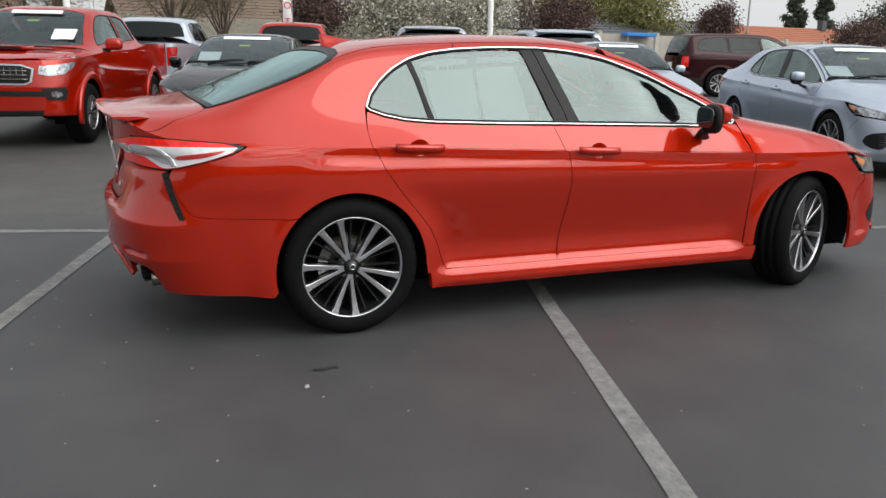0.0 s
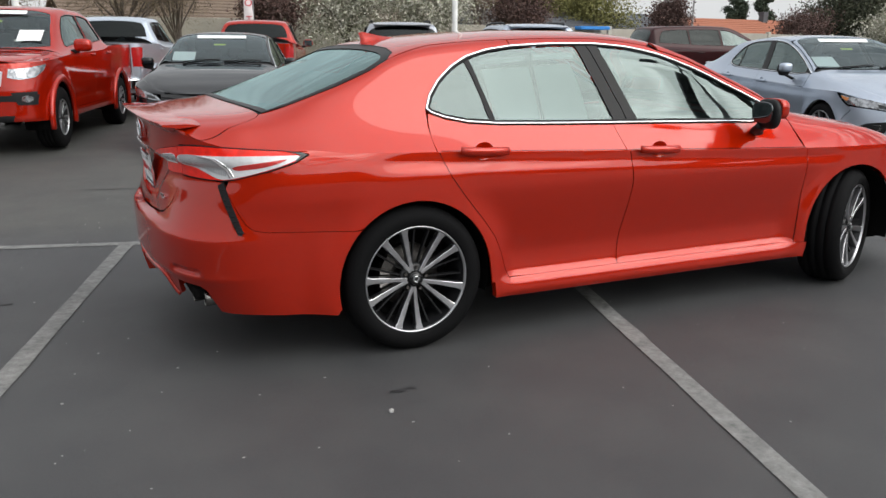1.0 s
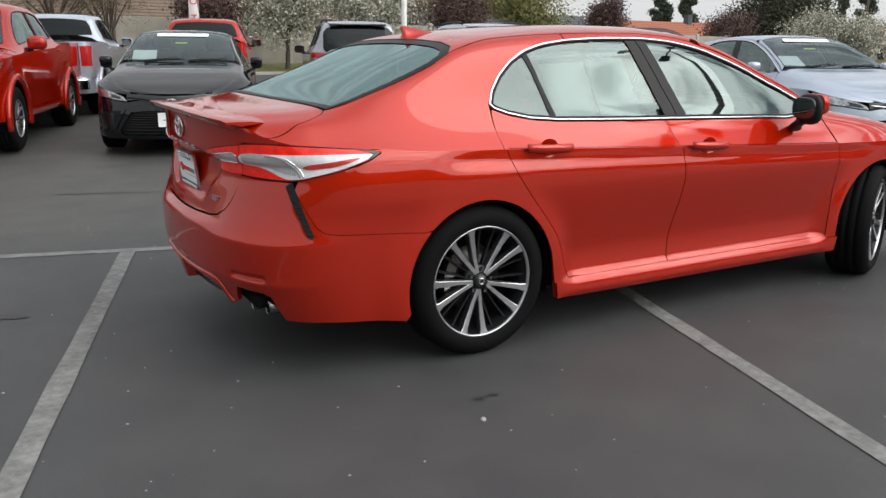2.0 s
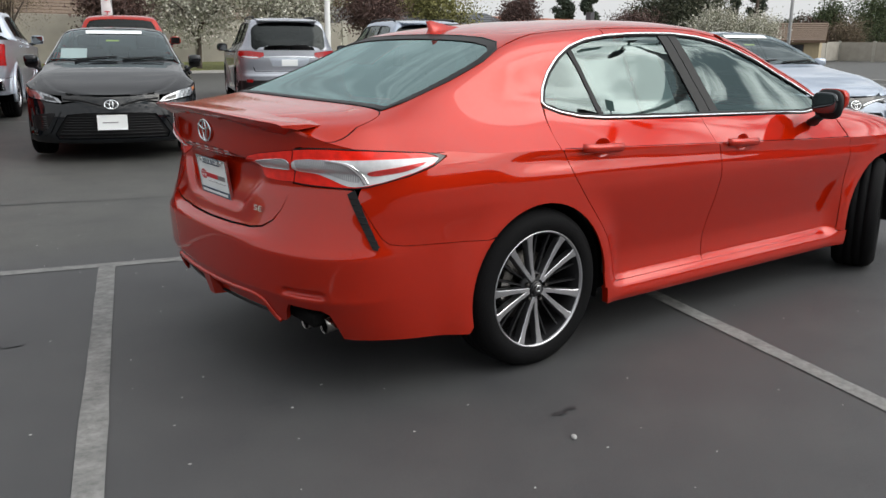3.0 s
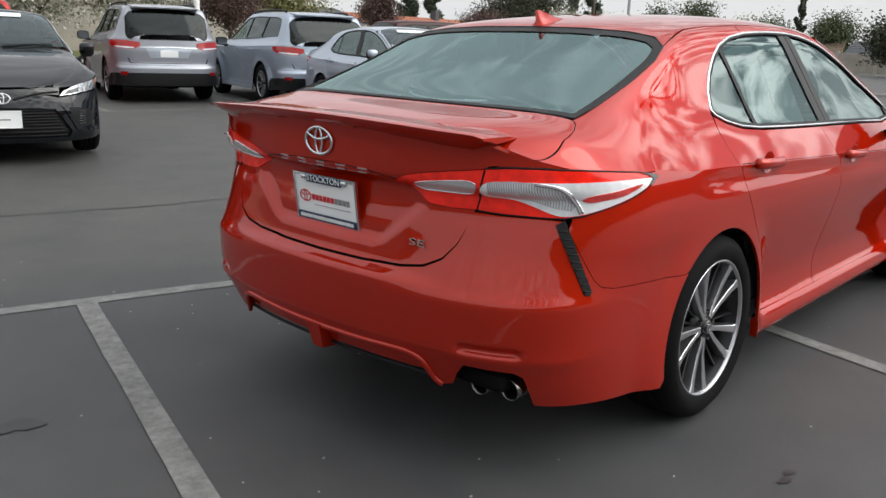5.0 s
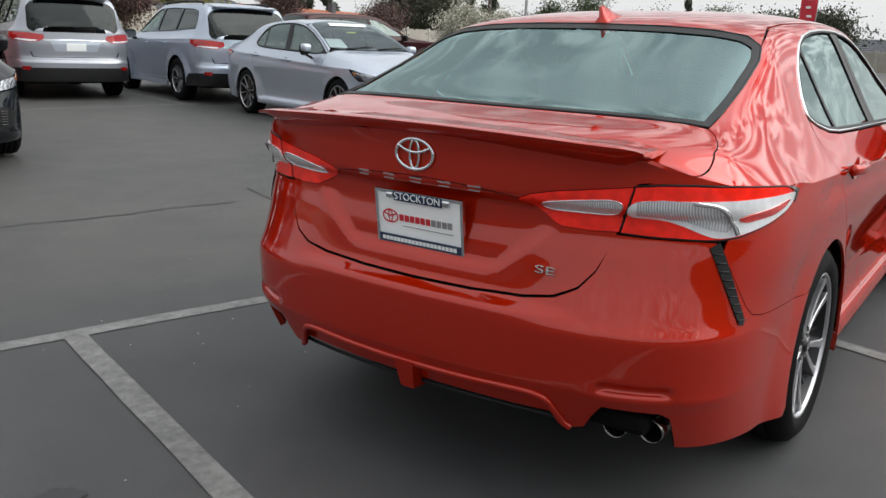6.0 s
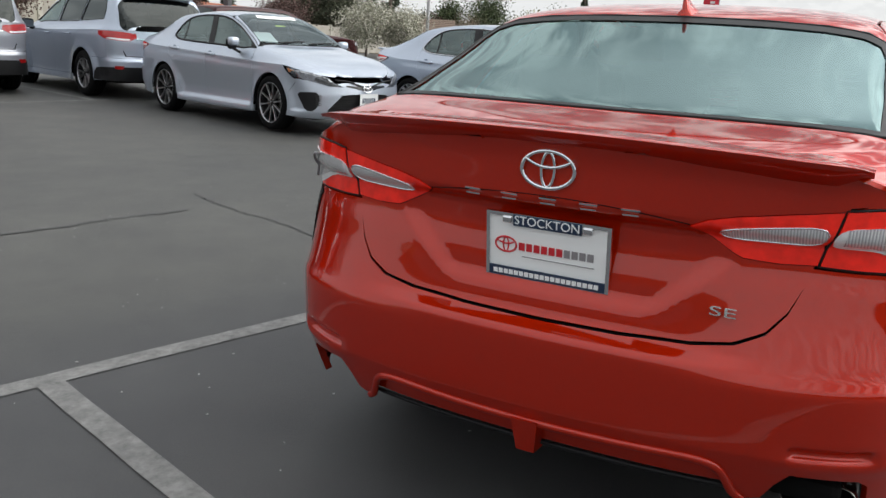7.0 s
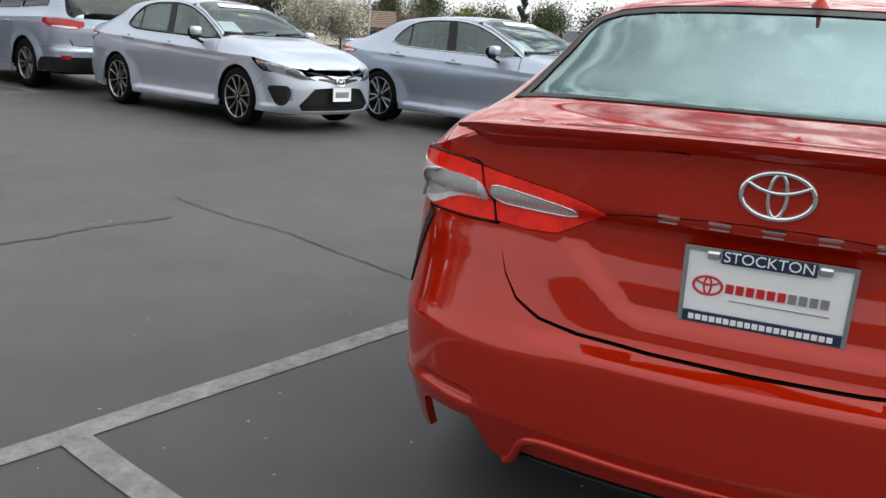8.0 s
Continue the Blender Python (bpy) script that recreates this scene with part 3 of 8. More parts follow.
u_c = np.array([1.67, -0.46]) / np.linalg.norm([1.67, -0.46])  # along the head line
T0 = np.array([-1.01, 1.86])
stripe(T0 - u_c * 9, T0 + u_c * 7.0, 0.098)
st = np.array([-0.30, -1.0]) / np.linalg.norm([-0.30, -1.0])
stripe(T0 + st * 0.03 + [-0.008, 0.0], T0 + st * 5.4 + [-0.008, 0.0], 0.096, 0.0055)
stripe(np.array([1.732, 1.105]) + st * 0.03, np.array([1.732, 1.105]) + st * 5.4, 0.092, 0.0055)
stripe(T0 - u_c * 2.76 + st * 0.03, T0 - u_c * 2.76 + st * 5.4, 0.090, 0.0055)
# lines of the far row
F0 = np.array([6.33, 10.40])
uf = np.array([3.2, -0.62]) / np.linalg.norm([3.2, -0.62])
stripe(F0 - uf * 9.5, F0 + uf * 1.5, 0.10)
fd_ = np.array([0.50, 2.2]) / np.linalg.norm([0.50, 2.2])
for k in (0, -2.75, -5.5):
    stripe(F0 + uf * k, F0 + uf * k + fd_ * 5.2, 0.10, 0.0055)

CRACK = material("crack_seal", (0.047, 0.047, 0.048), 0.8)
OIL = material("oil_stain", (0.022, 0.022, 0.024), 0.5, vary=0.4, scale=9)


def crack(points, width=0.02):
    p = curve_through([(x, y) for x, y in points], 14)
    rng = np.random.RandomState(len(points) * 7 + 3)
    p = p + rng.randn(*p.shape) * 0.012
    t = np.gradient(p, axis=0)
    t /= np.linalg.norm(t, axis=1)[:, None]
    n = np.stack([-t[:, 1], t[:, 0]], 1) * (width / 2 * (0.5 + rng.rand(len(p))))[:, None]
    v = [(q[0], q[1], float(gz(q[0], q[1])) + 0.004) for a, b in zip(p - n, p + n) for q in (a, b)]
    ob = link_mesh("crack", v, [(2 * i, 2 * i + 1, 2 * i + 3, 2 * i + 2) for i in range(len(p) - 1)], CRACK)
    tagged(ob, label="dark crack in the asphalt", category="crack", kind="structure")


crack([(-1.2, 4.3), (0.35, 3.84), (0.95, 3.75), (1.46, 3.62)], 0.020)
crack([(1.95, 4.05), (1.80, 3.72), (1.68, 3.35), (1.57, 2.87), (1.35, 2.35), (1.11, 1.75), (0.9, 1.2)], 0.014)


def stain(x, y, rx, ry, seed, mat=None):
    rng = np.random.RandomState(seed)
    a = np.linspace(0, 2 * np.pi, 40, endpoint=False)
    r = 1 + 0.22 * np.sin(a * 2 + rng.rand() * 6) + 0.16 * np.sin(a * 3 + rng.rand() * 6) + 0.10 * np.sin(a * 7 + rng.rand() * 6)
    v = [(x + rx * q * math.cos(t), y + ry * q * math.sin(t), float(gz(x, y)) + 0.004) for t, q in zip(a, r)] + [(x, y, float(gz(x, y)) + 0.004)]
    ob = link_mesh("stain", v, [(i, (i + 1) % 40, 40) for i in range(40)], mat or OIL)
    tagged(ob, label="small dark stain on the asphalt", category="stain", kind="structure")


stain(-1.80, 0.69, 0.07, 0.055, 1)
stain(-0.265, -1.315, 0.028, 0.016, 2)
stain(-0.205, -1.305, 0.022, 0.014, 3)
CHIP = material("pale_chip", (0.34, 0.34, 0.33), 0.7)
rng = np.random.RandomState(11)
pebbles = bmesh.new()
for i in range(200):
    x, y = (rng.uniform(-2.4, 2.6), rng.uniform(-3.6, 4.5)) if i else (-0.364, -1.485)
    s = rng.uniform(0.002, 0.0045) if i else 0.012
    m = Matrix.Translation((x, y, float(gz(x, y)) + s * 0.4)) @ Matrix.Rotation(rng.uniform(0, 6.28), 4, "Z") @ Matrix.Diagonal((s * 1.6, s, s * 0.6, 1))
    bmesh.ops.create_icosphere(pebbles, subdivisions=1, radius=1.0, matrix=m)
tagged(part("grit", pebbles, CHIP), label="pale grit scattered on the asphalt", category="grit", kind="stuff")

# ---- wall, houses, poles, trees ----
WALL = material("precast_wall", (0.36, 0.335, 0.29), 0.9, vary=0.12, scale=1.3, bump=0.3, bump_scale=40)
POST = material("wall_post", (0.42, 0.40, 0.35), 0.9, vary=0.1, scale=3, bump=0.2, bump_scale=50)


def wall_line(points, name):
    """Precast panels between posts, spaced 3.6 m."""
    w = empty(name, kind="structure", label="beige precast concrete wall of panels between posts", category="wall")
    pts = [np.array(p, float) for p in points]
    first_panel = first_post = None
    for (a, b) in zip(pts, pts[1:]):
        L = np.linalg.norm(b[:2] - a[:2])
        n = max(1, round(L / 3.6))
        ang = math.atan2(b[1] - a[1], b[0] - a[0])
        for i in range(n):
            c = a + (b - a) * i / n
            if first_panel is None:
                first_panel = box_part("wall_panel", (0.12, -0.05, 0.0), (L / n - 0.12, 0.05, 1.82), WALL, w, 0.015)
                first_post = box_part("wall_post", (-0.14, -0.11, -0.3), (0.14, 0.11, 1.95), POST, w, 0.02)
                pan, pst = first_panel, first_post
            else:
                pan, pst = new("wall_panel", first_panel.data), new("wall_post", first_post.data)
                pan.parent = pst.parent = w
            pan.matrix_world = pst.matrix_world = Matrix.Translation((c[0], c[1], c[2])) @ Matrix.Rotation(ang, 4, "Z")
            pan.scale = (L / n / 3.6, 1, 1)
    return w


wall_line([(-50, 29, 0.45), (3.7, 31.0, 0.45), (26, 33.2, 0.30), (57, 38.5, 0.0), (82, 42.5, -0.20), (84, 8, -0.25), (86, -60, -0.3)], "wall_north")

# Unseen dark walls, added so the car paint mirrors a dark horizon.
UNSEEN_WALL = material("unseen_dark_wall", (0.13, 0.12, 0.11), 0.9, vary=0.25, scale=1.5, bump=0.3, bump_scale=30)
bm = bmesh.new()
add_box(bm, (-34, -26.3, -0.2), (60, -26.0, 4.2))
tagged(part("unseen_wall_south", bm, UNSEEN_WALL), label="plain dark unseen wall added to darken the car's reflections", category="wall", kind="structure")
bm = bmesh.new()
add_box(bm, (-34.3, -26.0, -0.2), (-34.0, 29.5, 3.6))
tagged(part("unseen_wall_west", bm, UNSEEN_WALL), label="plain dark unseen wall added to darken the car's reflections", category="wall", kind="structure")

STUCCO = material("tan_stucco", (0.42, 0.34, 0.22), 0.9, vary=0.08, bump=0.3, bump_scale=60)
GREY_ROOF = material("grey_shingle", (0.085, 0.09, 0.10), 0.9, vary=0.25, scale=9, bump=0.4, bump_scale=30)
TILE_ROOF = material("clay_tile", (0.34, 0.12, 0.065), 0.85, vary=0.22, scale=7, bump=0.5, bump_scale=18)
BROWN_ROOF = material("brown_shingle", (0.16, 0.115, 0.085), 0.9, vary=0.25, scale=8, bump=0.4, bump_scale=25)
FASCIA = material("fascia_board", (0.14, 0.09, 0.06), 0.8)
PANE = material("window_pane", (0.03, 0.035, 0.04), 0.1, coat=0.5)


def house(x, y, ang, length, depth, eave, ridge, roof, base=0.0, gable_end=True, chimney=None, label="", over=0.45):
    """Walls, pitched roof with overhang, fascia, windows, chimney. The ridge runs along local x."""
    h = empty("house", pose(x, y, base, 0, 0, ang), label=label, category="house")
    l, d = length / 2, depth / 2
    bm = bmesh.new()
    v = [bm.verts.new(p) for p in ((-l, -d, -0.5), (l, -d, -0.5), (l, d, -0.5), (-l, d, -0.5), (-l, -d, eave), (l, -d, eave), (l, d, eave), (-l, d, eave), (-l, 0, ridge - 0.12), (l, 0, ridge - 0.12))]
    for f in ((0, 1, 5, 4), (2, 3, 7, 6), (1, 2, 6, 9, 5), (3, 0, 4, 8, 7)):
        bm.faces.new([v[i] for i in f])
    part("wall", bm, STUCCO, h)
    slope = (ridge - eave) / d
    rf = bmesh.new()
    for s in (-1, 1):
        y1, z1 = s * (d + over), eave - slope * over
        q = [rf.verts.new(p) for p in ((-l - over, 0, ridge), (l + over, 0, ridge), (l + over, y1, z1), (-l - over, y1, z1), (-l - over, 0, ridge - 0.16), (l + over, 0, ridge - 0.16), (l + over, y1, z1 - 0.16), (-l - over, y1, z1 - 0.16))]
        for f in ((0, 1, 2, 3), (7, 6, 5, 4), (0, 4, 5, 1), (1, 5, 6, 2), (2, 6, 7, 3), (3, 7, 4, 0)):
            rf.faces.new([q[i] for i in f])
    roof_ob = part("roof", rf, roof, h)
    # courses of shingle or tile as low steps
    n = 9
    for s in (-1, 1):
        for i in range(1, n):
            t = i / n
            yy, zz = s * (d + over) * t, ridge - slope * (d + over) * t
            box_part("course", (-l - over, -0.03, 0.0), (l + over, 0.03, 0.035), roof, roof_ob, m=Matrix.Translation((0, yy, zz - 0.005)))
    for s in (-1, 1):
        box_part("fascia", (-l - over, s * (d + over) - 0.02, eave - slope * over - 0.22), (l + over, s * (d + over) + 0.02, eave - slope * over - 0.02), FASCIA, h)
    for s in (-1, 1):
        for u in (-0.55, 0.1, 0.6):
            win = box_part("window", (u * l - 0.6, s * d - 0.03, eave - 1.5), (u * l + 0.6, s * d + 0.03, eave - 0.5), FASCIA, h)
            box_part("pane", (u * l - 0.53, s * d - 0.04, eave - 1.43), (u * l + 0.53, s * d + 0.04, eave - 0.57), PANE, win)
    if chimney:
        box_part("chimney", (chimney - 0.35, -0.9, ridge - 1.0), (chimney + 0.35, -0.3, ridge + 0.75), GREY_ROOF, h, 0.02)
    return h


house(30.5, 47.2, 9, 20, 9, 2.0, 3.45, GREY_ROOF, 0.1, chimney=-9.5, label="low house with a grey shingle roof and chimney")
house(62.0, 61.0, 8, 34, 10, 2.1, 3.65, TILE_ROOF, 0.1, chimney=3.0, label="low house with an orange clay tile roof")
house(10.0, 47.0, 5, 20, 9, 2.1, 3.6, BROWN_ROOF, 0.3, label="low house with a brown shingle roof")
house(-16.0, 46.0, 2, 22, 9, 2.1, 3.9, BROWN_ROOF, 0.3, label="low house with a brown shingle roof")
house(68.5, 42.0, -62, 9, 7.5, 2.0, 3.35, BROWN_ROOF, -0.1, label="tan house with a brown gable roof")
house(104.0, 44.0, -80, 24, 10, 1.5, 3.4, BROWN_ROOF, -0.2, label="low house with a brown shingle roof")
house(102.0, 18.0, -88, 22, 10, 1.5, 3.2, GREY_ROOF, -0.2, label="low house with a grey roof")

WHITE_POLE = material("white_pole_paint", (0.72, 0.72, 0.70), 0.5, vary=0.06)
GREY_POLE = material("grey_pole", (0.24, 0.24, 0.24), 0.5)


def round_pole(name, x, y, r, h, mat, label, base=0.0):
    p = empty(name, pose(x, y, base), label=label, category="pole")
    lathe("shaft", [(r * 1.0, 0.0), (r, 0.02), (r * 0.72, h), (0.0, h)], mat, p, 20, m=Matrix.Rotation(math.pi / 2, 4, "X"))
    lathe("base_collar", [(r * 2.0, 0.0), (r * 2.0, 0.05), (r * 1.05, 0.12)], mat, p, 20, m=Matrix.Rotation(math.pi / 2, 4, "X"))
    return p


round_pole("flag_pole", 8.6, 16.2, 0.075, 9.0, WHITE_POLE, "tall white painted steel pole", float(gz(8.6, 16.2)))
round_pole("flag_pole", -1.75, 19.0, 0.085, 9.0, WHITE_POLE, "tall white painted steel pole", float(gz(-1.7, 19.0)))
round_pole("utility_pole", 57.7, 33.3, 0.14, 9.0, GREY_POLE, "grey utility pole beyond the lot")


def lot_lamp(x, y, h, arms, label, spread=0.9, head=(0.75, 0.42, 0.10)):
    p = round_pole("street_lamp", x, y, 0.11, h, GREY_POLE, label, float(gz(x, y)))
    for a in arms:
        c, s = math.cos(radians(a)), math.sin(radians(a))
        arm = tube("arm", [(0, 0, h - 0.05), (c * spread * 0.5, s * spread * 0.5, h + 0.05), (c * spread, s * spread, h + 0.05)], 0.04, GREY_POLE, p)
        box_part("lamp_head", (0, -head[1] / 2, -head[2] / 2), (head[0], head[1] / 2, head[2] / 2), GREY_POLE, p, 0.02, m=Matrix.Translation((c * spread, s * spread, h + 0.05)) @ Matrix.Rotation(radians(a), 4, "Z"))
    return p


lot_lamp(12.2, -6.3, 9.9, (20, 110, 200, 290), "four-headed parking lot lamp post")
lot_lamp(52.6, 57.0, 7.5, (200,), "slim street lamp on a long arm", 3.2, (0.8, 0.25, 0.12))

# feather banners
BAN_WHITE = material("white_banner", (0.75, 0.72, 0.72), 0.8, vary=0.06)
BAN_RED = material("red_banner", (0.55, 0.03, 0.05), 0.8, vary=0.08)


def banner(x, y, z0, w, h, ang, cloth, ink, letters, label):
    b = empty("banner", pose(x, y, float(gz(x, y)), 0, 0, ang), label=label, category="banner")
    tube("pole", [(w / 2, 0, 0), (w / 2, 0, z0 + h)], 0.018, GREY_POLE, b)
    nz, nw = 24, 5
    v, f = [], []
    for side in (0, 1):
        for i in range(nz + 1):
            for j in range(nw + 1):
                v.append((-w / 2 + w * j / nw, 0.03 * math.sin(i * 0.55 + j * 0.5) + side * 0.004, z0 + h * i / nz))
    o = (nz + 1) * (nw + 1)
    for i in range(nz):
        for j in range(nw):
            a = i * (nw + 1) + j
            f += [(a, a + 1, a + nw + 2, a + nw + 1), (o + a + nw + 1, o + a + nw + 2, o + a + 1, o + a)]
    cl = link_mesh("cloth", v, f, cloth, b)
    for t, z in letters:
        cu = bpy.data.curves.new("letter", "FONT")
        cu.body, cu.size, cu.extrude, cu.align_x, cu.align_y = t, w * 1.05, 0.002, "CENTER", "CENTER"
        ob = new("letter", cu)
        cu.materials.append(ink)
        ob.parent = b
        ob.matrix_local = Matrix.Translation((0, -0.05, z)) @ Matrix.Rotation(math.pi / 2, 4, "X")
    return b


banner(3.35, 16.9, 1.25, 0.22, 3.0, -8, BAN_WHITE, BAN_RED, (("T", 1.79), ("O", 2.18), ("U", 2.57)), "tall white feather banner with red letters")
ban2 = banner(30.0, 5.9, 0.9, 0.55, 3.2, -75, BAN_RED, BAN_WHITE, (), "tall red feather banner with white marks")
for i in range(9):
    box_part("ink_bar", (-0.10 + 0.06 * (i % 2), -0.06, 1.1 + i * 0.3), (0.06 + 0.06 * (i % 2), -0.055, 1.18 + i * 0.3), BAN_WHITE, ban2)
BLUE = material("blue_canvas", (0.03, 0.22, 0.62), 0.7)
awning = empty("awning", pose(24.6, 32.75, 0), label="small blue canvas awning by the wall", category="awning")
box_part("canvas", (-0.9, -0.35, 2.05), (0.9, 0.25, 2.22), BLUE, awning, 0.03)
for sx_ in (-0.8, 0.8):
    tube("pole", [(sx_, -0.25, 0.0), (sx_, -0.25, 2.1)], 0.025, GREY_POLE, awning)

# kerbs and planting strip
CONCRETE = material("kerb_concrete", (0.34, 0.33, 0.31), 0.85, vary=0.12, scale=3, bump=0.3, bump_scale=60)
GRASS = material("dry_grass", (0.16, 0.17, 0.055), 0.95, vary=0.35, scale=5, bump=0.8, bump_scale=50)


def kerb(points, name="kerb", width=0.15, high=0.14):
    p = densify(np.array(points, float), 4.0)[: -1]
    bm = bmesh.new()
    for a, b in zip(points, points[1:]):
        L = math.dist(a, b)
        ang = math.atan2(b[1] - a[1], b[0] - a[0])
        z = float(gz(*[np.float64(q) for q in a]))
        add_box(bm, (0, -width / 2, -0.2), (L, width / 2, high), Matrix.Translation((*a, z)) @ Matrix.Rotation(ang, 4, "Z"))
    bevelled(bm, 0.02, 2)
    tagged(part(name, bm, CONCRETE), label="pale concrete kerb", category="kerb", kind="structure")


kerb([(-40, 24.5), (3.7, 26.0), (22, 28.2)])
kerb([(30.5, -40), (30.2, 10), (29, 22)])
strip = []
for (x, y0, y1) in ((-40, 24.6, 29.2), (3.7, 26.1, 30.9), (22, 28.3, 32.7)):
    strip += [(x, y0, float(gz(x, y0)) + 0.12), (x, y1, 0.48)]
tagged(link_mesh("planting_strip", strip, [(0, 2, 3, 1), (2, 4, 5, 3)], GRASS), label="dry yellow-green planting strip before the wall", category="grass", kind="structure")


def leaf_material(name, a, b):
    m = material(name, a, 0.75, vary=0.2)
    nt = m.node_tree
    geo = nt.nodes.new("ShaderNodeNewGeometry")
    r = nt.nodes.new("ShaderNodeValToRGB")
    r.color_ramp.elements[0].position, r.color_ramp.elements[0].color = 0.0, (*a, 1)
    r.color_ramp.elements[1].position, r.color_ramp.elements[1].color = 1.0, (*b, 1)
    nt.links.new(geo.outputs["Random Per Island"], r.inputs["Fac"])
    nt.links.new(r.outputs["Color"], nt.nodes["Principled BSDF"].inputs["Base Color"])
    return m


BARK = material("bark", (0.10, 0.08, 0.065), 0.95, vary=0.3, scale=12, bump=0.6, bump_scale=40)
BLOSSOM = leaf_material("cream_blossom", (0.16, 0.17, 0.10), (0.66, 0.63, 0.55))
PLUM = leaf_material("plum_leaves", (0.045, 0.025, 0.022), (0.15, 0.085, 0.07))
WILLOW = leaf_material("spring_leaves", (0.12, 0.12, 0.035), (0.30, 0.28, 0.10))
CONIFER = leaf_material("conifer_needles", (0.018, 0.030, 0.018), (0.06, 0.085, 0.05))
DARKLEAF = leaf_material("dark_leaves", (0.025, 0.032, 0.018), (0.08, 0.085, 0.045))
TWIG = leaf_material("brown_twigs", (0.09, 0.068, 0.045), (0.24, 0.185, 0.12))
OAK = leaf_material("oak_leaves", (0.03, 0.045, 0.02), (0.10, 0.13, 0.05))


def tree(x, y, height, crown, mat, leaves, seed, leaf=0.16, base=0.0, shape="round", trunk_h=None, label="", name="tree"):
    """Tapered trunk, limbs that fork, and a crown of small leaf blades in clumps."""
    leaf, leaves = leaf * 0.46, int(leaves * 3.6)
    rng = np.random.RandomState(seed)
    t = empty(name, pose(x, y, base), label=label, category="tree")
    th = trunk_h if trunk_h is not None else height * 0.35
    wood_v, wood_f = [], []

    def limb(a, b, r0, r1, bend=0.1):
        a, b = np.array(a, float), np.array(b, float)
        n, k = 5, 6
        mid = (a + b) / 2 + rng.randn(3) * bend * np.linalg.norm(b - a)
        d = b - a
        side = np.cross(d, (0.3, 0.2, 0.9))
        side /= max(np.linalg.norm(side), 1e-6)
        up = np.cross(side, d)
        up /= max(np.linalg.norm(up), 1e-6)
        o = len(wood_v)
        for i in range(n):
            u = i / (n - 1)
            c = (1 - u) ** 2 * a + 2 * u * (1 - u) * mid + u * u * b
            r = r0 + (r1 - r0) * u
            wood_v.extend([c + side * r * math.cos(q * 2 * math.pi / k) + up * r * math.sin(q * 2 * math.pi / k) for q in range(k)])
        for i in range(n - 1):
            wood_f.extend([(o + i * k + q, o + i * k + (q + 1) % k, o + (i + 1) * k + (q + 1) % k, o + (i + 1) * k + q) for q in range(k)])

    r0 = 0.035 * height ** 0.8
    tips = []
    top = height * (0.98 if shape in ("cone", "column") else 0.62)
    limb((0, 0, -0.3), (rng.randn() * 0.1, rng.randn() * 0.1, top), r0, r0 * 0.25, 0.03)
    n_l = {"round": 12, "wide": 16, "cone": 34, "column": 26}[shape]
    for i in range(n_l):
        u = (i + rng.rand()) / n_l
        a = rng.rand() * 2 * math.pi
        if shape == "cone":
            z0 = th + (height * 0.97 - th) * u
            reach = crown * (1 - u) ** 0.8 * (0.55 + 0.6 * rng.rand())
            end = (math.cos(a) * reach, math.sin(a) * reach, z0 + reach * 0.12)
            start = (0, 0, z0)
        elif shape == "column":
            z0 = th + (height - th) * u
            reach = crown * (1 - 0.8 * u**2) * (0.5 + 0.4 * rng.rand())
            end = (math.cos(a) * reach, math.sin(a) * reach, z0 + 0.3)
            start = (0, 0, max(0, z0 - 0.4))
        else:
            z0 = th * (0.7 + 0.5 * rng.rand())
            el = rng.uniform(0.15, 1.45)
            q = crown * (0.55 + 0.5 * rng.rand())
            cz = (height + th) / 2
            end = (math.cos(a) * math.cos(el) * q, math.sin(a) * math.cos(el) * q, cz + (height - cz) * (math.sin(el) * 1.5 - 0.55) * rng.uniform(0.7, 1.0))
            start = (0, 0, min(z0, top))
        limb(start, end, r0 * 0.35, r0 * 0.08)
        tips.append((np.array(start), np.array(end)))
        if shape in ("round", "wide"):
            for _ in range(6):
                u2 = rng.uniform(0.4, 0.9)
                s2 = np.array(start) + (np.array(end) - np.array(start)) * u2
                e2 = s2 + rng.randn(3) * crown * 0.28
                limb(s2, e2, r0 * 0.12, r0 * 0.03)
                tips.append((s2, e2))
    link_mesh("trunk", wood_v, wood_f, BARK, t)
    per = max(1, leaves // len(tips))
    c = []
    for s, e in tips:
        d = np.linalg.norm(e - s)
        u = rng.beta(3, 1.4, per)
        c.append(s + (e - s) * u[:, None] + rng.randn(per, 3) * (crown * (0.13 if shape in ("cone", "column") else 0.20)) * np.array([1, 1, 0.7 if shape != "column" else 1.2]))
    c = np.vstack(c)
    c = c[c[:, 2] > th * 0.55]
    n = len(c)
    a1 = rng.randn(n, 3)
    a1 /= np.linalg.norm(a1, axis=1)[:, None]
    a2 = np.cross(a1, rng.randn(n, 3))
    a2 /= np.linalg.norm(a2, axis=1)[:, None]
    sz = leaf * (0.6 + 0.8 * rng.rand(n))[:, None]
    slim = 0.16 if mat is TWIG else 0.5
    v = np.stack([c - a1 * sz, c + a2 * sz * slim, c + a1 * sz, c - a2 * sz * slim], 1).reshape(-1, 3)
    crown_ob = link_mesh("crown", v, [(4 * i, 4 * i + 1, 4 * i + 2, 4 * i + 3) for i in range(n)], mat, t, smooth=False)
    return t


def polar(ex, ey, az, d):
    return ex + d * math.cos(radians(az)), ey + d * math.sin(radians(az))


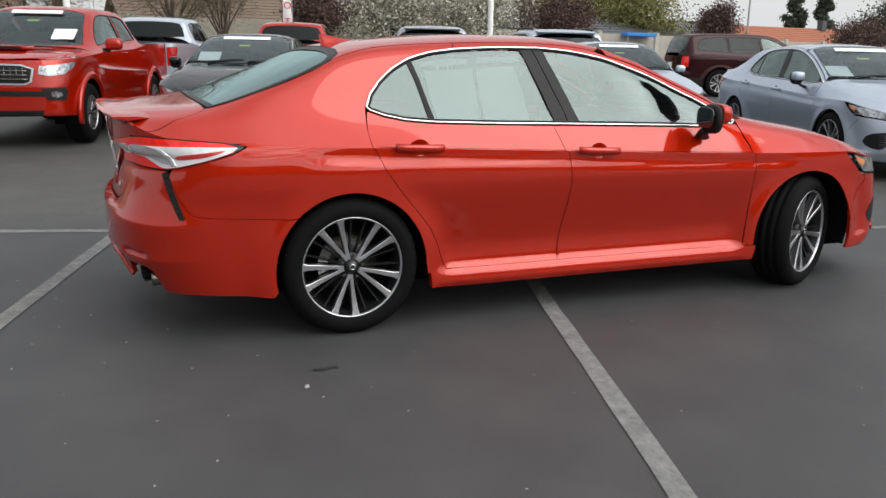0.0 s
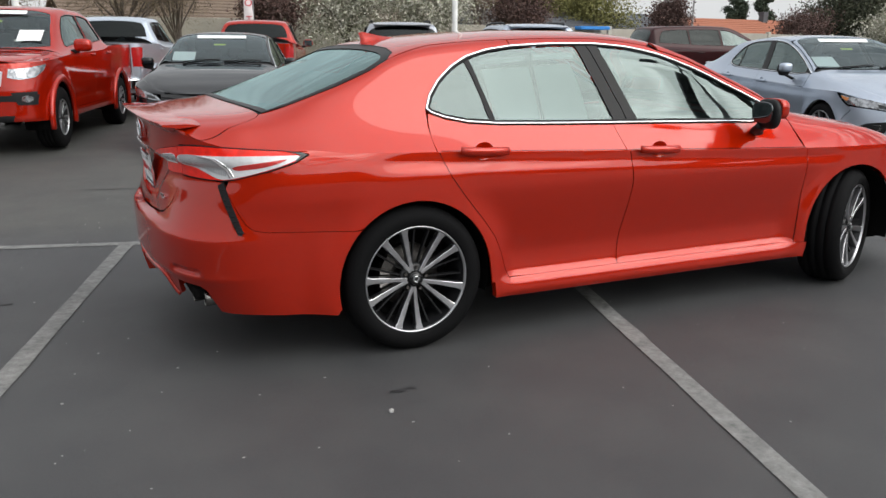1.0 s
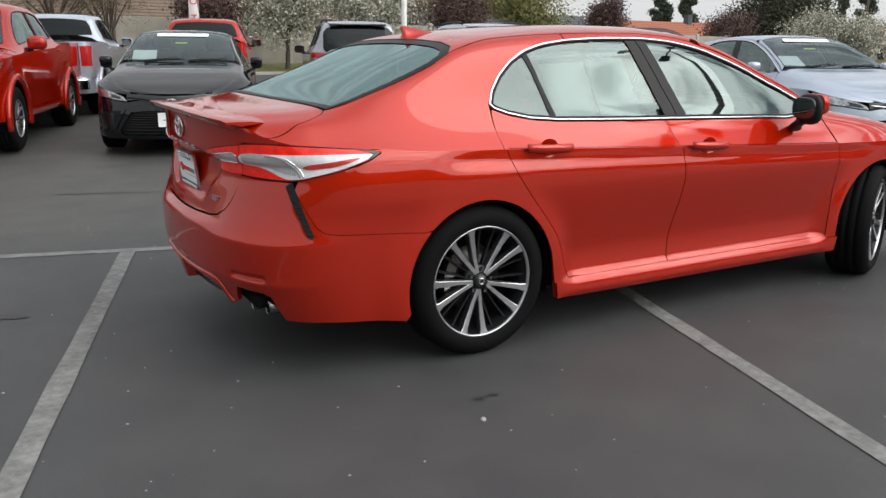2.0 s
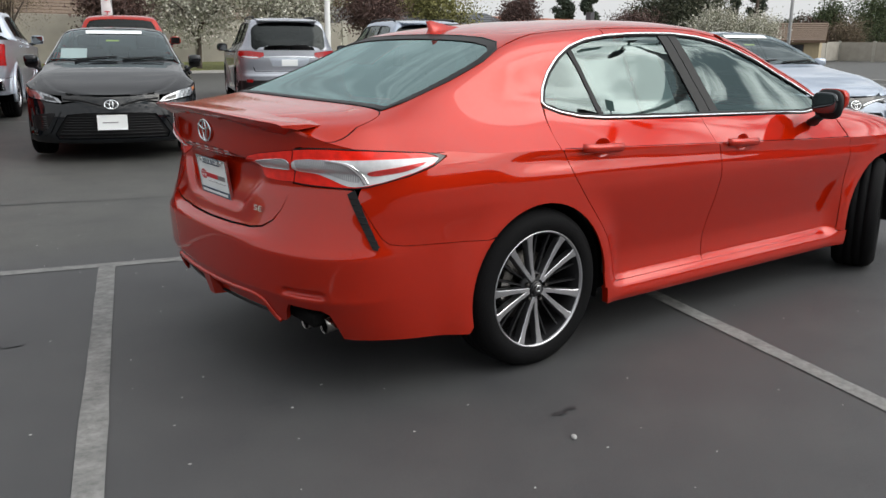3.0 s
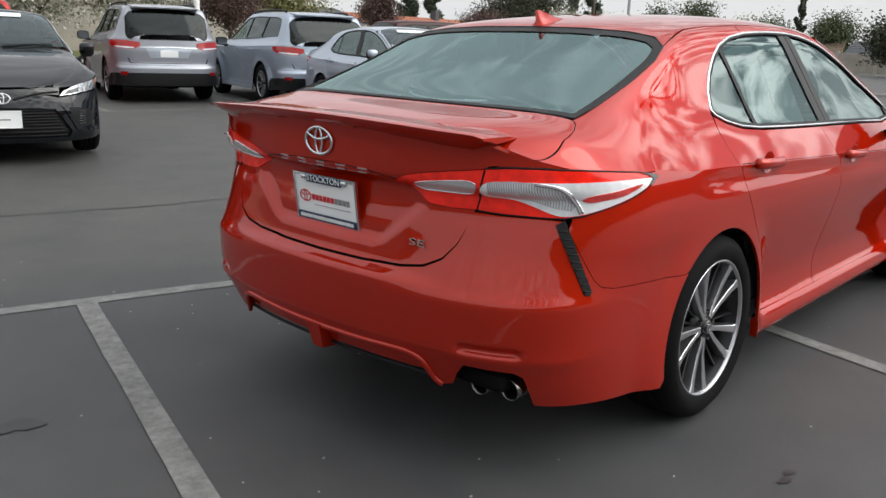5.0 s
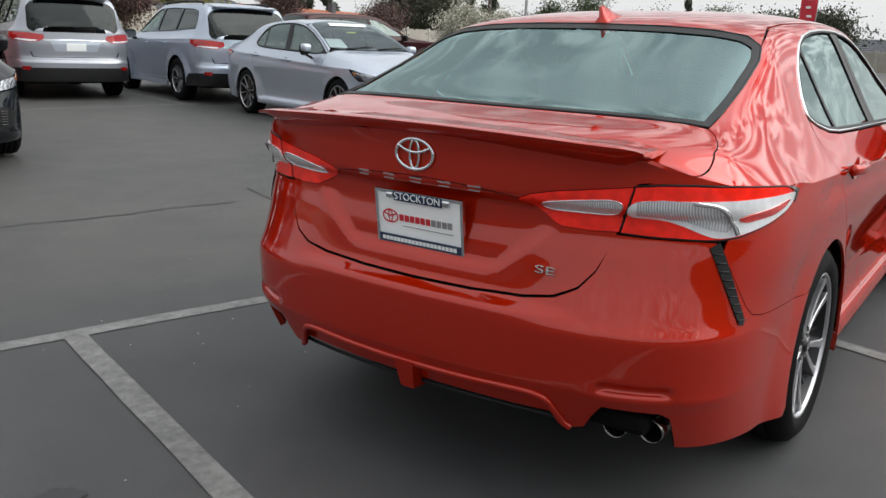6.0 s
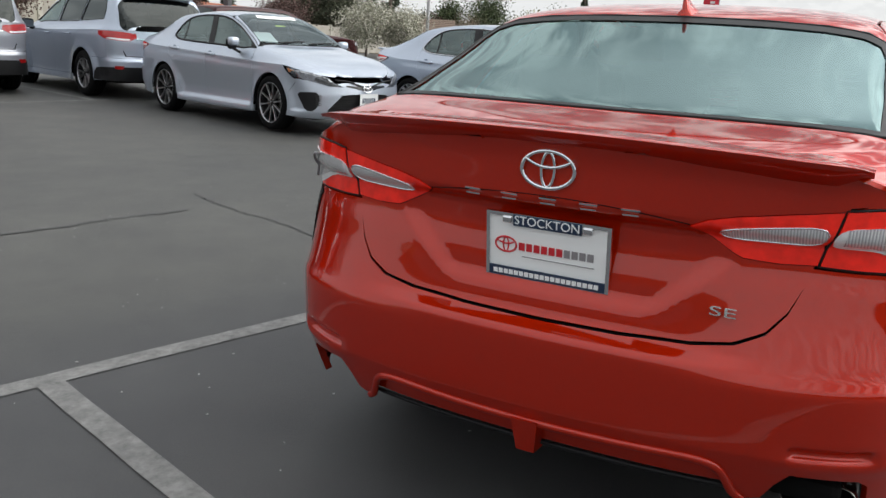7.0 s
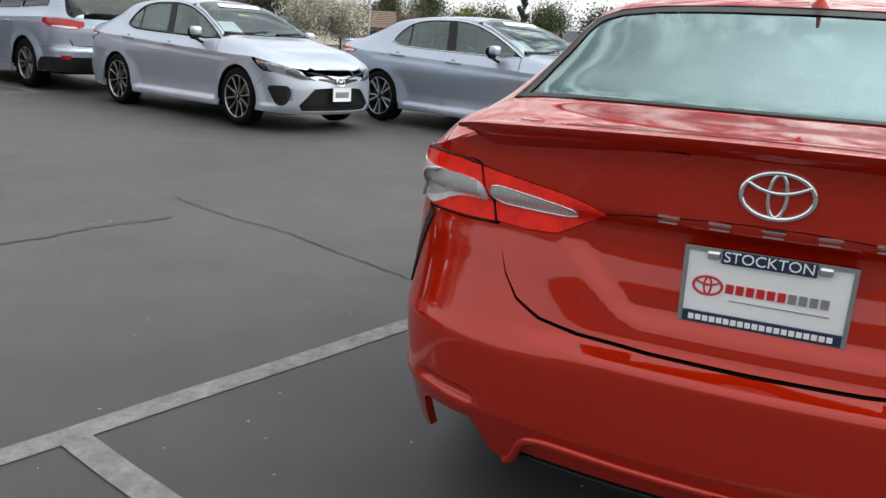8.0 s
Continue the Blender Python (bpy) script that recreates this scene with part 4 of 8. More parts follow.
E0 = (-1.075, -4.73)
tree(*polar(*E0, 71.8, 34.5), 4.6, 2.6, BLOSSOM, 6500, 1, 0.12, 0.45, "wide", 1.1, "blossoming cream-white tree before the wall")
tree(*polar(*E0, 67.0, 35.0), 4.4, 2.0, BLOSSOM, 4500, 2, 0.12, 0.45, "wide", 1.1, "blossoming cream-white tree before the wall")
tree(*polar(*E0, 76.7, 33.5), 3.9, 1.35, PLUM, 3500, 3, 0.12, 0.45, "round", 1.0, "dark plum-leaved tree before the wall")
tree(*polar(*E0, 85.5, 32.5), 4.8, 2.6, TWIG, 5000, 4, 0.10, 0.45, "wide", 1.2, "brown twiggy tree before the wall")
tree(*polar(*E0, 82.5, 32.5), 4.2, 1.5, TWIG, 2200, 5, 0.09, 0.45, "round", 1.0, "brown twiggy tree before the wall")
tree(*polar(*E0, 92.0, 31.5), 4.5, 2.4, TWIG, 4500, 6, 0.10, 0.45, "wide", 1.2, "brown twiggy tree before the wall")
tree(*polar(*E0, 97.5, 31.0), 4.6, 2.4, PLUM, 4500, 7, 0.11, 0.45, "wide", 1.2, "dark plum-leaved tree before the wall")
tree(*polar(*E0, 103.0, 31.0), 4.6, 2.4, TWIG, 4000, 8, 0.11, 0.45, "wide", 1.2, "brown twiggy tree before the wall")
tree(*polar(*E0, 60.3, 38.5), 3.8, 1.5, PLUM, 3800, 9, 0.12, 0.35, "round", 1.1, "dark plum-leaved tree before the wall")
tree(*polar(*E0, 63.0, 52.0), 5.4, 2.4, TWIG, 3000, 10, 0.14, 0.3, "wide", 1.6, "bare twiggy tree behind the wall")
tree(*polar(*E0, 56.5, 62.0), 6.2, 4.4, WILLOW, 7000, 11, 0.20, 0.2, "wide", 1.6, "yellow-green spring tree behind the roofs")
tree(*polar(*E0, 60.0, 64.0), 5.8, 3.6, WILLOW, 5000, 12, 0.20, 0.2, "wide", 1.6, "yellow-green spring tree behind the roofs")
tree(*polar(*E0, 50.9, 41.0), 3.35, 1.15, PLUM, 3800, 13, 0.11, 0.2, "round", 1.5, "round plum-leaved street tree with a bare trunk")
tree(*polar(*E0, 46.3, 105), 8.6, 1.9, CONIFER, 4500, 14, 0.30, 0.0, "cone", 2.0, "far dark conifer behind the roofs")
tree(*polar(*E0, 44.7, 106), 8.8, 1.7, CONIFER, 4500, 15, 0.30, 0.0, "cone", 2.0, "far dark conifer behind the roofs")
tree(*polar(*E0, 42.6, 62), 3.6, 2.1, PLUM, 4000, 16, 0.15, 0.0, "wide", 1.0, "dark plum-leaved tree behind the wall")
tree(*polar(*E0, 40.3, 72), 6.2, 3.0, DARKLEAF, 5000, 17, 0.20, 0.0, "wide", 1.5, "broad dark evergreen tree behind the wall")
tree(*polar(*E0, 38.6, 70), 6.0, 2.6, DARKLEAF, 4500, 18, 0.20, 0.0, "wide", 1.5, "broad dark evergreen tree behind the wall")
tree(*polar(*E0, 37.6, 58), 3.4, 2.0, BLOSSOM, 4200, 19, 0.15, 0.0, "wide", 0.9, "blossoming cream-white shrub by the wall")
tree(*polar(*E0, 35.4, 60), 3.2, 2.2, BLOSSOM, 4200, 20, 0.15, 0.0, "wide", 0.9, "blossoming cream-white shrub by the wall")
E3 = (-2.48, -3.06)
for i, (az, d, h, c) in enumerate(((36.3, 92, 9.0, 0.55), (35.5, 92, 8.5, 0.5), (34.4, 90, 12.0, 0.9), (33.2, 90, 12.0, 1.3), (20.6, 95, 9.0, 0.7))):
    tree(*polar(*E3, az, d), h, c, CONIFER, 3200, 30 + i, 0.26, 0.0, "column", 0.4, "tall narrow dark cypress")
for i, (az, d, h, c, mt) in enumerate(((29.2, 112, 7.2, 2.6, OAK), (26.6, 110, 7.8, 3.6, OAK), (31.0, 115, 4.6, 2.4, DARKLEAF), (28.0, 98, 3.4, 2.4, TWIG), (30.2, 99, 3.2, 2.2, PLUM), (22.0, 112, 5.8, 3.2, OAK), (18.5, 115, 6.4, 3.6, OAK), (15.2, 80, 4.6, 3.0, DARKLEAF), (12.5, 82, 5.0, 3.2, DARKLEAF), (24.0, 114, 5.0, 3.0, WILLOW))):
    tree(*polar(*E3, az, d), h, c, mt, 3200, 40 + i, 0.28, -0.1, "wide", 1.2, "far leafy tree behind the wall")

# ---- wheels ----
def wheel(parent, at, radius=0.335, width=0.235, rim=0.241, steer=0.0, left=False, spokes=5, pair=0.245, style="pair", spoke_mat=None, name="wheel"):
    """Tyre, rim, spokes, hub and disc; the outer face looks to -y (to +y for the left)."""
    w = empty(name, Matrix.Translation(at) @ Matrix.Rotation(radians(steer) + (math.pi if left else 0), 4, "Z"))
    w.parent = parent
    h = width / 2
    k = rim
    lathe("tyre", [(k - 0.012, -h + 0.035), (k - 0.004, -h + 0.012), (k + 0.012, -h + 0.003), ((k + radius) / 2, -h - 0.004), (radius - 0.028, -h + 0.008), (radius - 0.010, -h + 0.022), (radius - 0.002, -h + 0.045),
                   (radius, -0.052), (radius - 0.008, -0.050), (radius - 0.008, -0.044), (radius, -0.042), (radius, -0.004), (radius - 0.008, -0.002), (radius - 0.008, 0.004), (radius, 0.006),
                   (radius, 0.044), (radius - 0.008, 0.046), (radius - 0.008, 0.052), (radius, 0.054), (radius - 0.004, h - 0.03), (radius - 0.03, h), (k + 0.01, h), (k - 0.012, h - 0.02)], TYRE, w, 64)
    # rim: polished lip, dark barrel
    lathe("rim_lip", [(k - 0.002, -h + 0.016), (k + 0.001, -h + 0.010), (k - 0.003, -h + 0.007), (k - 0.008, -h + 0.011), (k - 0.010, -h + 0.020)], spoke_mat or ALLOY, w, 64)
    lathe("rim", [(k - 0.010, -h + 0.020), (k - 0.022, -h + 0.05), (k - 0.035, 0.03), (k - 0.03, h - 0.02), (k - 0.012, h - 0.02)], ALLOY_DARK, w, 48)
    lathe("brake_disc", [(0.05, -0.005), (0.15, -0.005), (0.152, 0.015), (0.05, 0.02)], DISC, w, 40)
    lathe("wheel_back", [(0.0, 0.05), (k - 0.03, 0.05)], DARK, w, 32)

    def spoke(nm, mat, a0, a1, r0, r1, w0, w1, y0, y1, thick):
        b = bmesh.new()
        p0, p1 = Vector((math.cos(a0) * r0, 0, math.sin(a0) * r0)), Vector((math.cos(a1) * r1, 0, math.sin(a1) * r1))
        d = (p1 - p0).normalized()
        n = Vector((-d.z, 0, d.x))
        f = []
        for t, ww in ((0, w0), (0.35, w0 * 0.9 + w1 * 0.1), (0.70, w1 * 0.55 + w0 * 0.4), (0.88, w1 * 0.85), (1, w1 * 1.25)):
            c = p0.lerp(p1, t)
            y = y0 + (y1 - y0) * t + 0.006 * math.sin(math.pi * t)
            f.append([b.verts.new(c + n * (s * ww) + Vector((0, y + dy, 0))) for s, dy in ((-1.15, thick), (-1, 0.002), (-0.8, 0), (0.8, 0), (1, 0.002), (1.15, thick))])
        for q, r in zip(f, f[1:]):
            for i in range(6):
                b.faces.new((q[i], q[(i + 1) % 6], r[(i + 1) % 6], r[i]))
        b.faces.new(f[0])
        b.faces.new(f[-1][::-1])
        part(nm, b, mat, w)

    top = -h + 0.022
    face = spoke_mat or ALLOY
    for i in range(spokes):
        a = 2 * math.pi * i / spokes + radians(45)
        if style == "pair":
            for sgn in (-1, 1):
                spoke("spoke", face, a + sgn * 0.09, a + sgn * 0.222, 0.040, k - 0.008, 0.0088, 0.0165, top + 0.010, top - 0.006, 0.034)
                spoke("dark_spoke", ALLOY_DARK, a + sgn * 0.42, a + sgn * 0.47, 0.055, k - 0.014, 0.004, 0.005, top + 0.034, top + 0.016, 0.02)
        else:
            spoke("spoke", face, a, a, 0.045, k - 0.012, 0.017 if spokes < 8 else 0.006, 0.013 if spokes < 8 else 0.009, top + 0.006, top - 0.006, 0.03)
    lathe("hub", [(0.0, top + 0.008), (0.030, top + 0.008), (0.034, top + 0.012), (0.038, top + 0.03)], ALLOY_DARK, w, 24)
    lathe("hub_flange", [(0.0, top + 0.022), (0.066, top + 0.022), (0.072, top + 0.045)], ALLOY_DARK, w, 24)
    lathe("hub_cap", [(0.0, top - 0.001), (0.023, top - 0.001), (0.027, top + 0.003), (0.028, top + 0.010)], GLOSS_BLACK, w, 24)
    lathe("cap_mark", [(0.010, top - 0.0015), (0.0125, top - 0.003), (0.015, top - 0.0015)], CHROME, w, 20)
    # brake caliper astride the disc
    aa = np.radians(np.linspace(138, 200, 9))
    cal_v = [(r * math.cos(a), y, r * math.sin(a)) for a in aa for r, y in ((0.108, -0.036), (0.160, -0.040), (0.172, -0.020), (0.172, 0.03), (0.108, 0.03))]
    cal_f = [(5 * i + j, 5 * i + (j + 1) % 5, 5 * i + 5 + (j + 1) % 5, 5 * i + 5 + j) for i in range(8) for j in range(5)] + [(0, 1, 2, 3, 4), (44, 43, 42, 41, 40)]
    link_mesh("brake_caliper", cal_v, cal_f, STEEL, w, "grey cast brake caliper", smooth=False)
    for i in range(5):
        nuts = bmesh.new()
        a = 2 * math.pi * i / 5 + radians(81)
        bmesh.ops.create_cone(nuts, cap_ends=True, segments=6, radius1=0.009, radius2=0.008, depth=0.014, matrix=Matrix.Translation((0.054 * math.cos(a), top + 0.014, 0.054 * math.sin(a))) @ Matrix.Rotation(math.pi / 2, 4, "X"))
        part("wheel_nut", nuts, STEEL, w)
    return w


def emblem(parent, at, m, w=0.066, h=0.045, mat=None, name="emblem"):
    """A plain chrome oval with an inner ring and a bar: its shape, no lettering."""
    t = np.linspace(0, 2 * np.pi, 40, endpoint=False)
    thin = min(1.0, w / 0.060)
    loops = [(w, h, 0, 0, 0.0056 * thin), (w * 0.25, h * 0.93, 0, 0, 0.0042 * thin)]
    verts, faces = [], []
    for a, b, cx, cy, r in loops:
        p = np.stack([cx + a * np.cos(t), 0 * t, cy + b * np.sin(t)], 1)
        k0 = len(verts)
        for i in range(40):
            d = np.array([np.cos(t[i]) / a, 0, np.sin(t[i]) / b])
            d /= np.linalg.norm(d)
            for q in range(6):
                ang = q * np.pi / 3
                verts.append(p[i] + d * r * np.cos(ang) + np.array([0, -1, 0]) * (r * 0.8 * np.sin(ang)))
        for i in range(40):
            for q in range(6):
                j, u = (i + 1) % 40, (q + 1) % 6
                faces.append((k0 + i * 6 + q, k0 + i * 6 + u, k0 + j * 6 + u, k0 + j * 6 + q))
    tt = np.linspace(-1, 1, 15)
    k0 = len(verts)
    for u in tt:
        c = np.array([u * w * 0.86, -0.001, h * (0.12 + 0.40 * u * u)])
        for q in range(6):
            ang = q * np.pi / 3
            verts.append(c + np.array([0, -0.004 * thin * np.sin(ang), 0.0048 * thin * np.cos(ang)]))
    for i in range(14):
        for q in range(6):
            u = (q + 1) % 6
            faces.append((k0 + i * 6 + q, k0 + i * 6 + u, k0 + (i + 1) * 6 + u, k0 + (i + 1) * 6 + q))
    verts = [tuple(m @ Vector(v)) for v in verts]
    return link_mesh(name, verts, faces, mat or CHROME, parent, "plain chrome oval emblem")


def seat(parent, x, y, w=0.52, tall=0.62, base=0.52, name="seat"):
    s = empty(name)
    s.parent = parent
    bm = bmesh.new()
    add_box(bm, (x - 0.05, y - w / 2, base - 0.16), (x + 0.48, y + w / 2, base))
    bevelled(bm, 0.05, 3)
    part("seat_cushion", bm, SEAT, s, smooth=True)
    bm = bmesh.new()
    add_box(bm, (-0.08, -w / 2, 0), (0.06, w / 2, tall), Matrix.Translation((x, y, base - 0.05)) @ Matrix.Rotation(radians(-18), 4, "Y"))
    bevelled(bm, 0.055, 3)
    part("seat_back", bm, SEAT, s, smooth=True)
    bm = bmesh.new()
    add_box(bm, (-0.06, -0.14, tall + 0.03), (0.04, 0.14, tall + 0.19), Matrix.Translation((x, y, base - 0.05)) @ Matrix.Rotation(radians(-15), 4, "Y"))
    bevelled(bm, 0.04, 3)
    part("head_rest", bm, SEAT, s, smooth=True)
    return s


def cabin(parent, x_dash, x_front, x_rear, half, floor, belt, shelf=None, wheel_z=0.93, rear_base=0.56):
    box_part("cabin_floor", (x_rear - 0.3, -half, floor - 0.03), (x_dash + 0.35, half, floor), DARK, parent)
    bm = bmesh.new()
    add_box(bm, (x_dash, -half, belt - 0.28), (x_dash + 0.45, half, belt - 0.02))
    bevelled(bm, 0.06, 3)
    part("dashboard", bm, BLACK, parent, smooth=True)
    for y in (-0.38, 0.38):
        seat(parent, x_front, y, base=floor + 0.30, name="front_seat")
    for y in (-0.37, 0.0, 0.37):
        seat(parent, x_rear, y, w=0.44 if y else 0.36, tall=0.56, base=rear_base, name="rear_seat")
    t = np.linspace(0, 2 * np.pi, 32, endpoint=False)
    c = np.stack([x_dash - 0.12 + 0.07 * np.sin(t), 0.38 + 0.185 * np.cos(t), wheel_z + 0.165 * np.sin(t)], 1)
    tube("steering_wheel", c, 0.015, BLACK, parent, closed=True)
    if shelf:
        box_part("parcel_shelf", shelf[0], shelf[1], SEAT, parent, 0.01)


# ---- the sedan ----
def sedan_shell():
    plan = [(-1.100, 0), (-1.096, -0.16), (-1.082, -0.34), (-1.05, -0.52), (-0.998, -0.68), (-0.915, -0.798), (-0.80, -0.872), (-0.66, -0.904), (-0.45, -0.916), (-0.1, -0.92), (0.5, -0.922), (1.4, -0.920), (2.3, -0.921),
            (2.83, -0.921), (3.10, -0.914), (3.31, -0.89), (3.48, -0.828), (3.60, -0.715), (3.695, -0.53), (3.755, -0.28), (3.775, 0)]
    rear = table((0.15, -0.13), (0.24, -0.085), (0.32, -0.045), (0.40, -0.012), (0.42, -0.004), (0.48, 0.0), (0.58, 0.003), (0.604, 0.002), (0.612, -0.004), (0.634, -0.040), (0.645, -0.046), (0.68, -0.052), (0.75, -0.058), (0.84, -0.072), (0.885, -0.072), (0.905, -0.050), (0.92, -0.044), (1.0, -0.042), (1.05, -0.034), (1.08, -0.026))
    side_t = table((0.15, -0.075), (0.20, -0.030), (0.225, -0.016), (0.265, -0.022), (0.285, -0.040), (0.31, -0.058), (0.40, -0.066), (0.50, -0.050), (0.60, -0.027), (0.68, -0.010), (0.75, -0.001), (0.80, -0.001), (0.86, -0.007), (0.91, -0.016), (0.95, -0.026), (1.02, -0.05))
    tail_t = table((0.15, -0.075), (0.22, -0.034), (0.30, -0.024), (0.40, -0.018), (0.50, -0.014), (0.60, -0.011), (0.68, -0.007), (0.75, -0.001), (0.80, -0.001), (0.86, -0.007), (0.91, -0.016), (0.95, -0.026), (1.02, -0.05))
    front = table((0.15, -0.10), (0.22, -0.03), (0.30, 0.0), (0.45, 0.0), (0.56, -0.012), (0.66, -0.035), (0.72, -0.055), (0.78, -0.085), (0.85, -0.14))
    crease = table((-1.2, 0.955), (-0.5, 0.952), (-0.3, 0.932), (0, 0.922), (0.33, 0.909), (1.1, 0.879), (2.38, 0.834), (2.67, 0.828), (3.1, 0.826), (3.3, 0.795), (3.5, 0.757), (3.68, 0.715), (3.8, 0.702))
    back_top = table((0, 1.068), (0.5, 1.062), (0.64, 1.042), (0.75, 1.005), (0.83, 0.98), (0.90, 0.955), (1.0, 0.95))

    def top(x, y):
        w = ease(-0.55, -0.85, x)
        return crease(x) * (1 - w) + np.maximum(back_top(-y), 0.9) * w

    def side(z, x):
        # a hollow under the crease, fading towards the corners
        zc = crease(x)
        behind = 1 - ease(-0.46, -0.34, x)
        return side_t(z) * (1 - behind) + tail_t(z) * behind - 0.007 * np.exp(-(((z - zc + 0.042) / 0.034) ** 2)) * ease(-0.3, 0.0, x) * (1 - ease(2.5, 2.8, x))

    zt = table((-1.08, 1.068), (-1.0, 1.078), (-0.85, 1.092), (-0.66, 1.106), (-0.60, 1.122), (-0.4, 1.205), (-0.2, 1.285), (-0.02, 1.353), (0.05, 1.380), (0.12, 1.400), (0.3, 1.427), (0.6, 1.454), (0.9, 1.467), (1.15, 1.468), (1.38, 1.454), (1.5, 1.434), (1.7, 1.375), (1.95, 1.270), (2.2, 1.150), (2.32, 1.085), (2.38, 1.045), (2.6, 1.012), (3.0, 0.945), (3.3, 0.870), (3.5, 0.808), (3.65, 0.742), (3.74, 0.705))
    yr = soft_table((-1.08, 0.62), (-0.9, 0.67), (-0.66, 0.685), (-0.45, 0.685), (-0.25, 0.675), (-0.05, 0.66), (0.05, 0.645), (0.2, 0.635), (0.6, 0.628), (1.1, 0.625), (1.45, 0.625), (1.75, 0.645), (2.0, 0.68), (2.25, 0.73), (2.4, 0.75), (2.8, 0.75), (3.2, 0.70), (3.5, 0.58), (3.7, 0.4))
    zr = soft_table((-1.08, 1.06), (-0.9, 1.072), (-0.70, 1.092), (-0.6, 1.112), (-0.4, 1.172), (-0.2, 1.247), (-0.05, 1.315), (0.05, 1.352), (0.2, 1.378), (0.5, 1.402), (0.9, 1.418), (1.2, 1.416), (1.45, 1.404), (1.7, 1.348), (1.95, 1.250), (2.2, 1.138), (2.35, 1.052), (2.6, 0.997), (3.0, 0.935), (3.3, 0.858), (3.5, 0.794), (3.7, 0.72))
    yb = soft_table((-1.08, 0.74), (-0.9, 0.755), (-0.66, 0.765), (-0.3, 0.768), (0.1, 0.768), (0.5, 0.785), (1.2, 0.800), (2.0, 0.808), (2.35, 0.812), (2.7, 0.82), (3.1, 0.80), (3.4, 0.70), (3.7, 0.5))
    zb = soft_table((-1.08, 1.03), (-0.85, 1.045), (-0.66, 1.055), (-0.4, 1.078), (0.0, 1.088), (0.4, 1.075), (1.0, 1.045), (1.8, 1.01), (2.3, 0.985), (2.6, 0.96), (3.0, 0.910), (3.3, 0.842), (3.6, 0.745))

    def sections(x, jy, jz):
        w = np.abs(jy)
        y_r, y_b = np.minimum(yr(x), 0.80 * w), np.minimum(yb(x), 0.90 * w)
        z0, z_r, z_b = zt(x), np.minimum(zr(x), zt(x)), np.minimum(zb(x), zr(x) - 0.004)
        z_b = np.maximum(z_b, jz)
        d = z0 - z_r
        return [(0 * x, z0), (-0.30 * y_r, z0 - 0.02 * d), (-0.62 * y_r, z0 - 0.16 * d), (-0.90 * y_r, z0 - 0.62 * d), (-1.0 * y_r, z_r - 0.012), (-(0.62 * y_r + 0.38 * y_b), 0.60 * z_r + 0.40 * z_b - 0.004),
                (-y_b, z_b), (-(0.45 * y_b + 0.55 * w), 0.42 * z_b + 0.58 * jz), (jy, jz)]

    def plate_recess(s, z, x, y):
        # trapezoid hollow round the number plate
        half = 0.26 + 1.15 * np.clip(z - 0.70, -0.05, 0.13)
        return -0.018 * (1 - ease(half - 0.035, half + 0.03, -y)) * ease(0.682, 0.722, z) * (1 - ease(0.880, 0.908, z)) * (x < 0)

    def bumper_crease(s, z, x, y):
        # flared lower corner round the tail pipes
        flare = 0.004 * np.exp(-(((z - 0.405) / 0.020) ** 2)) * ease(0.50, 0.6, -y) * (1 - ease(-0.9, -0.72, x))
        pocket = -0.020 * ease(0.575, 0.605, -y) * (1 - ease(0.735, 0.765, -y)) * ease(0.416, 0.424, z) * (1 - ease(0.440, 0.458, z))
        return (flare + pocket) * (x < 0)

    rear_out = table((0.15, -0.13), (0.24, -0.085), (0.32, -0.045), (0.40, -0.012), (0.42, -0.004), (0.48, 0.0), (0.57, 0.004), (0.588, 0.001), (0.604, -0.007), (0.66, -0.027), (0.72, -0.045), (0.78, -0.059), (0.84, -0.072), (0.885, -0.072), (0.905, -0.050), (0.92, -0.044), (1.0, -0.042), (1.05, -0.034), (1.08, -0.026))

    def rear_swept(z, y):
        # a narrow ledge in the middle opens into a broad slope towards the corners
        w = ease(0.24, 0.56, -y)
        return rear(z) * (1 - w) + rear_out(z) * w

    return Shell(plan, rear_swept, side, front, top, sections, [(0, 0.335, 0.375), (2.825, 0.335, 0.375)], rear_w=(0.68, -0.52), bumps=(plate_recess, bumper_crease))


def arc(hx, hz, r, a0, a1, n=26):
    a = np.radians(np.linspace(a0, a1, n))
    return np.stack([hx + r * np.cos(a), hz + r * np.sin(a)], 1)


DLO_OUT = [(0.105, 1.105), (0.135, 1.165), (0.19, 1.228), (0.27, 1.290), (0.36, 1.336), (0.48, 1.368), (0.62, 1.386), (0.85, 1.398), (1.10, 1.400), (1.30, 1.386), (1.46, 1.360), (1.66, 1.303), (1.86, 1.228), (2.06, 1.140), (2.23, 1.058), (2.33, 1.008), (2.30, 0.994), (2.05, 0.985), (1.6, 0.998), (1.12, 1.010), (0.70, 1.020), (0.45, 1.028), (0.30, 1.040), (0.19, 1.062), (0.125, 1.085)]


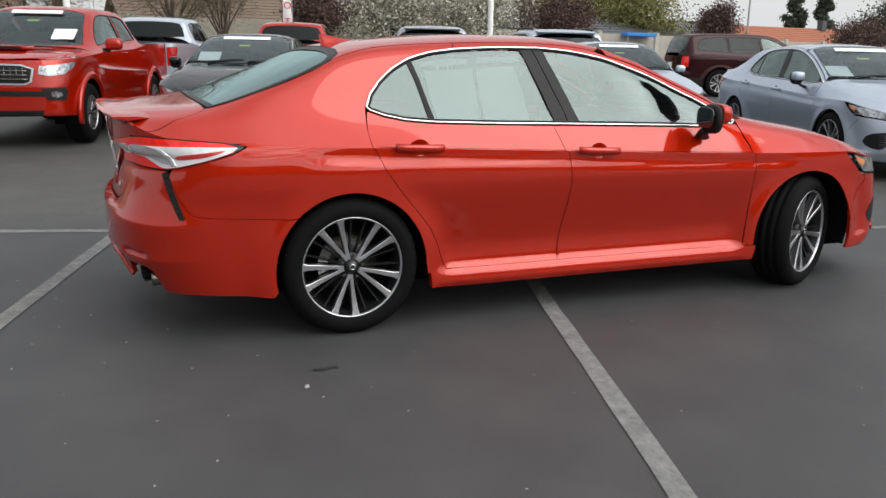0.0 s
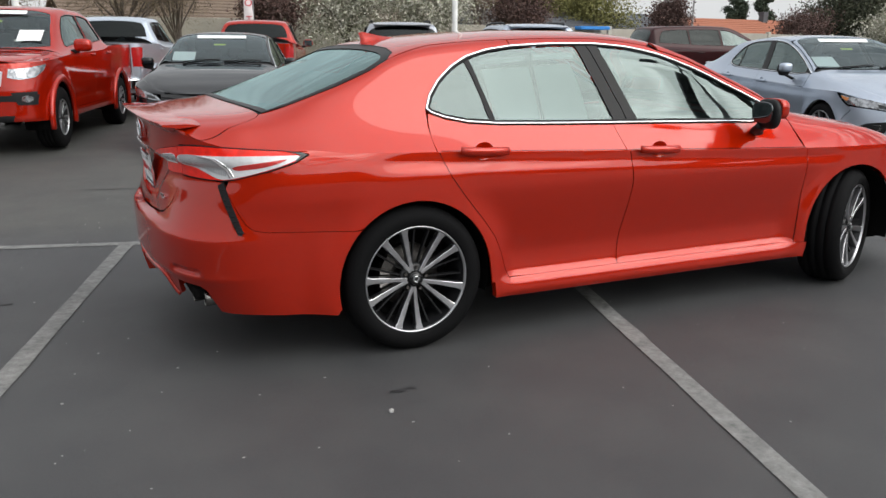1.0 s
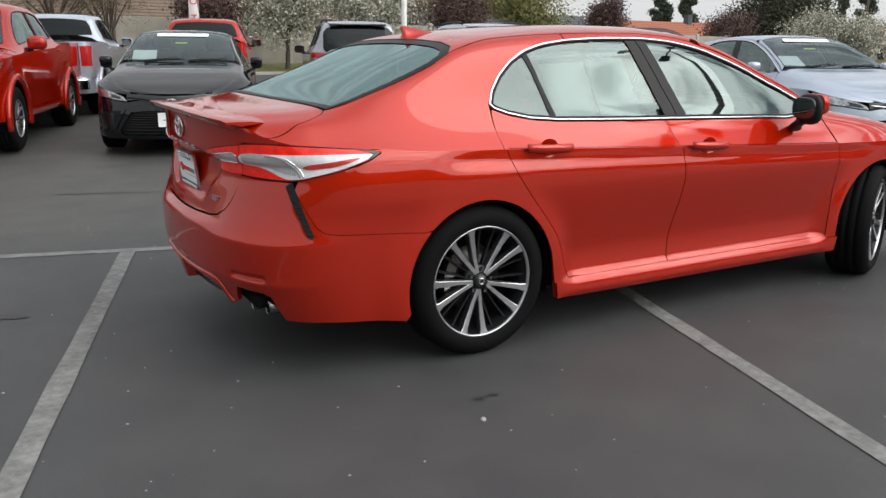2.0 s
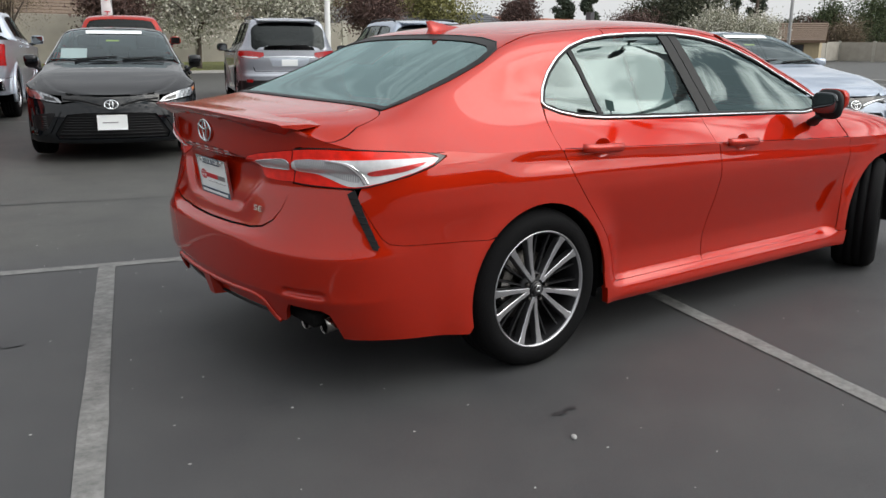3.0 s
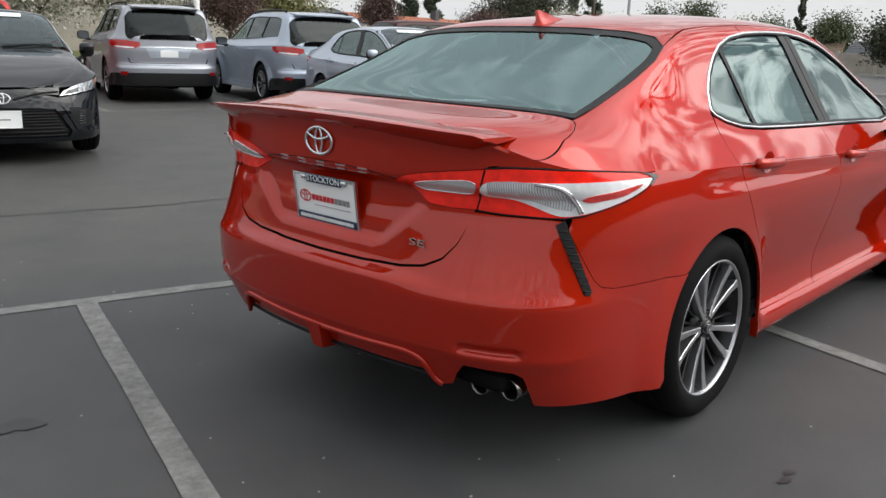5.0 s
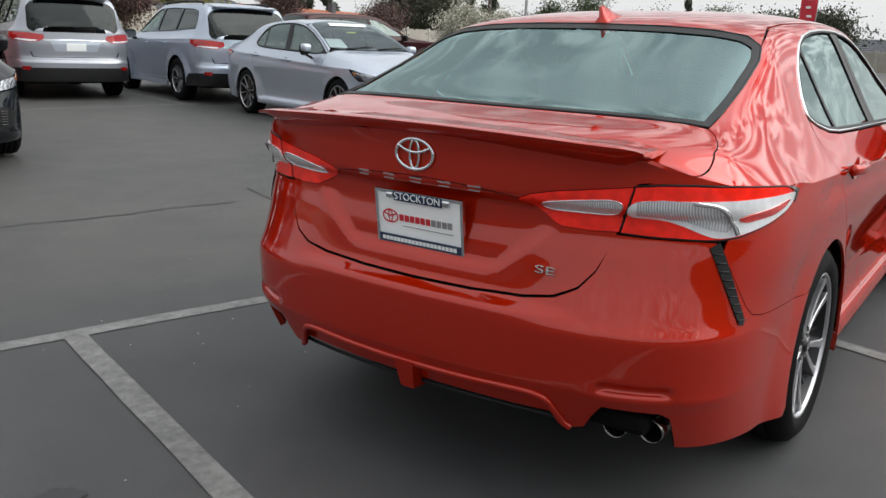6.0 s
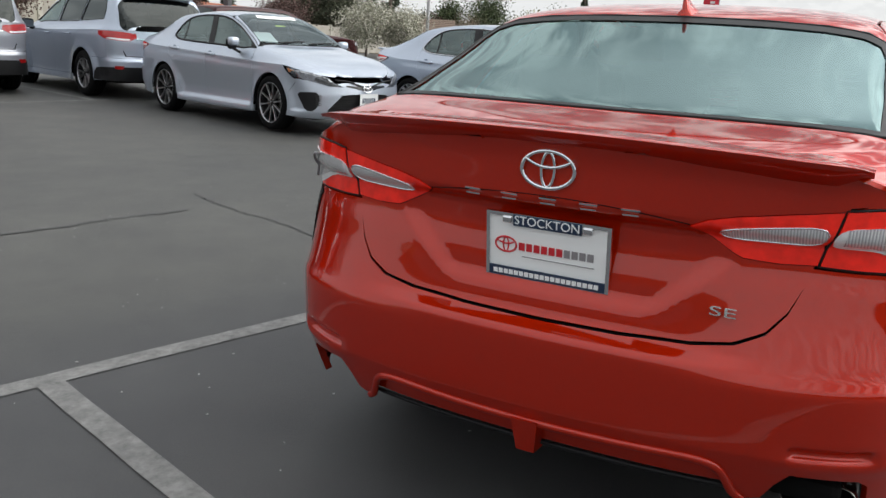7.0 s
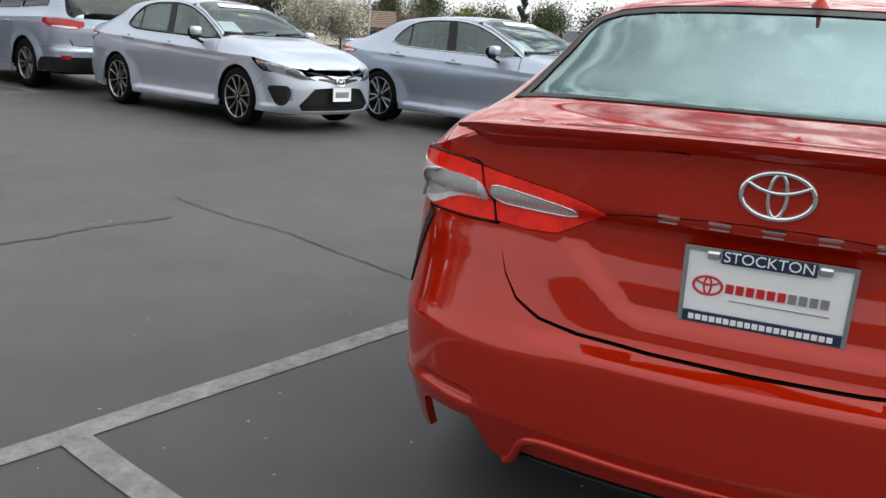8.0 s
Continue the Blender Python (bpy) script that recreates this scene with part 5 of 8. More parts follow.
def sedan(paint, tags, compact=False, rims=ALLOY, steer=24.0):
    S = SEDAN
    car = empty("car", **tags)
    low, up = S.low, S.up
    sx, sy = S.sx, S.sy

    def lo(pts):
        """Outline on the lower body: ('x', x, z) by length, ('r', y, z) by the rear, ('f', y, z) by the front."""
        out = []
        for k, a, z in pts:
            if k == "f" or (k == "x" and a > 3.0):
                z = z - 0.06 * float(ease(0.30, 0.62, z)) * (1.0 if k == "f" else float(ease(3.0, 3.35, a)))
            s = sx(a) if k == "x" else sy(a) if k == "r" else (sy(-abs(a), True) if a <= 0 else 2 * S.s_end - sy(-abs(a), True))
            out.append((float(s), z))
        return np.array(out)

    def zt_of(x):
        return float(S.ztop(sx(x)))

    def both(name, poly, surf, mat, parent=car, **kw):
        return [panel(name, poly, surf, mat, parent, mirror=mirrored, **kw) for mirrored in (False, True)]

    # roof, glass and upper quarters on the sections
    rg = S.top_poly([(0.055, 0.0), (0.05, -0.25), (0.04, -0.45), (0.02, -0.565), (-0.03, -0.625), (-0.12, -0.648), (-0.30, -0.660), (-0.50, -0.668), (-0.625, -0.672), (-0.64, -0.5), (-0.645, -0.25), (-0.648, 0)])
    rg_full = np.vstack([rg, (rg[1:-1] * [1, -1])[::-1]])
    rear_window = panel("rear_window", rg_full, up, GLASS_REAR, car, gap=0.002, lift=-0.003, flange=0.004, label="green-tinted rear window with black border")
    rear_window.visible_shadow = False
    inner = inset(densify(rg_full, 0.02), 0.050)
    inner[:, 0] = np.where(inner[:, 0] < -0.50, np.maximum(inner[:, 0] * 1.25 + 0.125, -0.636), inner[:, 0])
    panel("window_border", rg_full, up, PILLAR, rear_window, gap=0.001, lift=0.0005, flange=0, holes=[inner[::2]], step=0.02)
    tube("window_seal", up(*rg_full.T)[0], 0.004, BLACK, rear_window, closed=True)
    ws = S.top_poly([(1.44, 0.0), (1.455, -0.25), (1.475, -0.42), (1.52, -0.555), (1.60, -0.598), (1.75, -0.622), (1.95, -0.655), (2.15, -0.690), (2.30, -0.71), (2.34, -0.5), (2.36, -0.25), (2.365, 0)])
    ws_full = np.vstack([ws, (ws[1:-1] * [1, -1])[::-1]])
    screen = panel("windscreen", ws_full, up, GLASS_CLEAR, car, gap=0.002, lift=-0.004, flange=0.004)
    screen.visible_shadow = False
    panel("windscreen_border", ws_full, up, GLOSS_BLACK, screen, gap=0.001, lift=-0.008, flange=0, holes=[inset(densify(ws_full, 0.03), 0.035)[::2]], step=0.03)
    for k in range(2):
        y0 = -0.45 + k * 0.55
        tube("wiper", up(np.linspace(2.345, 2.30, 8), np.array([S.vy(2.34, y0 + q * 0.07) for q in range(8)]))[0] + np.array([0, 0, 0.008]), 0.007, BLACK, screen)
    # roof between the glasses
    rail = [(0.02, 1.352), (0.2, 1.374), (0.35, 1.388)]
    edge_l = S.side_poly([(-0.03, 1.322), (0.06, 1.352), (0.2, 1.385), (0.4, 1.404), (0.6, 1.414), (0.85, 1.421), (1.10, 1.423), (1.30, 1.41), (1.46, 1.385), (1.52, 1.365)])
    roof_r = np.vstack([rg[:5][::1], edge_l[1:-1], ws[:4][::-1]])
    roof_full = np.vstack([roof_r, (roof_r[1:-1] * [1, -1])[::-1]])
    panel("roof", roof_full, up, paint, car, step=0.03, gap=0.0015)
    # quarter: upper part, from the roof rail down the pillar to the shoulder
    cut_deck = [(-0.64, -0.675), (-0.66, -0.700), (-0.70, -0.722), (-0.78, -0.742), (-0.86, -0.752), (-0.905, -0.757)]
    q_out = [tuple(p) for p in rg[4:9]] + [tuple(p) for p in S.top_poly(cut_deck)]
    xs = np.linspace(-0.915, 0.1035, 44)
    q_low = [(x, S.k) for x in xs]
    dlo_back = S.side_poly([(0.098, 0.98), (0.097, 1.03), (0.103, 1.085)] + DLO_OUT[:6])
    q_top = S.side_poly([(0.618, 1.387), (0.618, 1.413), (0.4, 1.402), (0.2, 1.383), (0.06, 1.350)])
    quarter_up = np.vstack([q_out, q_low, dlo_back, q_top])
    quarters = both("rear_quarter_panel", quarter_up, up, paint, step=0.026)
    # side rail above the doors
    frame_up = np.vstack([S.side_poly(DLO_OUT[6:16]), S.side_poly([(2.34, 1.02), (2.25, 1.075), (2.05, 1.168), (1.86, 1.25), (1.66, 1.325), (1.52, 1.362), (1.46, 1.383), (1.30, 1.408), (1.10, 1.421), (0.85, 1.419), (0.62, 1.412)])])
    both("roof_rail", frame_up, up, paint, gap=0.0015, step=0.03)
    # a-pillar outer strip and cowl
    ap = np.vstack([ws[3:9], S.side_poly([(2.335, 1.028), (2.25, 1.082), (2.05, 1.175), (1.86, 1.257), (1.66, 1.332), (1.53, 1.366)])])
    both("windscreen_pillar", ap, up, paint, gap=0.001, step=0.03)
    # hood
    hx = np.linspace(2.40, 3.62, 24)
    hood_edge = [(x, S.vy(x, -float(np.interp(x, [2.4, 2.7, 3.0, 3.2, 3.4, 3.55, 3.62], [0.745, 0.765, 0.765, 0.745, 0.68, 0.56, 0.46])))) for x in hx]
    nose = [(3.66, S.vy(3.66, -0.40)), (3.705, S.vy(3.705, -0.2)), (3.712, 0.0)]
    back = [(2.385, 0.0), (2.38, S.vy(2.38, -0.3)), (2.375, S.vy(2.375, -0.55))]
    hood_r = np.array(nose[::-1] + hood_edge[::-1] + back[::-1])
    hood_full = np.vstack([hood_r, (hood_r[1:-1] * [1, -1])[::-1]])
    panel("hood", hood_full, up, paint, car, step=0.035)
    panel("cowl", np.array([(2.33, 0.80), (2.33, -0.80), (2.40, -0.80), (2.40, 0.80)]), up, BLACK, car, lift=-0.012, step=0.04)
    # fender: upper part
    fx = np.linspace(2.379, 3.70, 34)
    f_up = np.vstack([np.array(hood_edge), [(3.66, S.vy(3.66, -0.44))], [(x, S.k) for x in fx[::-1] if x < 3.69], S.side_poly([(2.372, 0.88), (2.350, 0.935), (2.336, 0.985), (2.335, 1.015)])])
    fenders = both("front_fender", f_up, up, paint, step=0.03)
    # doors: the shoulder under the glass, then the lower skin
    doors = []
    belt_r = S.side_poly([(0.100, 1.04), (0.110, 1.083), (0.19, 1.055), (0.30, 1.033), (0.45, 1.021), (0.70, 1.013), (1.115, 1.003)])
    belt_f = S.side_poly([(1.115, 1.003), (1.6, 0.991), (2.05, 0.978), (2.33, 0.990)])
    cut_r = [(0.100, 0.96), (0.118, 0.905), (0.165, 0.81), (0.235, 0.715), (0.33, 0.60), (0.40, 0.51), (0.445, 0.42), (0.47, 0.345), (0.50, 0.290)]
    cut_m = [(1.125, 0.99), (1.150, 0.93), (1.172, 0.86), (1.190, 0.72), (1.182, 0.60), (1.165, 0.48), (1.155, 0.38), (1.150, 0.287)]
    cut_f = [(2.352, 0.96), (2.385, 0.87), (2.405, 0.76), (2.405, 0.62), (2.395, 0.50), (2.385, 0.40), (2.375, 0.2865)]
    rd_up = np.vstack([belt_r, [(1.128, S.vz(1.128, 0.96)), (1.150, S.k)], [(x, S.k) for x in np.linspace(1.12, 0.14, 26)], [(0.104, S.k), (0.095, S.vz(0.095, 0.98))]])
    fd_up = np.vstack([belt_f, [(2.345, S.vz(2.345, 0.93)), (2.375, S.k)], [(x, S.k) for x in np.linspace(2.35, 1.18, 30)], [(1.150, S.k), (1.128, S.vz(1.128, 0.96))]])
    rd_lo = [("x", x, zt_of(x) + 0.0055) for x in np.linspace(0.112, 1.160, 30)] + [("x", x, z) for x, z in cut_m if z < zt_of(x) - 0.01] + [("x", x, 0.287) for x in (1.0, 0.8, 0.6)] + [("x", x, z) for x, z in cut_r[::-1] if z < zt_of(x) - 0.01]
    fd_lo = [("x", x, zt_of(x) + 0.0055) for x in np.linspace(1.160, 2.392, 34)] + [("x", x, z) for x, z in cut_f if z < zt_of(x) - 0.01] + [("x", x, 0.287) for x in (2.1, 1.8, 1.4)] + [("x", x, z) for x, z in cut_m[::-1] if z < zt_of(x) - 0.01]
    for mirrored in (False, True):
        pair = []
        for nm, u_poly, l_poly in (("rear_door", rd_up, rd_lo), ("front_door", fd_up, fd_lo)):
            d = panel(nm, lo(l_poly), low, paint, car, mirror=mirrored, seal=True)
            panel("door_shoulder", u_poly, up, paint, d, mirror=mirrored, gap=0.0015)
            pair.append(d)
        doors.append(pair)
    # lower skins: quarter, sill, fender, bumpers
    hub_f, hub_r = 2.825, 0.0
    cutq = [(-0.845, 0.80), (-0.80, 0.715), (-0.765, 0.655), (-0.735, 0.630), (-0.68, 0.620), (-0.54, 0.612), (-0.30, 0.597)]
    a_top = arc(hub_r, 0.335, 0.375, 134, 2)
    quarter_lo = [("x", x, zt_of(x) + 0.004) for x in np.linspace(-0.50, 0.108, 22)] + [("x", x, z) for x, z in cut_r if z < zt_of(x) - 0.01] + [("x", 0.50, 0.285), ("x", 0.385, 0.285)] + [("x", *p) for p in a_top[::-1] if p[1] > 0.30]
    quarter_lo += [("x", x, z) for x, z in cutq[::-1]] + [("x", -0.83, 0.838), ("x", -0.66, 0.872), ("x", -0.55, 0.905), ("x", -0.487, 0.937)]
    both("quarter_skin", lo(quarter_lo), low, paint, gap=0.0012)
    sill = [("x", x, 0.2892) for x in np.linspace(0.40, 2.46, 30)] + [("x", 2.452, 0.25), ("x", 2.44, 0.205)] + [("x", x, 0.195) for x in np.linspace(2.3, 0.55, 24)] + [("x", 0.41, 0.205)]
    both("sill", lo(sill), low, paint, flange=0.03, gap=0.001)
    f_arch = arc(hub_f, 0.335, 0.382, 2, 178)
    bump_cut = [(3.205, 0.45), (3.22, 0.55), (3.26, 0.62), (3.33, 0.69)]
    fend_lo = [("x", x, zt_of(x) + 0.0055) for x in np.linspace(2.39, 3.10, 26)] + [("x", 3.16, 0.79), ("x", 3.25, 0.745), ("x", 3.33, 0.72)] + [("x", x, z) for x, z in bump_cut[::-1]] + [("x", *p) for p in f_arch if p[1] > 0.30 and p[0] < 3.2] + [("x", 2.44, 0.289), ("x", 2.372, 0.289)] + [("x", x, z) for x, z in cut_f[::-1] if z < zt_of(x) - 0.01]
    both("fender_skin", lo(fend_lo), low, paint)
    # rear bumper, one sheet across
    top_line = [("r", 0.0, 0.632), ("r", -0.2, 0.634), ("r", -0.36, 0.642), ("r", -0.45, 0.658), ("r", -0.51, 0.688), ("r", -0.55, 0.735), ("r", -0.575, 0.79), ("r", -0.588, 0.836), ("r", -0.68, 0.832), ("x", -0.90, 0.830), ("x", -0.862, 0.828)]
    bottom = [("x", -0.385, 0.225), ("x", -0.55, 0.240), ("x", -0.73, 0.250), ("x", -0.86, 0.252), ("r", -0.800, 0.255), ("r", -0.782, 0.31), ("r", -0.765, 0.358), ("r", -0.74, 0.374), ("r", -0.60, 0.380), ("r", -0.575, 0.345), ("r", -0.555, 0.300), ("r", -0.515, 0.288)]
    ridge = [("r", -0.515, 0.288), ("r", -0.492, 0.305), ("r", -0.472, 0.340), ("r", -0.452, 0.368), ("r", -0.42, 0.382), ("r", -0.36, 0.386), ("r", -0.2, 0.381), ("r", 0, 0.378)]
    bottom = bottom + ridge[1:]
    arch_down = [("x", *p) for p in arc(hub_r, 0.335, 0.375, 135, 193, 12)]
    half = lo(top_line + [("x", x, z) for x, z in cutq] + arch_down + bottom)
    bumper_full = np.vstack([half, (half[1:-1] * [-1, 1])[::-1]])
    bumper = panel("rear_bumper", bumper_full, low, paint, car, step=0.012, flange=0.02, gap=0.0012)
    # rounded lip round the apron
    rp, rn = low(*curve_through(lo(ridge), 5).T)
    rp, rn = np.vstack([rp, (rp[:-1] * [1, -1, 1])[::-1]]), np.vstack([rn, (rn[:-1] * [1, -1, 1])[::-1]])
    tube("apron_ridge", rp + rn * 0.001, 0.009, paint, bumper, sides=10, flat=(0.011, 0.009), normals=rn, label="rounded body-coloured ridge round the apron")
    # trunk: deck and face
    deck_r = np.vstack([[(-0.655, 0.0)], S.top_poly([(-0.652, -0.25), (-0.648, -0.5)]), S.top_poly(cut_deck), [(x, S.k) for x in np.linspace(-0.918, S.x0 + 0.006, 18)], [(S.x0 + 0.002, 0.0)]])
    deck_full = np.vstack([deck_r, (deck_r[1:-1] * [1, -1])[::-1]])
    trunk = panel("trunk_lid", deck_full, up, paint, car, step=0.026, gap=0.003)
    shut = S.top_poly(cut_deck)
    for sg in (1, -1):
        q, qn = up(*curve_through(shut, 6).T)
        tube("lid_seal", (q - qn * 0.004) * [1, sg, 1], 0.0032, DARK, trunk, sides=5)
    s_cut = float(np.interp(-0.918, S.jx, S.s_tab))
    face_half = [(s, float(S.ztop(s)) - 0.001) for s in np.linspace(0, s_cut, 26)] + [tuple(p) for p in lo([("r", -0.700, 0.982), ("r", -0.640, 0.973), ("r", -0.596, 0.842), ("r", -0.577, 0.79), ("r", -0.550, 0.738), ("r", -0.509, 0.692), ("r", -0.446, 0.662), ("r", -0.355, 0.647), ("r", -0.2, 0.639), ("r", 0, 0.637)])]
    low_cut = lo([("r", -0.634, 0.966), ("r", -0.594, 0.838), ("r", -0.581, 0.79), ("r", -0.554, 0.736), ("r", -0.512, 0.689), ("r", -0.449, 0.659), ("r", -0.357, 0.644), ("r", -0.2, 0.636), ("r", 0, 0.634)])
    face_half = np.array(face_half)
    lamp_in = lo([("r", -0.322, 0.903), ("r", -0.36, 0.922), ("r", -0.42, 0.936), ("r", -0.52, 0.951), ("r", -0.6305, 0.966), ("r", -0.6005, 0.842), ("r", -0.52, 0.838), ("r", -0.445, 0.842), ("r", -0.425, 0.850), ("r", -0.36, 0.885)])
    face_full = np.vstack([face_half, (face_half[1:-1] * [-1, 1])[::-1]])
    hole = inset(densify(lamp_in, 0.012), -0.0005)
    panel("trunk_face", face_full, low, paint, trunk, step=0.014, gap=0.0012, holes=[hole, (hole * [-1, 1])[::-1]])
    for sg in (1, -1):
        q, qn = low(*curve_through(low_cut, 6).T)
        tube("lid_seal", (q - qn * 0.003) * [1, sg, 1], 0.0015, DARK, trunk, sides=5)
    seam = np.stack([np.linspace(-0.325, 0.325, 40), 0.906 + 0.022 * (1 - (np.abs(np.linspace(-0.325, 0.325, 40)) / 0.325) ** 2)], 1)
    seam_p = np.array([low(np.array([float(sy(-abs(yy)))]), np.array([zz]))[0][0] * [1, -np.sign(yy) if yy else 1, 1] for yy, zz in seam])
    tube("garnish_seam", seam_p + np.array([0.0008, 0, 0]), 0.0016, DARK, trunk, sides=5)
    # spoiler lip: a swept section
    ys = np.linspace(-0.655, 0.655, 61)
    verts, faces = [], []
    for y in ys:
        e = ease(0.655, 0.585, abs(y))
        px = float(np.interp(abs(y), [0, 0.34, 0.52, 0.672], [0, 0.010, 0.032, 0.072]))
        z0 = 1.082 - 0.016 * (abs(y) / 0.6) ** 2
        zd = [float(S.up_raw(np.array([a]), np.array([S.vy(a, y)]))[0, 2]) for a in (-0.90 + px * 0.4, -0.98 + px * 0.7)]
        sec = [(-0.90 + px * 0.4, zd[0] - 0.002), (-0.98 + px * 0.7, max(zd[1] + 0.001, z0 - 0.002)), (-1.05 + px, z0 + 0.003 * e), (-1.106 + px - 0.004 * e, z0 + 0.002), (-1.109 + px - 0.004 * e, z0 + 0.001)]
        sec += [sec[-1], (-1.102 + px, z0 - 0.012 - 0.004 * e), (-1.066 + px, z0 - 0.026 - 0.006 * e), (-1.045 + px, z0 - 0.048)]
        if e < 1:
            deck_z = max(zd)
            sec = [(a, b * e + (min(b, deck_z + 0.004) if b > deck_z else deck_z - (z0 - b) * 0.3) * (1 - e)) for a, b in sec]
        verts += [(a, y, b) for a, b in sec]
    k = 9
    for i in range(len(ys) - 1):
        faces += [(i * k + j, (i + 1) * k + j, (i + 1) * k + j + 1, i * k + j + 1) for j in range(k - 1) if j != 4]
    n_s = len(verts)
    for i in (0, len(ys) - 1):
        verts += [verts[i * k + j] for j in range(k) if j != 5]
    faces += [tuple(range(n_s, n_s + 8)), tuple(range(n_s + 8, n_s + 16))[::-1]]
    if not compact:
        link_mesh("spoiler", verts, faces, paint, trunk, "body-coloured lip spoiler", smooth=True)
    ledge = [tuple(p) for p in lo([("r", -0.655, 0.973), ("r", -0.70, 0.977), ("r", -0.77, 0.979), ("x", -0.82, 0.975), ("x", -0.72, 0.969), ("x", -0.60, 0.960), ("x", -0.52, 0.949), ("x", -0.490, 0.940)])]
    ledge += [(s, float(S.ztop(s)) - 0.0005) for s in np.linspace(float(sx(-0.49)), s_cut, 24)]
    both("quarter_ledge", np.array(ledge), low, paint, gap=0.001, step=0.016)
    # tail lamps: inner on the lid, outer on the quarter
    lamp_out = lo([("r", -0.6335, 0.967), ("r", -0.70, 0.974), ("r", -0.77, 0.976), ("x", -0.82, 0.972), ("x", -0.72, 0.966), ("x", -0.60, 0.957), ("x", -0.52, 0.946), ("x", -0.497, 0.938), ("x", -0.55, 0.910), ("x", -0.66, 0.876), ("x", -0.80, 0.842), ("x", -0.855, 0.834), ("x", -0.90, 0.834), ("r", -0.68, 0.837), ("r", -0.6035, 0.841)])
    in_clear = lo([("r", -0.385, 0.896), ("r", -0.40, 0.908), ("r", -0.50, 0.921), ("r", -0.609, 0.932), ("r", -0.601, 0.888), ("r", -0.50, 0.886), ("r", -0.41, 0.884)])
    out_clear = lo([("r", -0.625, 0.930), ("r", -0.70, 0.937), ("x", -0.86, 0.938), ("x", -0.72, 0.939), ("x", -0.58, 0.937), ("x", -0.515, 0.936), ("x", -0.55, 0.915), ("x", -0.66, 0.880), ("x", -0.80, 0.846), ("x", -0.862, 0.838), ("x", -0.90, 0.850), ("x", -0.94, 0.870), ("r", -0.70, 0.886), ("r", -0.612, 0.889)])
    out_red = lo([("x", -0.815, 0.900), ("x", -0.70, 0.910), ("x", -0.60, 0.922), ("x", -0.575, 0.922), ("x", -0.63, 0.903), ("x", -0.72, 0.886), ("x", -0.80, 0.876)])
    fin = lo([("x", -0.93, 0.934), ("x", -0.88, 0.925), ("x", -0.845, 0.905), ("x", -0.82, 0.878), ("x", -0.805, 0.850)])
    for mirrored in (False, True):
        fl = [1, -1 if mirrored else 1, 1]
        a = panel("tail_lamp", lamp_in, low, LENS_RED, trunk, mirror=mirrored, step=0.014, gap=0.0015, lift=0.002, label="red and clear inner tail lamp")
        panel("reversing_lens", rounded(in_clear, 2), low, LENS_FLUTED, a, mirror=mirrored, step=0.012, gap=0, lift=0.004, flange=0.003)
        tube("lens_rim", low(*densify(rounded(in_clear, 2), 0.012).T)[0] * fl + low(*densify(rounded(in_clear, 2), 0.012).T)[1] * fl * 0.004, 0.0022, CHROME, a, closed=True, sides=6)
        b = panel("tail_lamp", lamp_out, low, LENS_RED, car, mirror=mirrored, step=0.014, gap=0.002, lift=0.004, label="red and clear outer tail lamp wrapping the corner")
        panel("clear_lens", rounded(out_clear, 2), low, LENS_CLEAR, b, mirror=mirrored, step=0.012, gap=0, lift=0.0065, flange=0.003)
        panel("red_strip", rounded(out_red, 2), low, LENS_PINK, b, mirror=mirrored, step=0.012, gap=0, lift=0.009, flange=0.003)
        bay = lo([("r", -0.64, 0.930), ("r", -0.70, 0.938), ("x", -0.92, 0.936), ("x", -0.87, 0.921), ("x", -0.845, 0.900), ("x", -0.825, 0.872), ("x", -0.84, 0.856), ("x", -0.88, 0.862), ("x", -0.94, 0.882), ("r", -0.70, 0.897), ("r", -0.64, 0.899)])
        panel("lens_bay", bay, low, LENS_FLUTED, b, mirror=mirrored, step=0.012, gap=0, lift=0.008, flange=0.003)
        fq, fn_ = low(*curve_through(fin, 6).T)
        tube("chrome_fin", (fq + fn_ * 0.005) * fl, 0.0045, CHROME, b, sides=8)
        # A grey bar beside the fin stands in for its shadow.
        tube("fin_shadow", (fq + fn_ * 0.0065 + np.array([-0.014, 0, 0])) * fl, 0.0045, GREY_INK, b, sides=6)
        tip = lo([("x", -0.585, 0.953), ("x", -0.52, 0.946), ("x", -0.497, 0.938), ("x", -0.55, 0.910), ("x", -0.545, 0.920), ("x", -0.525, 0.934), ("x", -0.545, 0.944)])
        panel("lamp_tip", tip, low, GLOSS_BLACK, b, mirror=mirrored, step=0.012, gap=0, lift=0.0095, flange=0.003)
        tube("lamp_seal", low(*densify(inset(densify(lamp_out, 0.02), -0.001), 0.02).T)[0] * fl, 0.0025, BLACK, b, closed=True, sides=6)
        # corner vent with ribs
        v0, v1 = np.array([sx(-0.872), 0.818]), np.array([sx(-0.788), 0.618])
        d = (v1 - v0) / np.linalg.norm(v1 - v0)
        nrm2 = np.array([-d[1], d[0]])
        vent_poly = np.array([v0 - nrm2 * 0.010, v0 + nrm2 * 0.026, v1 + nrm2 * 0.016, v1 + d * 0.012 + nrm2 * 0.004, v1 - nrm2 * 0.010])
        vent = panel("corner_vent", vent_poly, low, BLACK, car, mirror=mirrored, step=0.012, gap=0, lift=0.004, flange=0.008, label="slim black ribbed corner vent")
        for q in np.linspace(0.08, 0.95, 9):
            c0 = v0 + (v1 - v0) * q
            rib = np.linspace(c0 - nrm2 * 0.008, c0 + nrm2 * 0.018 + d * 0.014, 4)
            rq, rqn = low(*rib.T)
            tube("rib", (rq + rqn * 0.0035) * [1, -1 if mirrored else 1, 1], 0.0028, BLACK, vent, sides=5)
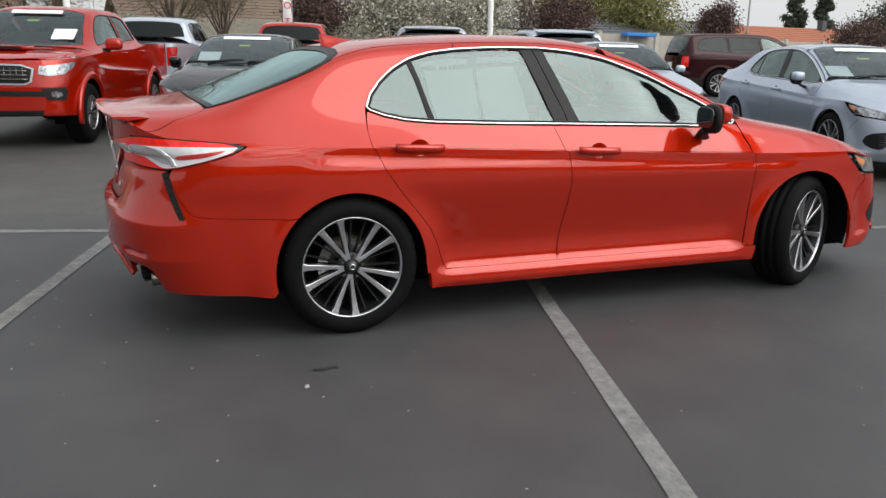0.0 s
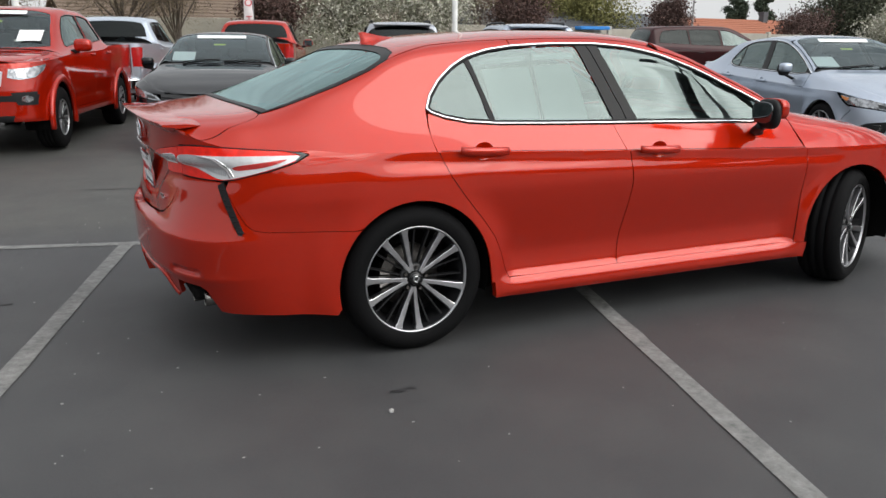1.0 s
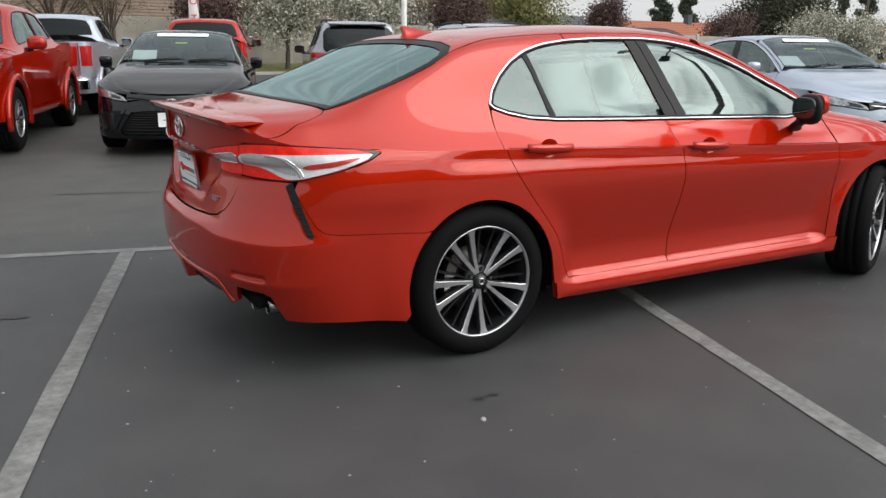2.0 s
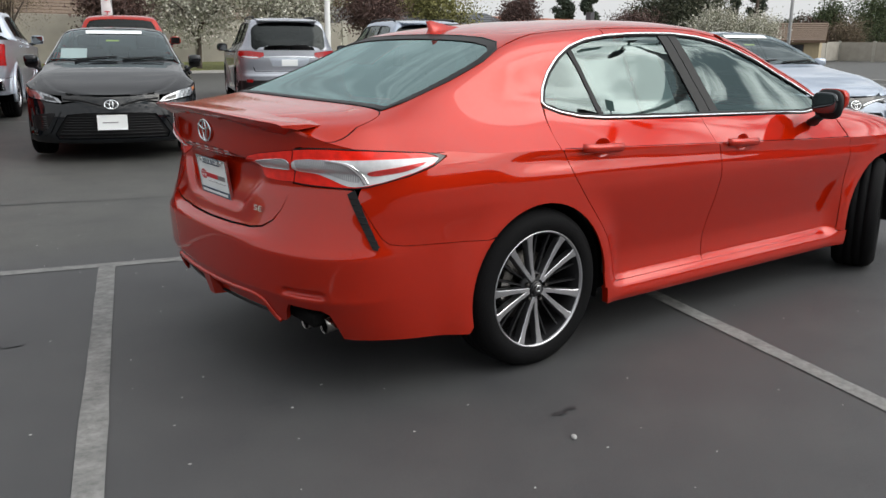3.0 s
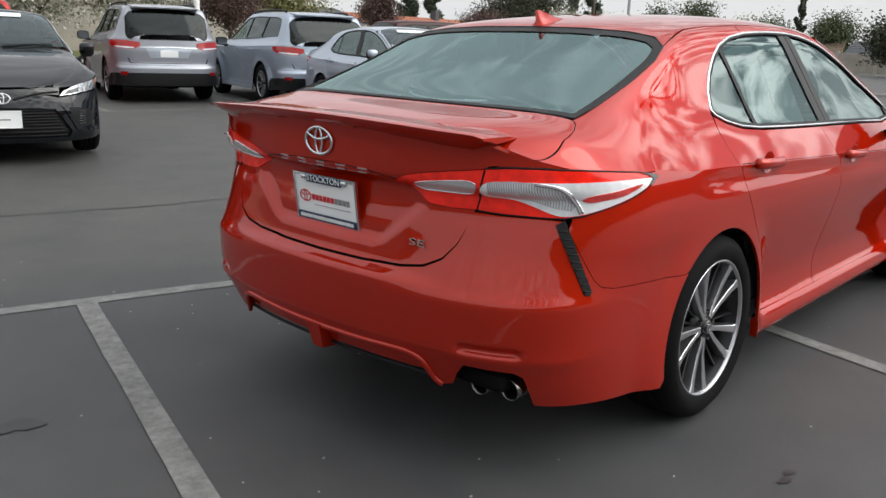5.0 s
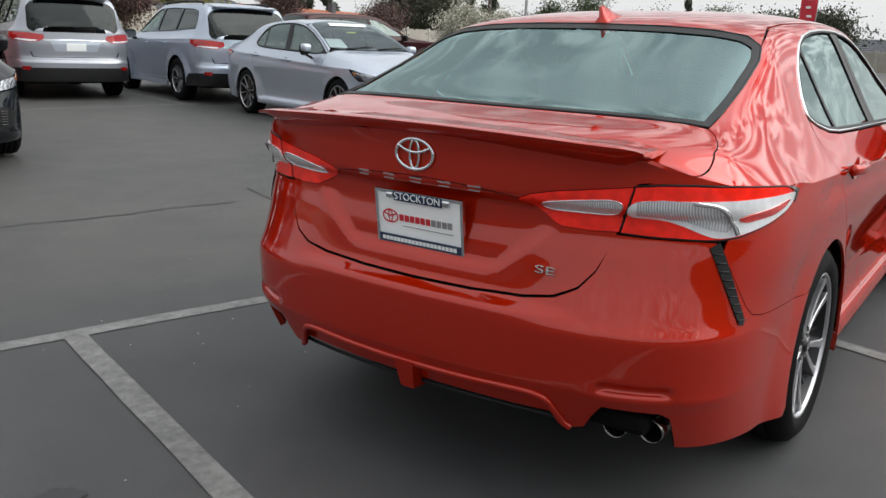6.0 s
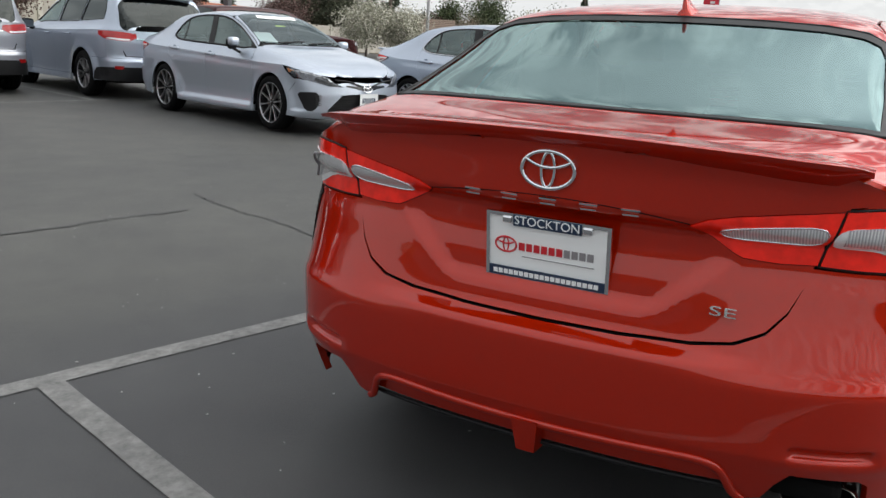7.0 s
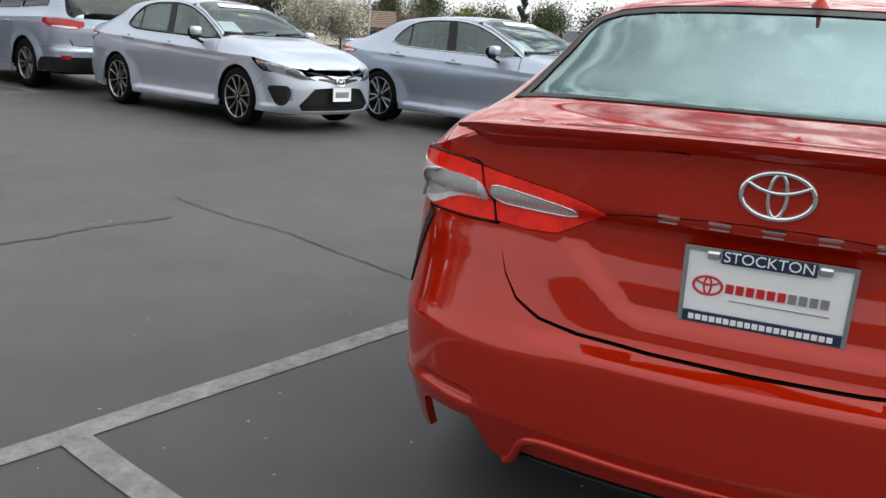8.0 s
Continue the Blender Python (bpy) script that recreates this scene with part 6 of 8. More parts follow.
    # dark diffuser with a red keel, tail pipes
    dif = lo([("r", 0.0, 0.384), ("r", -0.40, 0.394), ("r", -0.48, 0.36), ("r", -0.515, 0.315), ("r", -0.48, 0.312), ("r", 0, 0.312)])
    panel("diffuser", np.vstack([dif, (dif[1:-1] * [-1, 1])[::-1]]), low, paint, bumper, lift=-0.020, gap=0, flange=0.05, step=0.03, label="recessed lower apron in body colour")
    lip_y = np.linspace(-0.50, 0.50, 31)
    lip = np.array([low(np.array([float(sy(-abs(yy)))]), np.array([0.309]))[0][0] * [1, -np.sign(yy) if yy else 1, 1] for yy in lip_y])
    tube("apron_lip", lip + np.array([0.020, 0, 0]), 0.006, BLACK, bumper, sides=6, label="thin black lower lip")
    for yy in (0.0,):
        bm = bmesh.new()
        vs = [bm.verts.new(p) for p in ((-1.095, yy - 0.034, 0.384), (-1.095, yy + 0.034, 0.384), (-1.07, yy + 0.024, 0.294), (-1.07, yy - 0.024, 0.294), (-0.98, yy - 0.034, 0.38), (-0.98, yy + 0.034, 0.38), (-1.0, yy + 0.024, 0.290), (-1.0, yy - 0.024, 0.290))]
        for f in ((0, 1, 2, 3), (4, 7, 6, 5), (0, 4, 5, 1), (1, 5, 6, 2), (2, 6, 7, 3), (3, 7, 4, 0)):
            bm.faces.new([vs[i] for i in f])
        bevelled(bm, 0.006, 2)
        part("keel_fin", bm, paint, bumper)
    for sg in (-1,):
        for yy in (0.610, 0.700):
            bm_m = Matrix.Translation((-0.880 + (yy - 0.61) * 0.35, sg * yy, 0.314)) @ Matrix.Rotation(math.pi / 2, 4, "Z") @ Matrix.Rotation(radians(-4), 4, "X")
            lathe("tail_pipe", [(0.029, -0.16), (0.035, -0.16), (0.035, 0.06), (0.0338, 0.070), (0.0325, 0.071), (0.0315, 0.060)], STEEL, bumper, 28, "round steel tail pipe tip", m=bm_m)
            lathe("pipe_bore", [(0.0316, 0.062), (0.030, 0.0), (0.0, -0.02)], DARK, bumper, 24, m=bm_m)
    # side glass: panes, pillars, chrome surround
    dlo = S.side_poly(DLO_OUT)
    chrome_line, chrome_n = up(*densify(inset(densify(dlo, 0.02), 0.004), 0.02).T)
    fg = S.side_poly([(1.285, 1.020), (1.245, 1.12), (1.20, 1.23), (1.155, 1.33), (1.135, 1.382), (1.30, 1.370), (1.46, 1.345), (1.66, 1.288), (1.86, 1.213), (2.06, 1.125), (2.20, 1.056), (2.20, 1.012), (2.05, 1.003), (1.6, 1.013)])
    rgl = S.side_poly([(0.455, 1.042), (0.44, 1.10), (0.405, 1.24), (0.375, 1.326), (0.48, 1.352), (0.62, 1.370), (0.85, 1.382), (0.985, 1.384), (1.03, 1.28), (1.075, 1.16), (1.112, 1.05), (1.125, 1.025), (0.70, 1.034)])
    qgl = S.side_poly([(0.122, 1.108), (0.152, 1.165), (0.205, 1.225), (0.28, 1.282), (0.345, 1.314), (0.375, 1.24), (0.40, 1.14), (0.418, 1.046), (0.30, 1.056), (0.195, 1.076), (0.14, 1.093)])
    bp = S.side_poly([(1.128, 1.012), (1.117, 1.06), (1.08, 1.17), (1.035, 1.28), (0.99, 1.388), (1.06, 1.390), (1.10, 1.30), (1.145, 1.19), (1.19, 1.08), (1.21, 1.01)])
    bp2 = S.side_poly([(1.214, 1.01), (1.194, 1.08), (1.149, 1.19), (1.104, 1.30), (1.064, 1.390), (1.13, 1.388), (1.15, 1.335), (1.195, 1.235), (1.24, 1.125), (1.28, 1.02), (1.285, 1.008)])
    dv = S.side_poly([(0.421, 1.04), (0.403, 1.14), (0.378, 1.24), (0.345, 1.318), (0.372, 1.33), (0.402, 1.24), (0.437, 1.10), (0.452, 1.036)])
    sail = S.side_poly([(2.205, 1.012), (2.205, 1.058), (2.24, 1.04), (2.32, 1.004), (2.29, 0.998)])
    for i, mirrored in enumerate((False, True)):
        rd, fd = doors[i]
        flip = [1, -1 if mirrored else 1, 1]
        for nm, poly, owner in (("side_window", fg, fd), ("side_window", rgl, rd), ("quarter_window", qgl, car)):
            g = panel(nm, poly, up, GLASS, owner, mirror=mirrored, gap=0.0, lift=-0.006, flange=0.004, step=0.04)
            g.visible_shadow = False
        panel("door_pillar", bp, up, PILLAR, rd, mirror=mirrored, gap=0.001, lift=-0.001, flange=0.006, label="satin dark grey pillar trim")
        panel("door_pillar", bp2, up, PILLAR, fd, mirror=mirrored, gap=0.001, lift=-0.001, flange=0.006, label="satin dark grey pillar trim")
        panel("window_divider", dv, up, BLACK, rd, mirror=mirrored, gap=0, lift=-0.002, flange=0.006)
        panel("sail_trim", sail, up, BLACK, fd, mirror=mirrored, gap=0, lift=-0.001)
        dn = densify(inset(densify(dlo, 0.02), 0.013), 0.02)
        tube("window_seal", up(*dn.T)[0] * flip, 0.004, BLACK, car, closed=True, sides=6, flat=(0.008, 0.004), normals=up(*dn.T)[1] * flip)
        tube("window_chrome", chrome_line * flip, 0.004, BLACK if compact else CHROME, car, closed=True, sides=8, flat=(0.0058, 0.005), normals=chrome_n * flip, label="slim window surround")
        # handles: a bowl behind a bar
        for d, hx0, hz0 in ((rd, 0.335, 0.916), (fd, 1.342, 0.878)):
            sgn = -1 if not mirrored else 1
            xs2 = np.linspace(-0.122, 0.122, 15)
            yb_ = float(low(np.array([sx(hx0)]), np.array([hz0 - 0.012]))[0][0, 1])
            bar = np.stack([hx0 + xs2, yb_ - 0.030 + 0.020 * (np.abs(xs2) / 0.122) ** 4, hz0 - xs2 * 0.035 + 0.0 * xs2], 1) * [1, -sgn, 1]
            h = tube("door_handle", bar, 0.014, paint, d, sides=10, flat=(0.0195, 0.013), normals=np.tile((0, sgn, 0), (15, 1)))
            cup = np.stack([hx0 + 0.052 * np.cos(np.linspace(0, 2 * np.pi, 24, endpoint=False)), hz0 + 0.041 * np.sin(np.linspace(0, 2 * np.pi, 24, endpoint=False))], 1)
            cv = [(x, (yb_ - 0.004) * (-sgn), z) for x, z in cup] + [(hx0, (yb_ + 0.012) * (-sgn), hz0)]
            link_mesh("handle_cup", cv, [(k_, (k_ + 1) % 24, 24) for k_ in range(24)] + [], paint, h)
        # mirror
        my = -0.972 if not mirrored else 0.972
        sgn = -1 if not mirrored else 1
        bm = bmesh.new()
        bmesh.ops.create_uvsphere(bm, u_segments=24, v_segments=14, radius=1.0)
        for v in bm.verts:
            x, y, z = v.co
            q = lambda a: math.copysign(abs(a) ** 0.6, a)
            v.co = (2.03 + (0.078 if x > 0 else 0.004) * q(x), my + 0.080 * q(y), 1.066 + 0.056 * q(z))
        mir = part("door_mirror", bm, paint, fd, smooth=True)
        bm = bmesh.new()
        bmesh.ops.create_uvsphere(bm, u_segments=20, v_segments=10, radius=1.0)
        for v in bm.verts:
            x, y, z = v.co
            q = lambda a: math.copysign(abs(a) ** 0.6, a)
            v.co = (1.966 + 0.006 * x, my + 0.072 * q(y), 1.050 + 0.056 * q(z))
        part("mirror_glass", bm, MIRROR, mir, smooth=True)
        bm = bmesh.new()
        bmesh.ops.create_uvsphere(bm, u_segments=20, v_segments=10, radius=1.0)
        for v in bm.verts:
            x, y, z = v.co
            q = lambda a: math.copysign(abs(a) ** 0.7, a)
            v.co = (2.012 + (0.034 if x > 0 else 0.028) * q(x), my + 0.079 * q(y), 1.040 + 0.080 * q(z))
        part("mirror_base", bm, BLACK, mir, smooth=True)
        arm = np.array([(2.0, my - sgn * 0.03, 0.975), (2.02, my - sgn * 0.08, 0.945), (2.05, sgn * 0.868, 0.93)])
        tube("mirror_arm", curve_through(arm, 6), 0.03, BLACK, mir, sides=10, flat=(0.035, 0.018), normals=np.tile((0, 0, 1.0), (13, 1)))
        # head lamps, front vents
        hl = lo([("f", -0.50, 0.690), ("f", -0.56, 0.745), ("f", -0.66, 0.782), ("f", -0.78, 0.815), ("x", 3.30, 0.838), ("x", 3.17, 0.832), ("x", 3.20, 0.795), ("x", 3.30, 0.748), ("f", -0.74, 0.722), ("f", -0.62, 0.700)])
        hd = panel("head_lamp", hl, low, HEAD_LENS, car, mirror=mirrored, step=0.02, lift=0.002)
        panel("amber_marker", lo([("x", 3.19, 0.822), ("x", 3.30, 0.822), ("x", 3.28, 0.785), ("x", 3.22, 0.795)]), low, LENS_AMBER, hd, mirror=mirrored, gap=0, step=0.02, lift=0.005)
        panel("lamp_unit", lo([("f", -0.56, 0.708), ("f", -0.60, 0.742), ("f", -0.72, 0.772), ("f", -0.70, 0.728)]), low, GLOSS_BLACK, hd, mirror=mirrored, gap=0, step=0.02, lift=0.005)
        if compact:
            hl = lo([("f", -0.36, 0.645), ("f", -0.48, 0.690), ("f", -0.62, 0.735), ("f", -0.78, 0.790), ("x", 3.22, 0.815), ("x", 3.30, 0.755), ("f", -0.72, 0.690), ("f", -0.56, 0.650)])
            panel("lamp_cover", hl, low, LAMP_DARK, hd, mirror=mirrored, step=0.02, lift=0.009)
            panel("lamp_mask", lo([("f", -0.44, 0.662), ("f", -0.60, 0.712), ("f", -0.74, 0.752), ("f", -0.74, 0.715), ("f", -0.58, 0.668)]), low, GLOSS_BLACK, hd, mirror=mirrored, gap=0, step=0.02, lift=0.012)
        vt = lo([("f", -0.56, 0.575), ("f", -0.62, 0.585), ("f", -0.82, 0.545), ("x", 3.42, 0.40), ("f", -0.74, 0.32), ("f", -0.66, 0.36)])
        if compact:
            vt = lo([("f", -0.70, 0.575), ("f", -0.78, 0.580), ("x", 3.34, 0.565), ("x", 3.42, 0.40), ("f", -0.82, 0.29), ("f", -0.74, 0.29), ("f", -0.68, 0.42)])
        fv = panel("front_vent", rounded(vt, 1), low, BLACK, car, mirror=mirrored, step=0.03, lift=0.003, gap=0, label="dark vent beside the lower grille")
        for zz in np.linspace(0.37, 0.53, 6):
            q = lo([("f", -0.67, zz), ("f", -0.79, zz)])
            tube("slat", low(*densify(q, 0.05)[:3].T)[0] * flip + np.array([0.006, 0, 0]), 0.006, GLOSS_BLACK, fv, sides=6)
        blade = lo([("f", -0.52, 0.60), ("f", -0.57, 0.575), ("f", -0.66, 0.36), ("f", -0.74, 0.30), ("f", -0.72, 0.275), ("f", -0.64, 0.31)])
        if not compact:
          panel("blade", blade, low, paint, fv, mirror=mirrored, step=0.03, lift=0.014, gap=0, flange=0.02)
    # front bumper with grilles
    fb = [("f", 0.0, 0.700), ("f", -0.2, 0.712), ("f", -0.40, 0.700), ("f", -0.50, 0.680), ("f", -0.62, 0.694), ("f", -0.74, 0.714), ("x", 3.32, 0.735), ("x", 3.335, 0.69), ("x", 3.262, 0.62), ("x", 3.222, 0.55)] + [("x", *p) for p in arc(hub_f, 0.335, 0.382, 20, -18, 8)] + [("x", 3.25, 0.215), ("x", 3.36, 0.20), ("f", -0.6, 0.19), ("f", 0.0, 0.185)]
    fb = lo(fb)
    c = np.array([2 * S.s_end, 0])
    fb_full = np.vstack([fb, (c + fb[1:-1] * [-1, 1])[::-1]])
    lg = lo([("f", 0.0, 0.585), ("f", -0.30, 0.580), ("f", -0.46, 0.565), ("f", -0.60, 0.30), ("f", -0.58, 0.235), ("f", 0, 0.235)])
    if compact:
        lg = lo([("f", 0.0, 0.560), ("f", -0.25, 0.555), ("f", -0.40, 0.540), ("f", -0.60, 0.30), ("f", -0.55, 0.225), ("f", 0, 0.225)])
    lg_full = np.vstack([lg, (c + lg[1:-1] * [-1, 1])[::-1]])
    fbump = panel("front_bumper", fb_full, low, paint, car, step=0.03, flange=0.02, holes=[lg_full])
    gr = panel("lower_grille", lg_full, low, BLACK, fbump, step=0.03, lift=-0.03, gap=-0.01, flange=0)
    for zz in np.linspace(0.26, 0.555, 9):
        q = lo([("f", -0.44 - (0.56 - zz) * 0.4, zz), ("f", 0, zz)])
        line = densify(q, 0.05)[: max(3, int(np.linalg.norm(q[1] - q[0]) / 0.05))]
        full = np.vstack([line, (c + line * [-1, 1])[::-1]])
        tube("grille_bar", low(*full.T)[0] - np.array([0.018, 0, 0]), 0.007 if not compact else 0.004, BLACK, gr, sides=6)
    ug = lo([("f", 0.0, 0.752), ("f", -0.18, 0.757), ("f", -0.36, 0.770), ("f", -0.52, 0.772), ("f", -0.505, 0.70), ("f", -0.40, 0.712), ("f", -0.2, 0.672), ("f", -0.10, 0.625), ("f", 0, 0.615)])
    if compact:
        ug = lo([("f", 0.0, 0.668), ("f", -0.18, 0.668), ("f", -0.34, 0.672), ("f", -0.345, 0.652), ("f", -0.18, 0.628), ("f", -0.08, 0.605), ("f", 0, 0.60)])
    ug_full = np.vstack([ug, (c + ug[1:-1] * [-1, 1])[::-1]])
    up_gr = panel("upper_grille", ug_full, low, GLOSS_BLACK, car, step=0.03, lift=0.004, gap=0)
    vline = lo([("f", -0.50, 0.735), ("f", -0.30, 0.716), ("f", -0.10, 0.665)])
    for mirrored in (False, True):
        tube("grille_wing", curve_through(low(*vline.T)[0] * [1, -1 if mirrored else 1, 1] + np.array([0.014, 0, 0]), 8), 0.010, BLACK if compact or paint is BLACK_PAINT else CHROME, up_gr, sides=8)
    p0, n0 = low(np.array([S.s_end - 1e-3]), np.array([0.575 if compact else 0.615]))
    emblem(up_gr, None, Matrix.Translation(p0[0] + np.array([0.02, 0, 0])) @ Matrix.Rotation(math.pi / 2, 4, "Z") @ Matrix.Rotation(radians(-15), 4, "X"), 0.07, 0.048)
    # roof fin
    bm = bmesh.new()
    prof = [(0.0, 0.056, 0.014), (0.02, 0.055, 0.018), (0.06, 0.036, 0.024), (0.11, 0.017, 0.026), (0.175, 0.001, 0.014)]
    rows = []
    for dx, hh, wd in prof:
        zq = float(S.up_raw(np.array([0.075 + dx]), np.array([0.0]))[0, 2])
        rows.append([bm.verts.new(p) for p in ((0.075 + dx, -wd - 0.012, zq - 0.003), (0.075 + dx, -wd * 0.6, zq + hh * 0.35), (0.075 + dx - 0.014 * (hh > 0.05), -0.004, zq + hh), (0.075 + dx - 0.014 * (hh > 0.05), 0.004, zq + hh), (0.075 + dx, wd * 0.6, zq + hh * 0.35), (0.075 + dx, wd + 0.012, zq - 0.003))])
    for a, b in zip(rows, rows[1:]):
        for i in range(5):
            bm.faces.new((a[i], a[i + 1], b[i + 1], b[i]))
    bm.faces.new(rows[0])
    part("antenna_fin", bm, paint, car, "body-coloured shark-fin antenna", smooth=True)
    # inner body: dark floor, arch liners, trunk walls
    # Underbody set low and a rear pan added to block light beneath the car.
    box_part("underbody", (-0.50, -0.66, 0.17), (3.45, 0.66, 0.34), DARK, car, 0.03)
    box_part("rear_shade_pan", (-0.96, -0.70, 0.30), (-0.40, 0.50, 0.36), DARK, car, 0.02)
    box_part("trunk_tub", (-0.93, -0.60, 0.30), (-0.42, 0.60, 0.98), DARK, car, 0.05)
    box_part("engine_bay", (2.42, -0.55, 0.30), (3.40, 0.55, 0.72), DARK, car, 0.05)
    for hx1 in (0.0, 2.825):
        for sg in (-1, 1):
            verts, faces = [], []
            aa = np.radians(np.linspace(-15, 195, 25))
            for a in aa:
                for yy in (0.878, 0.60):
                    verts.append((hx1 + 0.385 * math.cos(a), sg * yy, 0.335 + 0.385 * math.sin(a)))
            faces = [(2 * i, 2 * i + 1, 2 * i + 3, 2 * i + 2) for i in range(24)]
            verts += [(hx1, sg * 0.60, 0.335)]
            faces += [(2 * i + 1, 50, 2 * i + 3) for i in range(24)]
            link_mesh("arch_liner", verts, faces, DARK, car)
    for sg in (-1, 1):
        box_part("door_inner", (0.50, sg * 0.80 - 0.01, 0.31), (2.36, sg * 0.80 + 0.01, 0.93), TRIM_GREY, car)
    cabin(car, 1.88, 1.02, 0.12, 0.78, 0.33, 1.0, shelf=((-0.62, -0.66, 1.02), (-0.08, 0.66, 1.045)))
    panel("headliner", np.vstack([roof_r * [1, 0.97], (roof_r[1:-1] * [1, -0.97])[::-1]]), up, HEADLINER, car, lift=-0.02, flange=0, gap=0.01, step=0.06)
    # wheels
    for hx1, st in ((0.0, 0.0), (2.825, steer)):
        for left in (False, True):
            wheel(car, (hx1, 0.80 if left else -0.80, 0.341), radius=0.343, rim=0.252, steer=st, left=left, spoke_mat=rims, spokes=10 if compact else 5, style="single" if compact else "pair")
    return car, trunk, fbump


def dealer_plate(parent, m, w=0.31, h=0.162, framed=True, rear=True):
    """Number plate holder: chrome frame, dealer's card with plain bars for its writing. Face looks to -y in its own axes."""
    holder = empty("number_plate", m)
    holder.parent = parent
    def slab(nm, x0, z0, x1, z1, y, th, mat, bev=0.0, label=""):
        bm = bmesh.new()
        add_box(bm, (x0, y, z0), (x1, y + th, z1))
        if bev:
            bevelled(bm, bev, 2)
        return part(nm, bm, mat, holder, label)
    slab("plate_card", -w / 2 + 0.006, -h / 2 + 0.006, w / 2 - 0.006, h / 2 - 0.006, -0.004, 0.004, WHITE_CARD)
    fr = 0.009
    rim = rounded([(-w / 2, -h / 2), (w / 2, -h / 2), (w / 2, h / 2), (-w / 2, h / 2)], 0)
    bm = bmesh.new()
    for x0, z0, x1, z1 in ((-w / 2, -h / 2, w / 2, -h / 2 + fr), (-w / 2, h / 2 - fr, w / 2, h / 2), (-w / 2, -h / 2 + fr, -w / 2 + fr, h / 2 - fr), (w / 2 - fr, -h / 2 + fr, w / 2, h / 2 - fr)):
        add_box(bm, (x0, -0.009, z0), (x1, 0.002, z1))
    part("plate_frame", bm, CHROME if framed else WHITE_CARD, holder, "chrome number plate frame")
    return holder, slab


SEDAN = sedan_shell()
camry, camry_trunk, _ = sedan(RED, dict(label="glossy red four-door sedan parked askew across painted stall lines", category="car"))

# ---- badges and number plate of the red sedan ----
def face_at(S, y, z):
    p, n = S.low(np.array([float(S.sy(y))]), np.array([z]))
    return p[0], n[0]


def on_face(S, y, z, out=0.0):
    """Axes on the tail: local x to the car's right seen from behind, local -y outwards."""
    p, n = face_at(S, y, z)
    n = Vector(n)
    side = Vector((0, -1, 0))
    side = (side - n * side.dot(n)).normalized()
    upv = n.cross(side)
    m = Matrix((side, -n, upv)).transposed().to_4x4()
    m.translation = Vector(p) + n * out
    return m


emblem(camry_trunk, None, on_face(SEDAN, 0.004, 0.990, 0.006), 0.064, 0.043)
# model lettering as plain chrome bars
for i, y in enumerate((0.196, 0.098, 0.0, -0.098, -0.196)):
    m = on_face(SEDAN, y, 0.917, 0.003)
    bm = bmesh.new()
    w = 0.021
    for zz, half in ((0.0068, w), (-0.0050, w * 0.86)):
        add_box(bm, (-half, -0.0025, zz - 0.0020), (half, 0.0025, zz + 0.0020), m)
    part("badge_bar", bm, CHROME, camry_trunk, "plain chrome badge bar")
trim_mark = on_face(SEDAN, -0.418, 0.722, 0.0065) @ Matrix.Rotation(math.pi / 2, 4, "X") @ Matrix.Diagonal((2.1, 1.0, 1.0, 1.0))
m_plate = on_face(SEDAN, 0.0, 0.795, 0.004)
holder, slab = dealer_plate(camry_trunk, Matrix.Translation(Vector(m_plate.translation) + Vector((-0.012, 0, 0))) @ Matrix.Rotation(math.pi * -0.5, 4, "Z") @ Matrix.Rotation(radians(8), 4, "X"))
tagged(holder, label="white dealer card in a chrome frame with navy bands")


def lettering(name, text, size, m, mat, parent):
    cu = bpy.data.curves.new(name, "FONT")
    cu.body, cu.size, cu.extrude, cu.align_x, cu.align_y = text, size, 0.0006, "CENTER", "CENTER"
    ob = new(name, cu)
    ob.data.materials.append(mat)
    ob.parent = parent
    ob.matrix_local = m
    return ob


lettering("trim_badge", "SE", 0.030, trim_mark, CHROME, camry_trunk).data.extrude = 0.005
slab("plate_band", -0.085, 0.052, 0.085, 0.0795, -0.0105, 0.004, NAVY, label="navy band with the town's name")
slab("plate_band", -0.146, -0.0795, 0.146, -0.056, -0.0105, 0.004, NAVY, label="navy band with a white bar")
lettering("town_lettering", "STOCKTON", 0.030, Matrix.Translation((0, -0.0112, 0.066)) @ Matrix.Rotation(math.pi / 2, 4, "X"), WHITE_CARD, holder)
for i in range(20):
    slab("web_bar", -0.134 + i * 0.0134, -0.0735, -0.1235 + i * 0.0134, -0.0620, -0.0118, 0.002, WHITE_CARD)
for i in range(10):
    slab("ink_bar", -0.071 + i * 0.0190, -0.010, -0.0565 + i * 0.0190, 0.009, -0.0062, 0.0024, RED_INK if i < 6 else GREY_INK)
slab("ink_rule", -0.062, -0.026, 0.118, -0.0245, -0.0062, 0.0024, GREY_INK)
emblem(holder, None, Matrix.Translation((-0.105, -0.005, 0.0)), 0.027, 0.019, RED_INK, "dealer_mark")
for x in (-0.100, 0.100):
    slab("screw_cap", x - 0.012, 0.058, x + 0.012, 0.073, -0.0135, 0.006, CHROME, 0.004)

